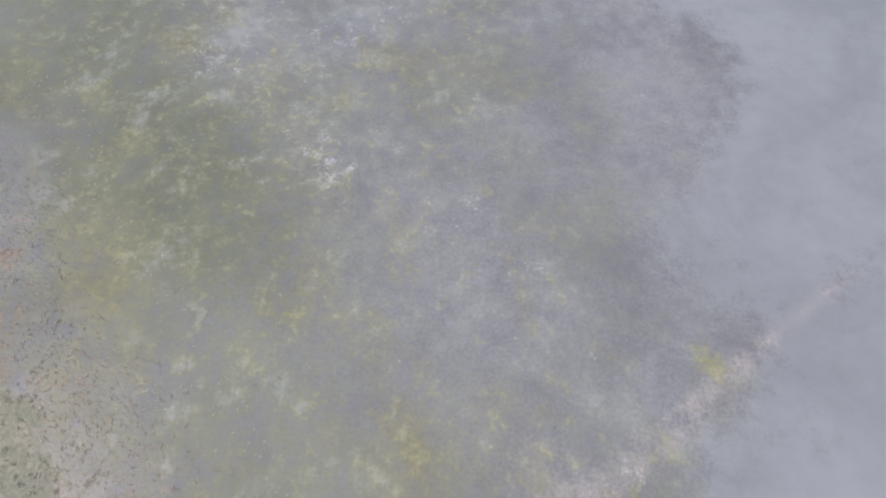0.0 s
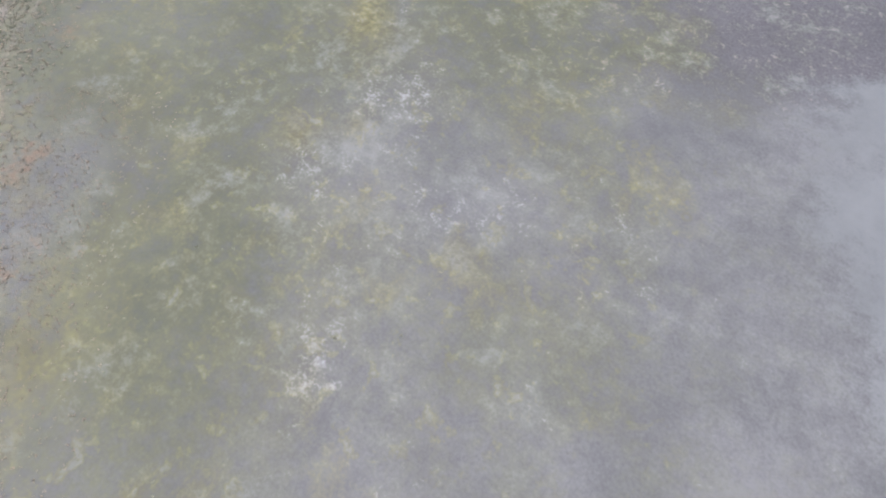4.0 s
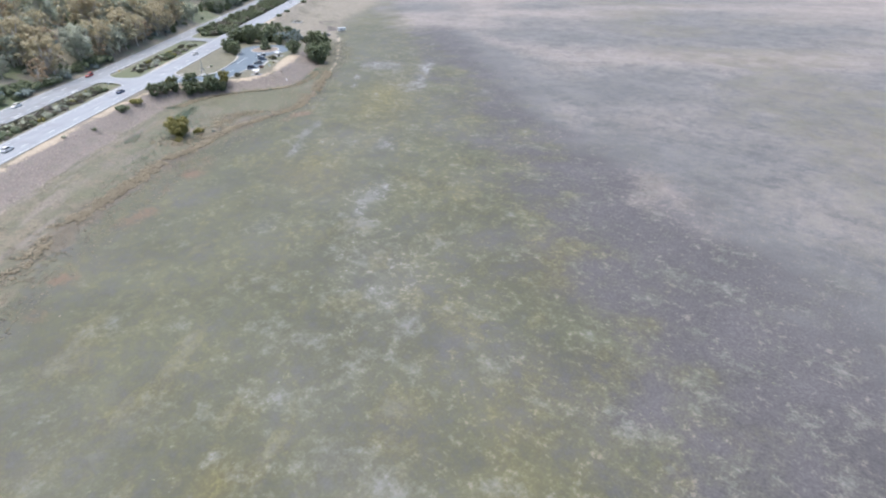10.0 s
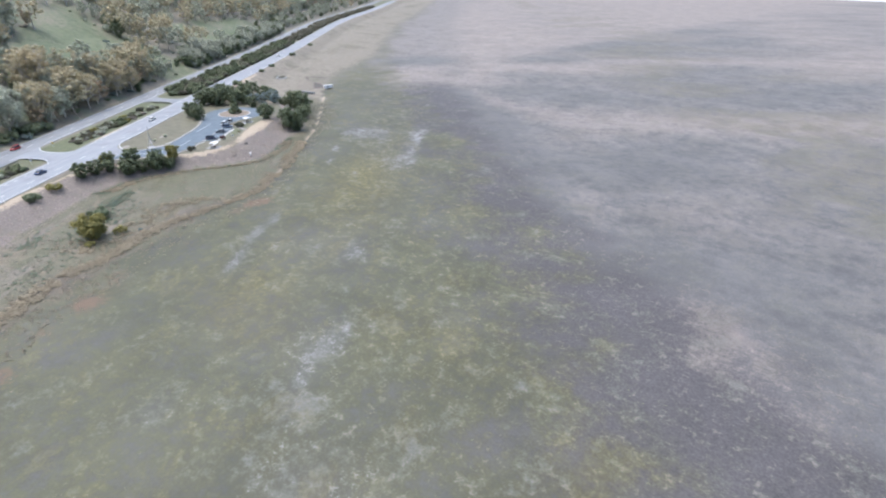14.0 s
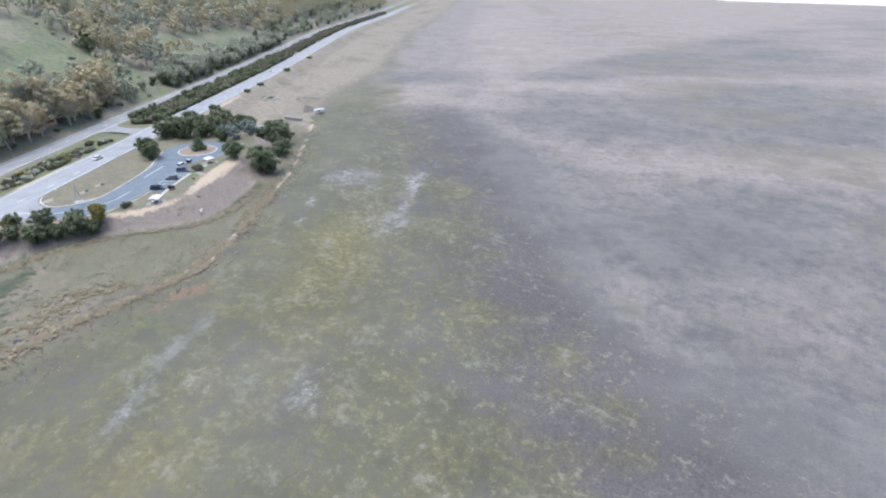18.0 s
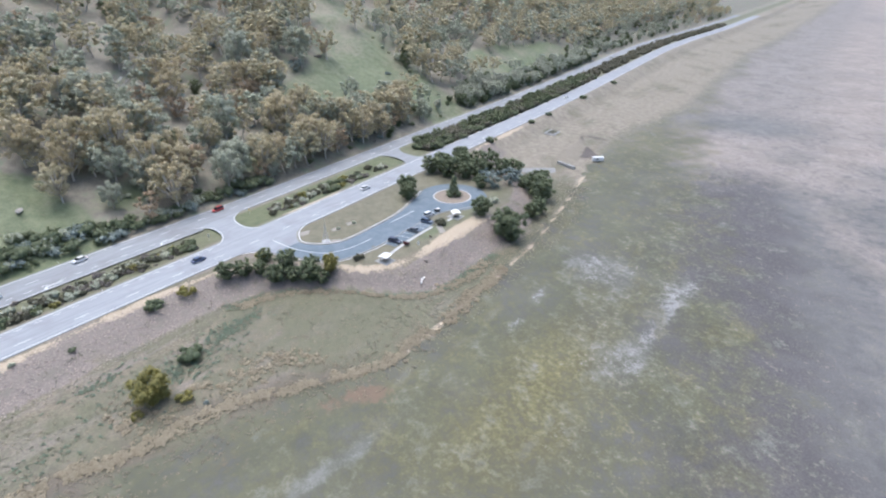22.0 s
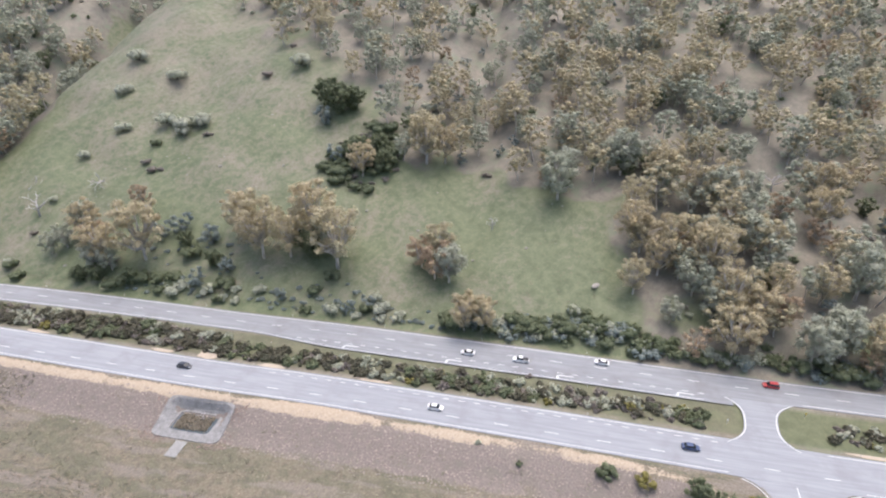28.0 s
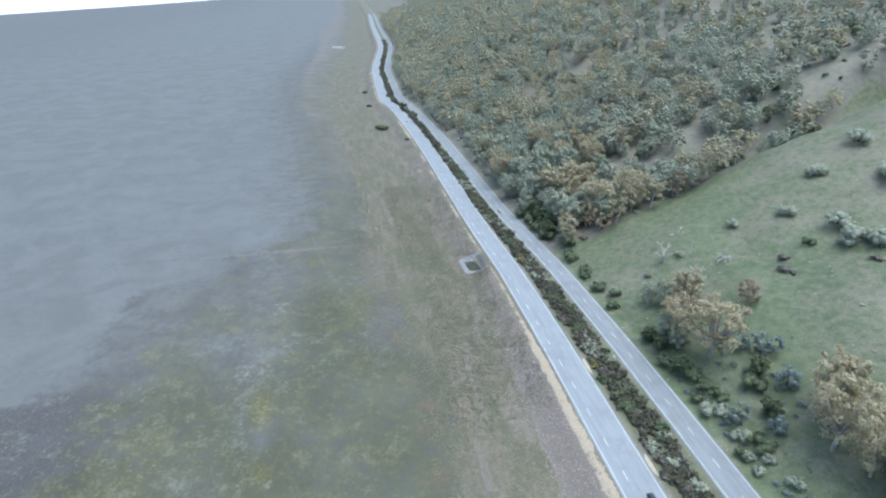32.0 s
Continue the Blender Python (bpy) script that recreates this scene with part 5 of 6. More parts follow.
for k, s, d, size, tip in ((0, 84, 31, 1.35, 0), (0, 65, 29, 1.1, 0), (1, 52, 40, 1.3, 1.3), (1, 77, 49, 1.25, 1.35), (0, 309.5, 20, 0.9, 0), (1, 175, 70, 0.9, 0), (1, 236, 45, 0.8, 0), (0, 92, 19, 0.6, 0), (1, 330, 70, 1.2, 0), (0, 505, 88, 1.1, 0)):
    ob = plant("bare", k, s, d + 2 * LANE + float(median(s)), size)
    if tip:
        ob.matrix_basis = ob.matrix_basis @ Matrix.Rotation(tip, 4, "X")
        ob["label"] = "bleached fallen dead tree lying in the pasture"

# the median's planting
rng = random.Random(12)
thick = []
for s in np.concatenate([np.arange(-150, 412, 0.42), np.arange(412, 620, 0.24)]):
    s = float(s) + rng.uniform(-0.6, 0.6)
    if abs(s - CROSS) < 11 or abs(s - CROSS_FAR) < 8 or 298 < s < 325 or 384 < s < 411:
        continue
    m_ = float(median(s))
    if 325 < s < 384 and rng.random() < 0.45:
        continue
    south = s < 168
    mid_q = LANE + m_ * (0.54 if south else 0.43 if s < 300 else 0.5)
    q = mid_q + m_ * rng.uniform(-0.15, 0.15) * (1.7 if south else 1.35 if s < 412 else 2.3)
    pick = rng.random() + 0.18 * math.sin(s * 0.11)
    kind = ("scrub", 0) if pick < (0.26 if s > 190 else 0.06) else ("scrub", 1) if pick < (0.40 if s > 190 else 0.24) else ("goldbush", 0) if pick < (0.45 if s > 190 else 0.25) else ("shrub", rng.randrange(3)) if pick < 0.86 else ("scrub", 2)
    if s > 412:
        kind = ("shrub", rng.randrange(3)) if pick < 0.5 else ("scrub", 2) if pick < 0.8 else ("dark", rng.randrange(3))
    thick.append((*kind, s, q, rng.uniform(0.45, 0.95) * (0.62 if kind[0] == "dark" else 1.6 if s > 412 else 1.2 if s < 168 else 0.9)))
rng.shuffle(thick)
near_shrubs = [t_ for t_ in thick if 120 < t_[2] < 420][:170]
for kind, k, s, q, size in near_shrubs:
    plant(kind, k, s, q, size, group="shrubs of the median")
rest = [t_ for t_ in thick if t_ not in near_shrubs]
for s in list(np.arange(-1000, -150, 3.0)) + list(np.arange(620, 1100, 0.9)):
    rest.append(("shrub", rng.randrange(3), float(s), LANE + float(median(s)) * (0.5 + rng.uniform(-0.3, 0.3)), rng.uniform(0.9, 1.6)))
fringe = []
for s in np.concatenate([np.arange(484, 700, 0.8), np.arange(414, 484, 5.0)]):
    kind = ("dark", rng.randrange(3)) if rng.random() < 0.42 else ("olive", rng.randrange(4)) if rng.random() < 0.75 else ("scrub", rng.choice((0, 2)))
    fringe.append((*kind, float(s) + rng.uniform(-1, 1), 2 * LANE + float(median(s)) + rng.uniform(3.5, 14), rng.uniform(0.45, 0.78) * (1.5 if kind[0] == "scrub" else 1) * (0.6 if s < 484 else 1.1)))
join_stock("roadside_trees", fringe, "close row of dark and olive young trees along the far road", "trees")
join_stock("median_hedge", rest, "dark green shrubs growing along the median", "shrubs")

# undergrowth in the woodland
spots = []
for k in range(1500):
    s, d = rng.uniform(-500, 800), 4 + 200 * rng.random() ** 1.5
    if rng.random() < float(pasture_at(s, d)) * 0.985:
        continue
    kind = ("scrub", rng.choice((0, 0, 1, 2))) if rng.random() < 0.8 else ("bluebush", 0)
    spots.append((*kind, s, d + 2 * LANE + float(median(s)), rng.uniform(0.4, 0.9)))
join_stock("undergrowth", spots, "grey and olive undergrowth between the trees", "undergrowth")


# ---- tussocks, stones: many small pieces ----
def tufts(name, spots, size, blades, material, label, category):
    """Grass clumps as joined blades: spots are arrays s, q."""
    r = np.random.RandomState(3)
    s, q = spots
    clear = (q < rim(s) - 1.2) | (q > 2 * LANE)
    for s0, q0, ls, lq in BASINS:
        clear &= (np.abs(s - s0) > 1.8 * ls) | (np.abs(q - q0) > 1.8 * lq)
    s, q = s[clear], q[clear]
    x, y = to_xy(s, q)
    base = np.stack([x, y, height(s, q)], 1)
    n = len(s)
    k = np.repeat(np.arange(n), blades)
    a = r.uniform(0, 2 * np.pi, len(k))
    girth = r.uniform(0.5, 1.3, n) * size
    sz = np.repeat(girth, blades)
    out = np.stack([np.cos(a), np.sin(a), np.zeros_like(a)], 1)
    side = np.stack([-np.sin(a), np.cos(a), np.zeros_like(a)], 1)
    p0 = base[k] + out * sz[:, None] * r.uniform(0.0, 0.25, (len(k), 1)) + np.array([0, 0, 0.28]) * sz[:, None]
    tip = p0 + out * sz[:, None] * r.uniform(0.5, 1.0, (len(k), 1)) + np.array([0, 0, 1]) * sz[:, None] * r.uniform(-0.28, 0.06, (len(k), 1))
    w = side * sz[:, None] * 0.3
    midp = (p0 + tip) / 2 + np.array([0, 0, 0.13]) * sz[:, None]
    ob = new(name, flake_mesh(name, np.stack([p0 - w * 0.5, midp - w, tip, midp + w], 1), material))
    return tagged(ob, label, category, kind="stuff")


r = np.random.RandomState(21)


def scatter(n, s0, s1, q0, q1):
    return r.uniform(s0, s1, n), r.uniform(q0, q1, n)


s, q = scatter(60000, -420, 420, -68, -13)
w = np.clip(np.exp(-((q - reeds(s) - 2) / 6) ** 2) * 0.9 + 0.22 * (ripple(s, q, 14, 31) > 0.1) + 0.15 * (ripple(s, q, 40, 32) > 0), 0, 1) * (q > reeds(s) - 8)
keep = r.uniform(0, 1, len(s)) < w * (0.25 + 0.75 * smooth((s + 420) / 260)) * (1 - 0.7 * smooth((90 - s) / 50))
tufts("tussock_grass", (s[keep], q[keep]), 0.42, 6, TUSSOCK, "straw-coloured tussock grass along the lake shore", "grass")
s = r.uniform(85, 345, 2400)
q = reeds(s) + 4.5 * smooth((290 - s) / 26) + 1.5 * r.randint(0, 2, len(s)) + r.normal(0, 0.75, len(s)) + 1.3 * ripple(s, s * 0, 30, 41)
inner = r.uniform(250, 345, 620)
s, q = np.concatenate([s, inner]), np.concatenate([q, np.where(inner < 288, reeds(inner) + 13 + r.normal(0, 2.6, len(inner)), rim(inner) - 14.3 + r.normal(0, 0.8, len(inner))) + 1.4 * ripple(inner, inner * 0, 24, 43)])
keep = (ripple(s, q, 21, 42) > -0.55) & (r.uniform(0, 1, len(s)) < smooth((s - 165) / 50) * (1 - 0.2 * smooth((s - 292) / 12)))
tufts("reed_tussocks", (s[keep], q[keep]), 0.9, 9, PALE_STRAW, "tall pale straw tussocks in a belt along the shore", "grass")
s = np.concatenate([r.normal(266, 7, 260), r.normal(282, 5, 220), r.normal(240, 7, 60), r.normal(255, 4, 70)])
q = np.concatenate([r.normal(-28, 2.4, 260), r.normal(-24, 1.8, 220), r.normal(-31, 2, 60), r.normal(-19, 1.2, 70)])
s = np.concatenate([s, r.uniform(286, 350, 420)])
q = np.concatenate([q, rim(s[-420:]) - 13.6 + r.normal(0, 0.8, 420)])
tufts("green_herbs", (s, q), 0.6, 6, DARK_HERB, "patches of dark blue-green herbs on the shore plain", "herbs")
s, q = scatter(24000, -400, 400, -60, -8)
keep = (r.uniform(0, 1, len(s)) < np.clip(0.35 + 0.5 * ripple(s, q, 26, 33), 0.05, 1)) & (q > reeds(s)) & (r.uniform(0, 1, len(s)) < smooth((s + 400) / 250))
tufts("herbage", (s[keep], q[keep]), 0.42, 5, HERB, "olive-green herbs among the dry grass", "grass")
s, q = scatter(42000, -20, 220, -70, -36)
keep = r.uniform(0, 1, len(s)) < np.clip(0.4 * np.exp(-((q + 56) / 9) ** 2) * (s < 90) + 0.12 * np.exp(-((q - reeds(s) + 4) / 5) ** 2), 0, 1)
tufts("reed_litter", (s[keep], q[keep]), 0.24, 5, LITTER, "pale reed litter on the lake bed", "grass")
s, q = scatter(12000, -10, 330, -200, -70)
keep = (r.uniform(0, 1, len(s)) < np.clip(0.02 + 0.3 * ripple(s, q, 22, 35), 0, 1)) & ((q > -112) | (s > 110))
tufts("lake_herbs", (s[keep], q[keep]), 0.28, 4, HERB, "low herbs scattered over the lake bed", "grass")
s, q = scatter(26000, -120, 480, 0, 1)
d = 4 + 150 * q**1.5
keep = r.uniform(0, 1, len(s)) < pasture_at(s, d) * 0.5 + 0.05
tufts("hill_grass", (s[keep], (d + 2 * LANE + median(s))[keep]), 0.5, 5, HERB, "tufts of green pasture grass on the hillside", "grass")


s, q = scatter(10000, -90, 125, -38, -5)
keep = r.uniform(0, 1, len(s)) < np.clip(0.75 + 0.4 * ripple(s, q, 9, 51), 0, 1)
tufts("rough_herbage", (s[keep], q[keep]), 0.5, 5, HERB, "rough olive herbage on the southern shore plain", "grass")
s, q = scatter(6500, -90, 125, -38, -5)
keep = r.uniform(0, 1, len(s)) < np.clip(0.55 + 0.5 * ripple(s, q, 14, 52), 0, 1)
tufts("dry_tussocks", (s[keep], q[keep]), 0.45, 5, PALE_STRAW, "dry straw tussocks on the southern shore plain", "grass")


def stones(name, s, q, size, material, label):
    """Angular stones, joined."""
    x, y = to_xy(s, q)
    z = height(s, q)
    n = len(s)
    base = np.array([(1, 0, 0), (-1, 0, 0), (0, 1, 0), (0, -1, 0), (0, 0, 0.5), (0, 0, -0.4)], float)
    tri = np.array([(0, 2, 4), (2, 1, 4), (1, 3, 4), (3, 0, 4), (2, 0, 5), (1, 2, 5), (3, 1, 5), (0, 3, 5)])
    sz = size * r.uniform(0.4, 1.3, (n, 1, 1))
    v = base[None] * sz * r.uniform(0.6, 1.3, (n, 6, 1)) + r.normal(0, 0.12, (n, 6, 3)) * sz + np.stack([x, y, z], 1)[:, None]
    f = tri[None] + (np.arange(n) * 6)[:, None, None]
    me = bpy.data.meshes.new(name)
    me.from_pydata(v.reshape(-1, 3).tolist(), [], f.reshape(-1, 3).tolist())
    me.materials.append(material)
    return tagged(new(name, me), label, "stones", kind="stuff")


s = r.uniform(-140, 430, 9000)
stones("bank_stones", s, rim(s) - 1.0 - 12.0 * r.uniform(0, 1, len(s)) ** 0.8, 0.32, STONE, "brown and grey rubble stones on the road embankment")
s = np.concatenate([r.uniform(30, 260, 60), r.normal(100, 25, 40)])
stones("field_stones", s, r.uniform(30, 130, len(s)) + 34, 0.5, PALE_STONE, "pale boulders lying in the pasture")
for s0, d0, size in ((272, 24, 1.3), (249, 36, 0.7), (211, 38, 0.6), (190, 45, 0.7), (125, 58, 0.9), (118, 26, 0.6), (150, 62, 0.7), (90, 10, 0.7), (232, 30, 0.6)):
    bm = bmesh.new()
    bmesh.ops.create_icosphere(bm, subdivisions=2, radius=size)
    for v in bm.verts:
        v.co = v.co * (1 + 0.28 * noise.noise(v.co * 1.7 + Vector((s0, d0, 0))))
        v.co.z *= 0.6
    ob = part("boulder", bm, PALE_STONE)
    ob.location = place(s0, d0 + 2 * LANE + float(median(s0)), size * 0.1)
    ob.scale = (1.7 if size > 1 else 1.1, 0.8, 0.8)
    tagged(ob, "pale weathered boulder lying in the pasture", "boulder", "boulders in the pasture")

# ---- rest area ----
P_Z = ROAD_Z + 0.06


def outline(name, pts, z, material, label="", kind="", category="", parent=None, thick=0.0):
    """A flat or kerbed shape from (s, q) corners."""
    bm = bmesh.new()
    vs = [bm.verts.new((*map(float, to_xy(s, q)), z)) for s, q in pts]
    f = bm.faces.new(vs)
    if f.normal.z < 0:
        f.normal_flip()
    if thick:
        top = bmesh.ops.extrude_face_region(bm, geom=[f])["geom"]
        for v in top:
            if isinstance(v, bmesh.types.BMVert):
                v.co.z += thick
    bmesh.ops.triangulate(bm, faces=bm.faces[:])
    bmesh.ops.recalc_face_normals(bm, faces=bm.faces[:])
    ob = part(name, bm, material, parent)
    return tagged(ob, label, category, kind=kind)


def bend(points, n=10):
    """A smooth open curve through (s, q) points."""
    p = np.array(points, float)
    p = np.vstack([2 * p[0] - p[1], p, 2 * p[-1] - p[-2]])
    out = []
    for i in range(1, len(p) - 2):
        for t in np.linspace(0, 1, n, endpoint=False):
            out.append(tuple(0.5 * ((2 * p[i]) + (p[i + 1] - p[i - 1]) * t + (2 * p[i - 1] - 5 * p[i] + 4 * p[i + 1] - p[i + 2]) * t**2 + (3 * p[i] - p[i - 1] - 3 * p[i + 1] + p[i + 2]) * t**3)))
    return out + [tuple(p[-2])]


INNER = bend([(329, 0.3), (323.5, -1.2), (319.5, -4.5), (317.3, -9), (318.8, -13), (321.5, -16.2), (326, -18.3), (337, -18.8), (350, -18.6), (363, -15.5), (371, -13.2)])
OUTER = bend([(299, 0.3), (304.5, -1.8), (307, -5), (308.3, -10), (309.6, -14.5), (311.2, -19), (313.8, -24), (318.5, -27.2), (328, -29), (340, -29.3), (352, -29.5), (360, -31), (369, -36.5)])


def between(name, a, b, z, material, parent=None, n=60):
    """A surface spanned between two curves."""
    def even(c):
        c = np.array(c)
        l = np.concatenate([[0], np.cumsum(np.linalg.norm(np.diff(c, axis=0), axis=1))])
        t = np.linspace(0, l[-1], n)
        return np.stack([np.interp(t, l, c[:, 0]), np.interp(t, l, c[:, 1])], 1)
    a, b = even(a), even(b)
    verts = []
    for c in (a, b):
        x, y = to_xy(c[:, 0], c[:, 1])
        verts += list(zip(x, y, np.full(n, z)))
    return link_mesh(name, verts, [(i, n + i, n + i + 1, i + 1) for i in range(n - 1)], material, parent)


def offset(curve, by):
    c = np.array(curve)
    t = np.gradient(c, axis=0)
    t /= np.linalg.norm(t, axis=1)[:, None]
    return [tuple(p) for p in c + np.stack([-t[:, 1], t[:, 0]], 1) * by]


def ring(s0, q0, r0, n=48):
    return [(s0 + r0 * math.cos(2 * math.pi * k / n), q0 + r0 * math.sin(2 * math.pi * k / n)) for k in range(n)]


yard = tagged(between("car_park", INNER, OUTER, P_Z + 0.02, ASPHALT), "blue-grey asphalt drive and car park of the rest area", "car park", kind="structure")
outline("turning_circle", ring(372.5, -25.3, 12.3), P_Z + 0.03, ASPHALT, "blue-grey asphalt turning circle", "structure", "car park")
outline("parking_bays", [(330.5, -28.2), (331.2, -33.2), (350.5, -33.2), (352, -28.2)], P_Z + 0.024, ASPHALT, "asphalt parking bays with white lines", "structure", "car park")
between("edge_line", offset(INNER, 0.35)[6:], offset(INNER, 0.6)[6:], P_Z + 0.05, PAINT, yard)
mouth = [p for p in OUTER if -8.2 < p[1] < -0.78] + [p for p in INNER[:60] if -8.2 < p[1] < -0.78][::-1]
outline("entry_apron", mouth, P_Z + 0.036, SEAL, "pale sealed mouth of the rest area drive", "structure", "road")
between("edge_line", offset(OUTER, -0.35)[6:84], offset(OUTER, -0.6)[6:84], P_Z + 0.05, PAINT, yard)
CENTRE = bend([(313.3, -1.2), (313, -8), (314.3, -15), (317.5, -20.5), (324, -23.3), (331, -24)])
between("centre_line", offset(CENTRE, 0.1), offset(CENTRE, -0.1), P_Z + 0.052, PAINT, yard)
between("centre_line", [(343, -21.5), (355, -21.9)], [(343, -21.28), (355, -21.68)], P_Z + 0.052, PAINT, yard)
for k in range(8):
    a = 332.0 + 2.55 * k
    outline("bay_line", [(a, -28.8), (a + 0.14, -28.8), (a + 0.9, -33.0), (a + 0.76, -33.0)], P_Z + 0.042, PAINT, parent=yard)
for s_, q_, r_ in ((321.5, -4.6, 2.0), (323.3, -16.2, 1.7), (329.5, -10.5, 1.3), (335.5, -11.2, 1.4)):
    outline("bare_earth", [(s_ + r_ * math.cos(t_) * (1.2 + 0.3 * math.sin(3 * t_ + s_)), q_ + 0.7 * r_ * math.sin(t_) * (1 + 0.3 * math.cos(2 * t_ + q_))) for t_ in np.linspace(0, 2 * math.pi, 20, endpoint=False)], ROAD_Z + 0.03, GRAVEL, "patch of bare earth in the grass island", "structure", "earth")
isle = outline("roundabout_island", ring(372.5, -25.3, 6.3), P_Z + 0.02, BARK_MULCH, "round bark-covered roundabout island with pale kerb", "structure", "traffic island", thick=0.16)
inner, outer_ = ring(372.5, -25.3, 6.3), ring(372.5, -25.3, 6.75)
bm = bmesh.new()
va = [bm.verts.new((*map(float, to_xy(*p)), P_Z + 0.2)) for p in inner]
vb = [bm.verts.new((*map(float, to_xy(*p)), P_Z + 0.2)) for p in outer_]
vc = [bm.verts.new((*map(float, to_xy(*p)), P_Z)) for p in outer_]
for i in range(len(va)):
    j = (i + 1) % len(va)
    bm.faces.new((va[i], va[j], vb[j], vb[i]))
    bm.faces.new((vb[i], vb[j], vc[j], vc[i]))
part("kerb", bm, PALE_CONCRETE, isle)
for name, curve, side in (("kerb", INNER, 1), ("kerb", OUTER, -1)):
    a, b = offset(curve, -0.02 * side), offset(curve, -0.42 * side)
    bm = bmesh.new()
    rows = []
    for p0, p1 in zip(a[14:], b[14:]):
        x0, y0 = map(float, to_xy(*p0))
        x1, y1 = map(float, to_xy(*p1))
        rows.append([bm.verts.new(c) for c in ((x0, y0, P_Z), (x0, y0, P_Z + 0.14), (x1, y1, P_Z + 0.14), (x1, y1, P_Z - 0.1))])
    for r0_, r1_ in zip(rows, rows[1:]):
        for i in range(3):
            bm.faces.new((r0_[i], r0_[i + 1], r1_[i + 1], r1_[i]))
    part("kerb", bm, CONCRETE, yard)
walkway = bend([(322.5, -35.2), (328, -34.6), (336, -33.9), (345, -33.9), (351, -34.3), (354, -35.2), (358, -35.6)])
tagged(between("footpath", offset(walkway, 0.5), offset(walkway, -0.5), P_Z - 0.03, PALE_CONCRETE), "pale concrete footpath along the parking bays", "footpath", kind="structure")
outline("shelter_pad", [(321, -34), (321, -38.5), (325, -38.5), (325, -34)], P_Z + 0.012, CONCRETE, "square concrete pad under the picnic shelter", "structure", "paving")
outline("shelter_pad", [(357, -33.5), (357, -38), (361, -38), (361, -33.5)], P_Z + 0.012, CONCRETE, "square concrete pad under the picnic shelter", "structure", "paving")
outline("side_path", [(349.5, -34.6), (351.8, -34.9), (347.8, -39.5), (345.8, -38.8)], P_Z + 0.02, GRAVEL, "short gravel path to the lookout edge", "structure", "footpath")


def shelter(s, q, turn):
    """A picnic shelter: four posts, a pitched white roof, table and benches."""
    root = new("picnic_shelter")
    for x in (-1.5, 1.5):
        for y in (-1.2, 1.2):
            bm = bmesh.new()
            box(bm, (0.12, 0.12, 2.3), (x, y, 0), bevel=0.01)
            part("post", bm, WOOD, root)
    bm = bmesh.new()
    for sgn in (-1, 1):
        box(bm, (4.2, 1.95, 0.06), (0, sgn * 0.93, 2.42), Matrix.Rotation(-sgn * 0.2, 3, "X"))
    part("roof", bm, WHITE, root, "white sheet-metal roof")
    bm = bmesh.new()
    box(bm, (4.25, 0.18, 0.07), (0, 0, 2.66))
    part("ridge_cap", bm, WHITE, root)
    bm = bmesh.new()
    box(bm, (1.8, 0.75, 0.06), (0, 0, 0.72), bevel=0.015)
    box(bm, (0.1, 0.6, 0.72), (-0.7, 0, 0))
    box(bm, (0.1, 0.6, 0.72), (0.7, 0, 0))
    part("table", bm, WOOD, root)
    for y in (-0.75, 0.75):
        bm = bmesh.new()
        box(bm, (1.8, 0.3, 0.05), (0, y, 0.42), bevel=0.01)
        box(bm, (0.08, 0.25, 0.42), (-0.7, y, 0))
        box(bm, (0.08, 0.25, 0.42), (0.7, y, 0))
        part("bench", bm, WOOD, root)
    root.matrix_basis = Matrix.Translation((*map(float, to_xy(s, q)), P_Z + 0.03)) @ Matrix.Rotation(turn, 4, "Z") @ Matrix.Scale(0.82, 4)
    return tagged(root, "white-roofed timber picnic shelter on the rest area lawn", "shelter", "picnic shelters")


HEADING = math.atan2(ALONG[1], ALONG[0])
shelter(323, -36.3, HEADING + 0.1)
shelter(359, -35.8, HEADING + 0.9)


def sign(s, q, w, h, z, board, label, name="road_sign", turn=0.0, post=STEEL):
    root = new(name)
    for x in ((-w * 0.35, w * 0.35) if w > 1 else (0,)):
        bm = bmesh.new()
        tube(bm, [(x, 0, -0.2), (x, 0, z + h)], [0.04, 0.04], 6)
        part("post", bm, post, root)
    bm = bmesh.new()
    box(bm, (w, 0.05, h), (0, -0.06, z), bevel=0.012)
    part("panel", bm, board, root)
    root.matrix_basis = Matrix.Translation(place(s, q)) @ Matrix.Rotation(HEADING + math.pi / 2 + turn, 4, "Z")
    return tagged(root, label, "sign")


sign(311, 37.0, 0.9, 0.9, 1.6, WHITE, "small white road sign beside the far carriageway")
sign(322, 21.5, 0.7, 0.7, 1.3, SIGN_YELLOW, "small yellow sign at the median crossing")
sign(303, 15.5, 0.8, 0.8, 1.2, WHITE, "small white sign on the median nose")
sign(335.5, -38.2, 0.8, 1.0, 0.6, WHITE, "white information board on the lawn", "information_board")
sign(341, -38.6, 1.0, 0.6, 0.8, SIGN_BROWN, "brown information board by the lookout edge", "information_board")

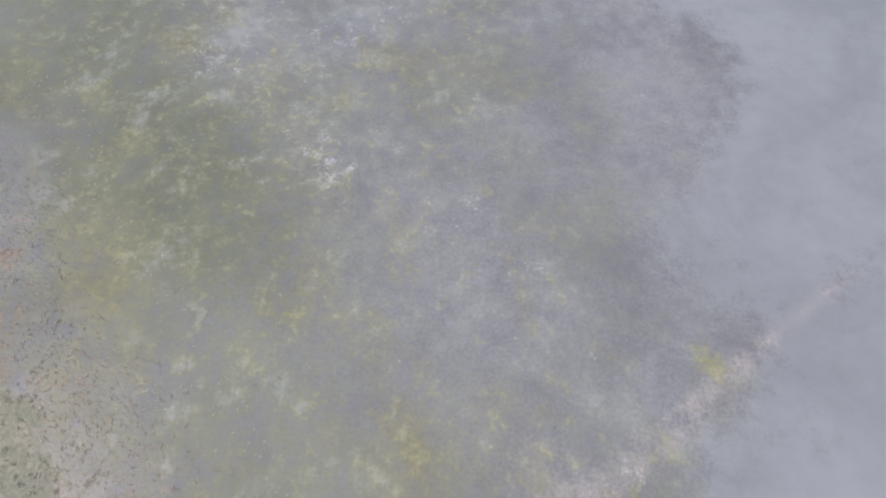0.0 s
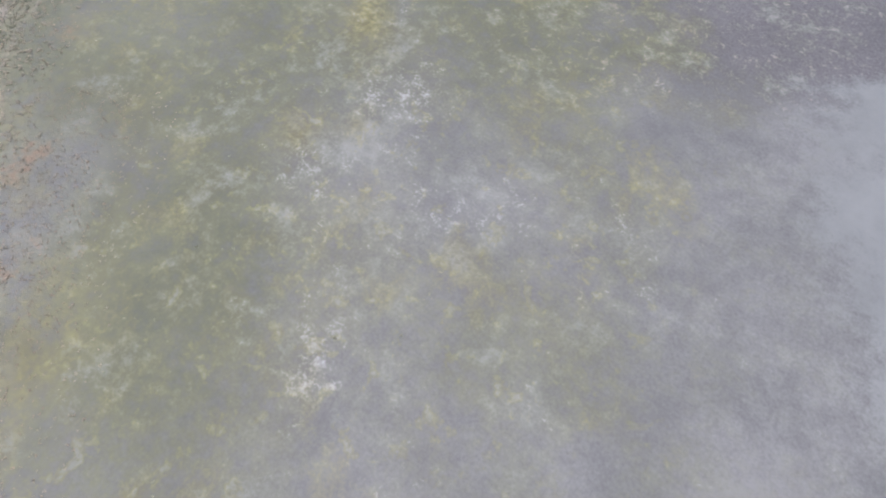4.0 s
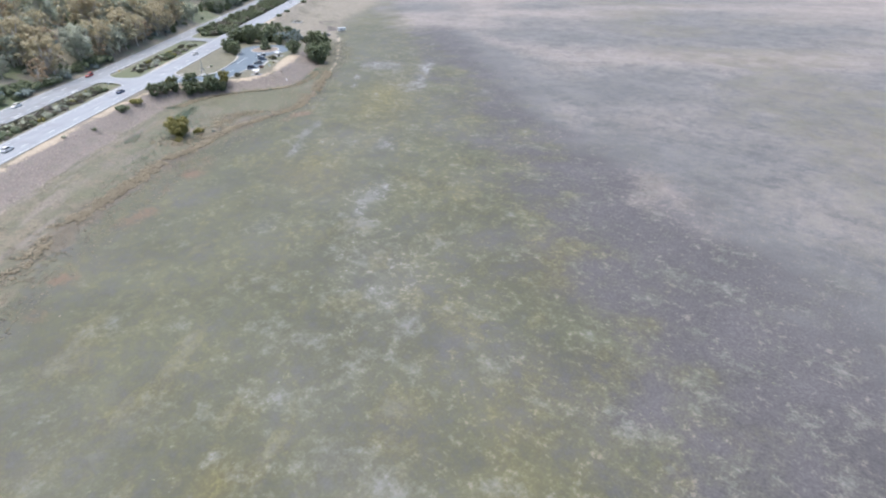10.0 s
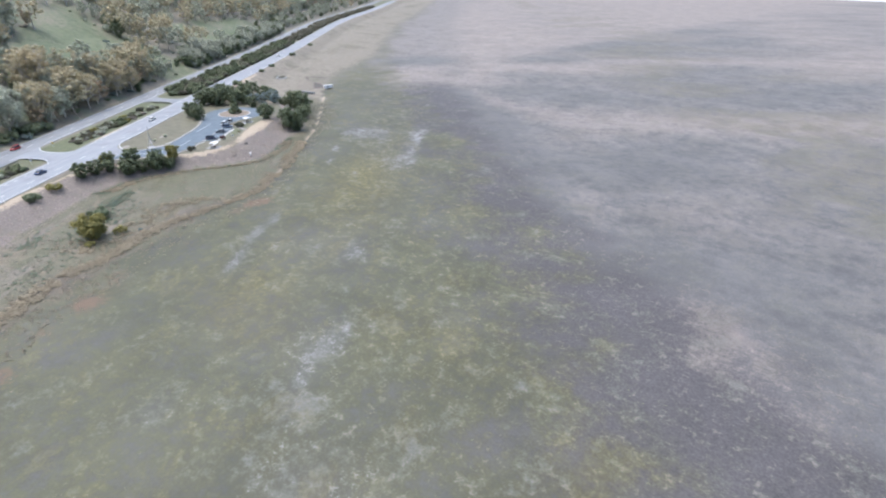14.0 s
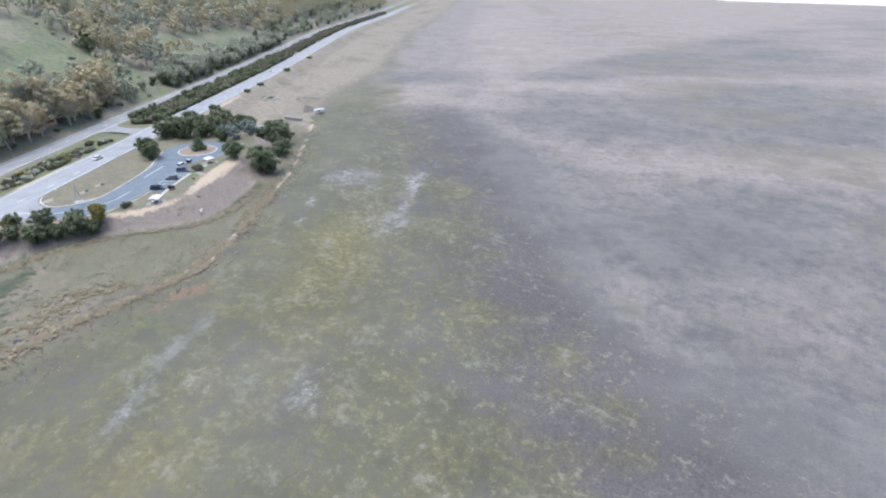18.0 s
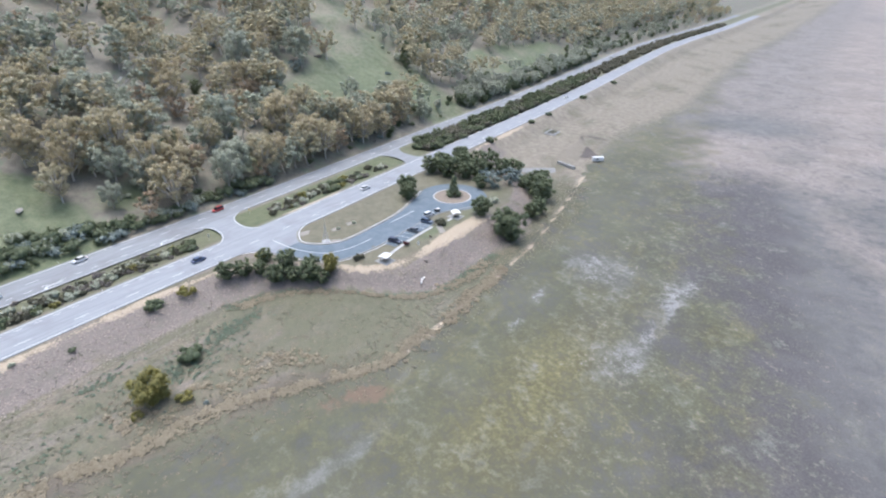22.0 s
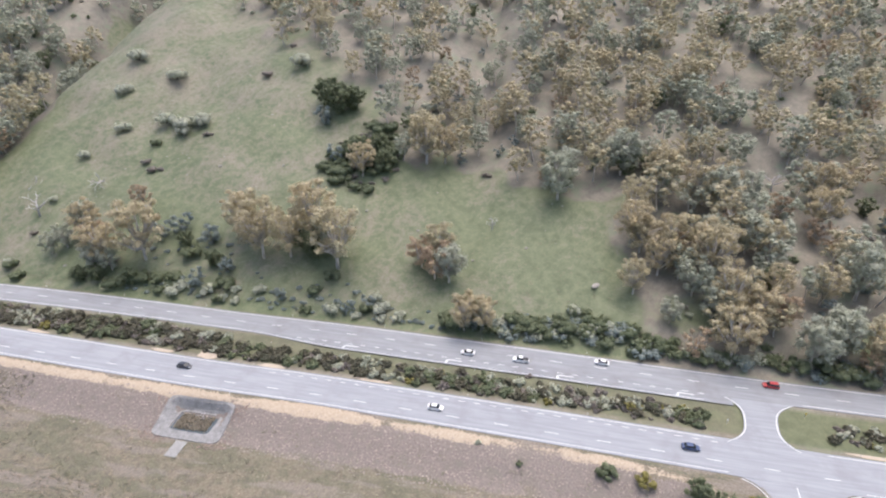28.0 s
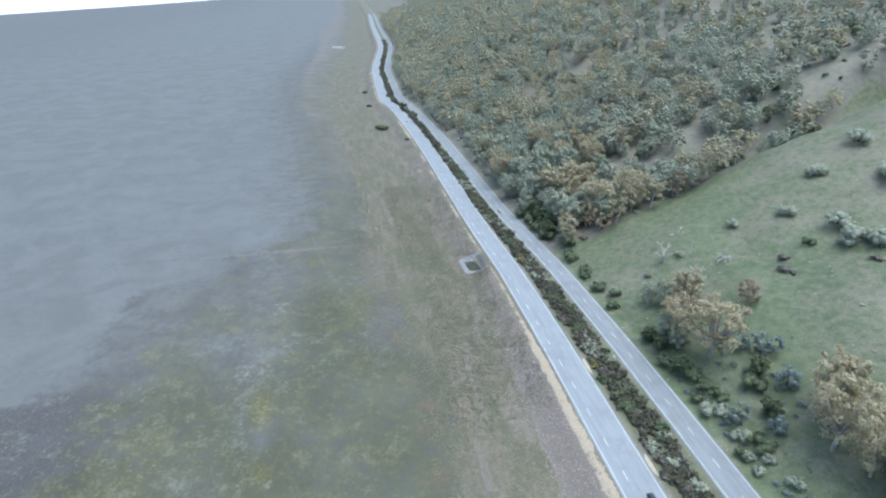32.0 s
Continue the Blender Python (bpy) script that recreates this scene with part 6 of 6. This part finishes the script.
# a tall lattice mast on the grass island
root = new("lattice_mast")
for k in range(3):
    a = 2 * math.pi * k / 3
    bm = bmesh.new()
    tube(bm, [(1.1 * math.cos(a), 1.1 * math.sin(a), -0.2), (0.12 * math.cos(a), 0.12 * math.sin(a), 5.5)], [0.08, 0.06], 6)
    part("leg", bm, STEEL, root)
    for z in (1.2, 2.4, 3.6):
        f0, f1 = 1.1 - 0.98 * z / 5.5, 1.1 - 0.98 * (z + 0.6) / 5.5
        b = a + 2 * math.pi / 3
        bm = bmesh.new()
        tube(bm, [(f0 * math.cos(a), f0 * math.sin(a), z), (f1 * math.cos(b), f1 * math.sin(b), z + 0.6)], [0.04, 0.04], 5)
        part("brace", bm, STEEL, root)
bm = bmesh.new()
box(bm, (2.6, 2.6, 0.18), (0, 0, -0.1), bevel=0.03)
part("footing", bm, PALE_CONCRETE, root)
bm = bmesh.new()
tube(bm, [(0, 0, 5.4), (0, 0, 8.5)], [0.06, 0.04], 6)
part("pole", bm, STEEL, root)
root.location = place(322, -14.2, 0.1)
tagged(root, "pale lattice mast standing on the grass island", "mast")

# guide posts along both roads
def guide_post(s, q):
    root = new("guide_post")
    bm = bmesh.new()
    box(bm, (0.1, 0.05, 1.0), bevel=0.01)
    part("post", bm, WHITE, root)
    bm = bmesh.new()
    box(bm, (0.06, 0.02, 0.14), (0, -0.032, 0.78))
    part("reflector", bm, RED_LIGHT, root)
    root.matrix_basis = Matrix.Translation(place(s, q)) @ Matrix.Rotation(HEADING + math.pi / 2, 4, "Z")
    return tagged(root, "white plastic guide post at the road edge", "guide post", "guide posts")


first = guide_post(-90, -1.5)
for s in np.arange(-60, 560, 30.0):
    for q in (-1.5, LANE + 1.6, LANE + float(median(s)) - (3.6 if 165 < s < 310 else 1.0), 2 * LANE + float(median(s)) + 1.0):
        if q < 0 and 285 < s < 320 or abs(s - CROSS) < 12:
            continue
        copy_thing(first, Matrix.Translation(place(s, q)) @ Matrix.Rotation(HEADING + math.pi / 2, 4, "Z"))


# ---- settling basins below the embankment ----
def basin(s0, q0, ls, lq, label, spout=True):
    """A lined pool: sloping apron laid on the ground round a sunken, reedy pool."""
    root = new("settling_basin")

    def at(f, k, up):
        a = 2 * math.pi * k / 40
        c, sn = math.cos(a), math.sin(a)
        ss, qq = s0 + math.copysign(abs(c) ** 0.25, c) * ls * f, q0 + math.copysign(abs(sn) ** 0.25, sn) * lq * f
        x, y = to_xy(ss, qq)
        return Vector((float(x), float(y), float(height(ss, qq)) + up))

    bm = bmesh.new()
    loops = []
    for f, up in ((1.72, -0.2), (1.7, 0.2), (1.55, 0.22), (1.4, 0.24), (1.3, 0.26), (1.15, 0.3), (1.04, 0.34), (1.0, 0.32), (0.99, -0.3)):
        loops.append([bm.verts.new(at(f, k, up)) for k in range(40)])
    for l0, l1 in zip(loops, loops[1:]):
        for i in range(40):
            j = (i + 1) % 40
            bm.faces.new((l0[i], l0[j], l1[j], l1[i]))
    bmesh.ops.recalc_face_normals(bm, faces=bm.faces[:])
    part("apron", bm, PALE_GRAVEL, root)
    bm = bmesh.new()
    bm.faces.new([bm.verts.new(at(0.985, k, 0.06)) for k in range(40)])
    bmesh.ops.recalc_face_normals(bm, faces=bm.faces[:])
    part("water", bm, WATER, root, "dark still water")
    rr = np.random.RandomState(int(s0))
    n = 620
    px, pq = rr.uniform(-0.8, 0.8, n) * ls, rr.uniform(-0.74, 0.74, n) * lq
    x, y = to_xy(s0 + px, q0 + pq)
    z = height(s0 + px, q0 + pq) + 0.3
    ob = new("reeds", flake_mesh("reeds", flakes(np.stack([x, y, z], 1), np.full((n, 3), 0.4), 0.3, 4, rr), TUSSOCK if spout else HERB))
    ob.parent = root
    if spout:
        bm = bmesh.new()
        rows = []
        for qq in np.linspace(q0 - 1.85 * lq, q0 - 3.4 * lq, 6):
            rows.append([bm.verts.new((*map(float, to_xy(s0 + 0.4 + o, qq)), float(height(s0 + 0.4 + o, qq)) + 0.26 * abs(u))) for o, u in ((-1.5, -1), (-1.45, 1), (1.45, 1), (1.5, -1))])
        for r0_, r1_ in zip(rows, rows[1:]):
            for i in range(3):
                bm.faces.new((r0_[i], r0_[i + 1], r1_[i + 1], r1_[i]))
        bmesh.ops.recalc_face_normals(bm, faces=bm.faces[:])
        part("spillway", bm, CONCRETE, root)
    return tagged(root, label, "basin")


for s0, q0, ls, lq in BASINS[:2]:
    turn = np.random.RandomState(int(s0)).uniform(0, 2 * np.pi, 700)
    far = np.random.RandomState(int(s0) + 1).uniform(1.72, 2.35, 700)
    side = lambda v: np.sign(v) * np.abs(v) ** 0.4
    keep = np.sin(turn) < 0.45
    stones("basin_stones", (s0 + side(np.cos(turn)) * ls * far)[keep], (q0 + side(np.sin(turn)) * lq * far)[keep], 0.26, RED_GRAVEL, "reddish rubble stones round the settling basin")
plant("bare", 1, 176.5, -8.2, 0.42, label="bleached dead branch standing in the settling basin")
basin(174.5, -9.3, 5.4, 3.1, "concrete-lined settling basin with reedy brown water below the road")
basin(26.5, -8.5, 4.6, 3.0, "concrete-lined settling basin with green weeds below the road", False)
basin(481, -14.8, 2.6, 1.7, "small concrete settling basin below the road", False)

# bare sand in the median
for s, q, a, b in ((165, LANE + 3.0, 3.4, 1.6), (151, LANE + 2.1, 3.5, 0.8), (185, LANE + 2.0, 4.0, 0.8), (214, LANE + 1.9, 5, 0.6), (108, LANE + 1.9, 4, 0.7), (340, LANE + 2.1, 13, 0.7)):
    pts = [(s + a * math.cos(t) * (1 + 0.2 * math.sin(3 * t + s)), q + b * math.sin(t) * (1 + 0.2 * math.cos(2 * t + s))) for t in np.linspace(0, 2 * math.pi, 22, endpoint=False)]
    bm = bmesh.new()
    vs = [bm.verts.new(place(s_, q_, 0.07)) for s_, q_ in pts]
    mid_ = bm.verts.new(place(s, q, 0.12))
    for i in range(len(vs)):
        bm.faces.new((vs[i], vs[(i + 1) % len(vs)], mid_))
    bmesh.ops.recalc_face_normals(bm, faces=bm.faces[:])
    tagged(part("sand_patch", bm, SAND), "patch of bare pale sand on the median", "sand", kind="structure")

# gravel turnout, low wall and white tank north of the rest area
grid, ways = [], 28
for f in (0.0, 0.4, 0.75, 0.95, 1.0):
    for k in range(ways):
        t_ = 2 * math.pi * k / ways
        u = math.copysign(abs(math.cos(t_)) ** 0.6, math.cos(t_)) * (8.0 + 0.8 * math.sin(3 * t_)) * f
        v = math.copysign(abs(math.sin(t_)) ** 0.6, math.sin(t_)) * (3.6 + 0.7 * math.cos(2 * t_ + 1)) * f
        grid.append(place(426 + 0.74 * u + 0.67 * v, -33.5 - 0.67 * u + 0.74 * v, 0.1 if f < 1 else -0.02))
tagged(link_mesh("gravel_turnout", grid, [(i * ways + k, i * ways + (k + 1) % ways, (i + 1) * ways + (k + 1) % ways, (i + 1) * ways + k) for i in range(4) for k in range(ways)], PALE_GRAVEL), "pale grey gravel turnout on the shore", "turnout", kind="structure")
bm = bmesh.new()
box(bm, (11, 1.5, 1.5), bevel=0.08)
ob = part("low_wall", bm, CONCRETE)
ob.matrix_basis = Matrix.Translation(place(438.3, -40.8, -0.1)) @ Matrix.Rotation(HEADING + math.pi / 2 - 0.36, 4, "Z")
tagged(ob, "low grey concrete wall beside the gravel turnout", "wall")
root = new("caravan")
bm = bmesh.new()
box(bm, (5.6, 2.3, 2.0), (0, 0, 0.5), bevel=0.25)
part("body", bm, WHITE, root, flat=True)
for y in (-1.16, 1.16):
    bm = bmesh.new()
    box(bm, (1.3, 0.04, 0.6), (-0.8, y, 1.35), bevel=0.01)
    part("window", bm, CAR_GLASS, root)
    bm = bmesh.new()
    bmesh.ops.create_cone(bm, cap_ends=True, segments=18, radius1=0.34, radius2=0.34, depth=0.2, matrix=Matrix.Translation((0.3, y * 0.94, 0.34)) @ Matrix.Rotation(math.pi / 2, 4, "X"))
    part("wheel", bm, TYRE, root)
bm = bmesh.new()
tube(bm, [(2.7, 0, 0.55), (3.9, 0, 0.5)], [0.06, 0.06], 6)
part("drawbar", bm, DARK_METAL, root)
root.matrix_basis = Matrix.Translation(place(453, -49.5)) @ Matrix.Rotation(HEADING - 0.9, 4, "Z")
tagged(root, "white caravan parked on the shore by the turnout", "caravan")
bm = bmesh.new()
box(bm, (26, 8, 3.4), bevel=0.1)
ob = part("shed", bm, WHITE)
ob.matrix_basis = Matrix.Translation(place(-905, -78, -0.1)) @ Matrix.Rotation(0.55, 4, "Z")
tagged(ob, "long low white shed far along the shore", "shed")
bm = bmesh.new()
tube(bm, [(-2.2, 0, 0.25), (-0.5, 0.2, 0.5), (1.2, -0.1, 0.4), (2.4, 0.3, 0.2)], [0.28, 0.3, 0.26, 0.16], 8)
tube(bm, [(-0.5, 0.2, 0.5), (0.1, 1.0, 0.9)], [0.14, 0.06], 6)
ob = part("driftwood_log", bm, BLEACHED)
ob.matrix_basis = Matrix.Translation(place(324, -48.5)) @ Matrix.Rotation(HEADING + 0.4, 4, "Z")
tagged(ob, "bleached log lying on the rubble bank", "log")


# ---- cars ----
def car_paint(name, rgb):
    m = Mat(name, 0.3, 0.1, 0.5)
    m.b.inputs["Coat Weight"].default_value = 0.5
    return m.colour(m.mix(m.math("MULTIPLY", m.noise(3), 0.15), rgb, tuple(c * 0.7 for c in rgb))).m


def car(name, label, rgb, kind="sedan"):
    """A car facing +x, wheels on z = 0."""
    root = new(name)
    paint = car_paint("paint_" + name, rgb)
    long, wide, tall = {"sedan": (4.6, 1.8, 1.45), "wagon": (4.5, 1.85, 1.65), "ute": (5.2, 1.88, 1.75)}[kind]
    h = long / 2
    deck = 0.95 if kind != "ute" else 1.05

    def loft(sections):
        bm = bmesh.new()
        rings_ = []
        for x, z0, z1, w0, w1 in sections:
            zm = z0 + (z1 - z0) * 0.6
            prof = [(-w0 * 0.9, z0), (-w0, z0 + 0.12 * (z1 - z0)), (-w0, zm), (-w1, z1 - 0.03), (-w1 * 0.85, z1), (w1 * 0.85, z1), (w1, z1 - 0.03), (w0, zm), (w0, z0 + 0.12 * (z1 - z0)), (w0 * 0.9, z0)]
            rings_.append([bm.verts.new((x, y, z)) for y, z in prof])
        for a, b in zip(rings_, rings_[1:]):
            for i in range(len(a)):
                j = (i + 1) % len(a)
                bm.faces.new((a[i], a[j], b[j], b[i]))
        bm.faces.new(rings_[0][::-1])
        bm.faces.new(rings_[-1])
        bmesh.ops.recalc_face_normals(bm, faces=bm.faces[:])
        return bm
    w = wide / 2
    part("body", loft([(-h, 0.42, deck - 0.12, w * 0.86, w * 0.8), (-h + 0.25, 0.26, deck - 0.02, w, w * 0.93), (-h * 0.3, 0.22, deck, w, w * 0.95), (h * 0.3, 0.22, deck - 0.02, w, w * 0.94), (h - 0.35, 0.26, deck - 0.17, w * 0.97, w * 0.86), (h, 0.4, deck - 0.34, w * 0.8, w * 0.72)]), paint, root)
    if kind == "sedan":
        cabin = [(-h + 0.55, deck - 0.05, deck + 0.02, w * 0.86, w * 0.8), (-h + 1.15, deck - 0.05, tall - 0.06, w * 0.88, w * 0.68), (-0.1, deck - 0.05, tall, w * 0.9, w * 0.7), (0.35, deck - 0.05, tall - 0.05, w * 0.9, w * 0.7), (1.15, deck - 0.05, deck + 0.02, w * 0.88, w * 0.8)]
    elif kind == "wagon":
        cabin = [(-h + 0.12, deck - 0.05, deck + 0.1, w * 0.86, w * 0.8), (-h + 0.4, deck - 0.05, tall - 0.05, w * 0.88, w * 0.7), (-0.1, deck - 0.05, tall, w * 0.9, w * 0.72), (0.4, deck - 0.05, tall - 0.05, w * 0.9, w * 0.72), (1.2, deck - 0.05, deck + 0.02, w * 0.88, w * 0.8)]
    else:
        cabin = [(-0.75, deck - 0.05, deck + 0.1, w * 0.86, w * 0.8), (-0.6, deck - 0.05, tall - 0.05, w * 0.88, w * 0.72), (0.1, deck - 0.05, tall, w * 0.9, w * 0.72), (0.55, deck - 0.05, tall - 0.06, w * 0.9, w * 0.72), (1.3, deck - 0.05, deck + 0.02, w * 0.88, w * 0.8)]
    part("windows", loft(cabin), CAR_GLASS, root)
    top = [c for c in cabin if c[2] > deck + 0.2]
    bm = bmesh.new()
    x0, x1 = top[0][0] - 0.05, top[-1][0] + 0.08
    box(bm, (x1 - x0, w * 1.4, 0.07), ((x0 + x1) / 2, 0, tall - 0.04), bevel=0.025)
    part("roof", bm, paint, root)
    if kind == "ute":
        bm = bmesh.new()
        box(bm, (1.7, wide * 0.86, 0.05), (-h + 1.0, 0, deck + 0.0))
        part("tray", bm, DARK_METAL, root)
    for sx in (-h + 0.85, h - 0.88):
        for sy in (-1, 1):
            bm = bmesh.new()
            bmesh.ops.create_cone(bm, cap_ends=True, segments=18, radius1=0.33, radius2=0.33, depth=0.22, matrix=Matrix.Translation((sx, sy * (w - 0.08), 0.33)) @ Matrix.Rotation(math.pi / 2, 4, "X"))
            wheel = part("wheel", bm, TYRE, root)
            bm = bmesh.new()
            bmesh.ops.create_cone(bm, cap_ends=True, segments=12, radius1=0.2, radius2=0.17, depth=0.03, matrix=Matrix.Translation((sx, sy * (w + 0.035), 0.33)) @ Matrix.Rotation(-sy * math.pi / 2, 4, "X"))
            part("rim", bm, STEEL, wheel)
    for sy in (-1, 1):
        bm = bmesh.new()
        box(bm, (0.1, 0.34, 0.14), (h - 0.13, sy * w * 0.66, 0.6), bevel=0.02)
        part("headlight", bm, LAMP, root)
        bm = bmesh.new()
        box(bm, (0.08, 0.3, 0.16), (-h + 0.05, sy * w * 0.68, 0.68), bevel=0.02)
        part("tail_light", bm, RED_LIGHT, root)
        bm = bmesh.new()
        box(bm, (0.14, 0.16, 0.11), (0.85, sy * (w + 0.04), deck - 0.02), bevel=0.02)
        part("mirror", bm, paint, root)
    return tagged(root, label, "car")


def park(ob, s, q, turn, z=ROAD_Z + ZR + 0.01):
    ob.matrix_basis = Matrix.Translation((*map(float, to_xy(s, q)), z)) @ Matrix.Rotation(HEADING + turn, 4, "Z")
    return ob


far_lane = lambda s, k: float(far_in(s)) + (2.7 if k == 0 else 6.4)
white_sedan = park(car("white_car", "white sedan driving on the far carriageway", (0.78, 0.78, 0.78)), 274, far_lane(274, 1), math.pi)
for s, q, turn, label in ((233, 4.4, 0, "white sedan driving on the lakeside carriageway"), (360, 4.6, 0, "white sedan driving past the rest area"), (237, far_lane(237, 0), math.pi, "white sedan driving on the far carriageway"), (-28, far_lane(-28, 0), math.pi, "white sedan driving on the far carriageway"), (545, 4.6, 0, "white sedan far along the lakeside carriageway"), (-250, 4.6, 0, "white sedan far along the lakeside carriageway")):
    c_ = copy_thing(white_sedan, Matrix())
    park(c_, s, q, turn)
    c_["label"] = label
park(car("white_ute", "white utility with a dark tray on the far carriageway", (0.76, 0.77, 0.78), "ute"), 252, far_lane(252, 0), math.pi)
park(car("red_car", "red hatchback driving on the far carriageway", (0.45, 0.05, 0.05), "wagon"), 317, far_lane(317, 1), math.pi)
park(car("blue_car", "dark blue sedan driving on the lakeside carriageway", (0.04, 0.07, 0.16)), 293, 5.0, 0)
park(car("black_car", "dark grey sedan driving on the lakeside carriageway", (0.03, 0.035, 0.045)), 162, 5.9, 0)
LOT = P_Z + 0.06
park(car("navy_car", "dark navy car parked in a marked bay", (0.02, 0.025, 0.06), "wagon"), 333.2, -31.2, -math.pi / 2 + 0.18, LOT)
park(car("grey_car", "dark car with pale bonnet parked in a marked bay", (0.11, 0.12, 0.14)), 342.2, -31.2, math.pi / 2 + 0.18, LOT)
park(car("steel_car", "blue-grey car parked in a marked bay", (0.08, 0.11, 0.17), "wagon"), 349.8, -30.9, -math.pi / 2 + 0.18, LOT)
park(car("touring_car", "white station wagon towing a small trailer", (0.8, 0.8, 0.8), "wagon"), 354.5, -28.2, -0.1, LOT)
root = new("trailer")
bm = bmesh.new()
box(bm, (1.9, 1.3, 0.75), (0, 0, 0.45), bevel=0.04)
part("body", bm, DARK_METAL, root)
bm = bmesh.new()
box(bm, (1.2, 1.25, 0.1), (0.3, 0, 1.2), bevel=0.03)
part("cover", bm, WHITE, root)
bm = bmesh.new()
tube(bm, [(-0.9, 0, 0.5), (-1.8, 0, 0.48)], [0.05, 0.05], 6)
part("drawbar", bm, DARK_METAL, root)
for sy in (-1, 1):
    bm = bmesh.new()
    bmesh.ops.create_cone(bm, cap_ends=True, segments=16, radius1=0.3, radius2=0.3, depth=0.18, matrix=Matrix.Translation((0.1, sy * 0.72, 0.3)) @ Matrix.Rotation(math.pi / 2, 4, "X"))
    part("wheel", bm, TYRE, root)
park(root, 358.6, -28.7, -0.12, LOT)
tagged(root, "small dark trailer with a white cover behind the wagon", "trailer")

# ---- added white sheet far out on the lake: sky glare put into its colour ----
bm = bmesh.new()
shore_line = [(-1500, 3600), (-900, 2150), (-523, 1700), (-241, 1700), (600, 1500), (1700, 600), (2350, -1000), (2660, -1820), (3300, -3300), (4700, -3300), (4700, 4600), (-1500, 4600)]
f = bm.faces.new([bm.verts.new((x * UNIT, y * UNIT, 0.12)) for x, y in shore_line])
bmesh.ops.triangulate(bm, faces=[f])
bmesh.ops.recalc_face_normals(bm, faces=bm.faces[:])
tagged(part("salt_flat", bm, GLARE_WHITE), "added white sheet far out on the lake bed, standing in for sky glare", "ground", kind="structure")

# unused stock stays out of the scene
for key, ob in STOCK.items():
    if key not in USED:
        for o in (*ob.children_recursive, ob):
            bpy.data.objects.remove(o)
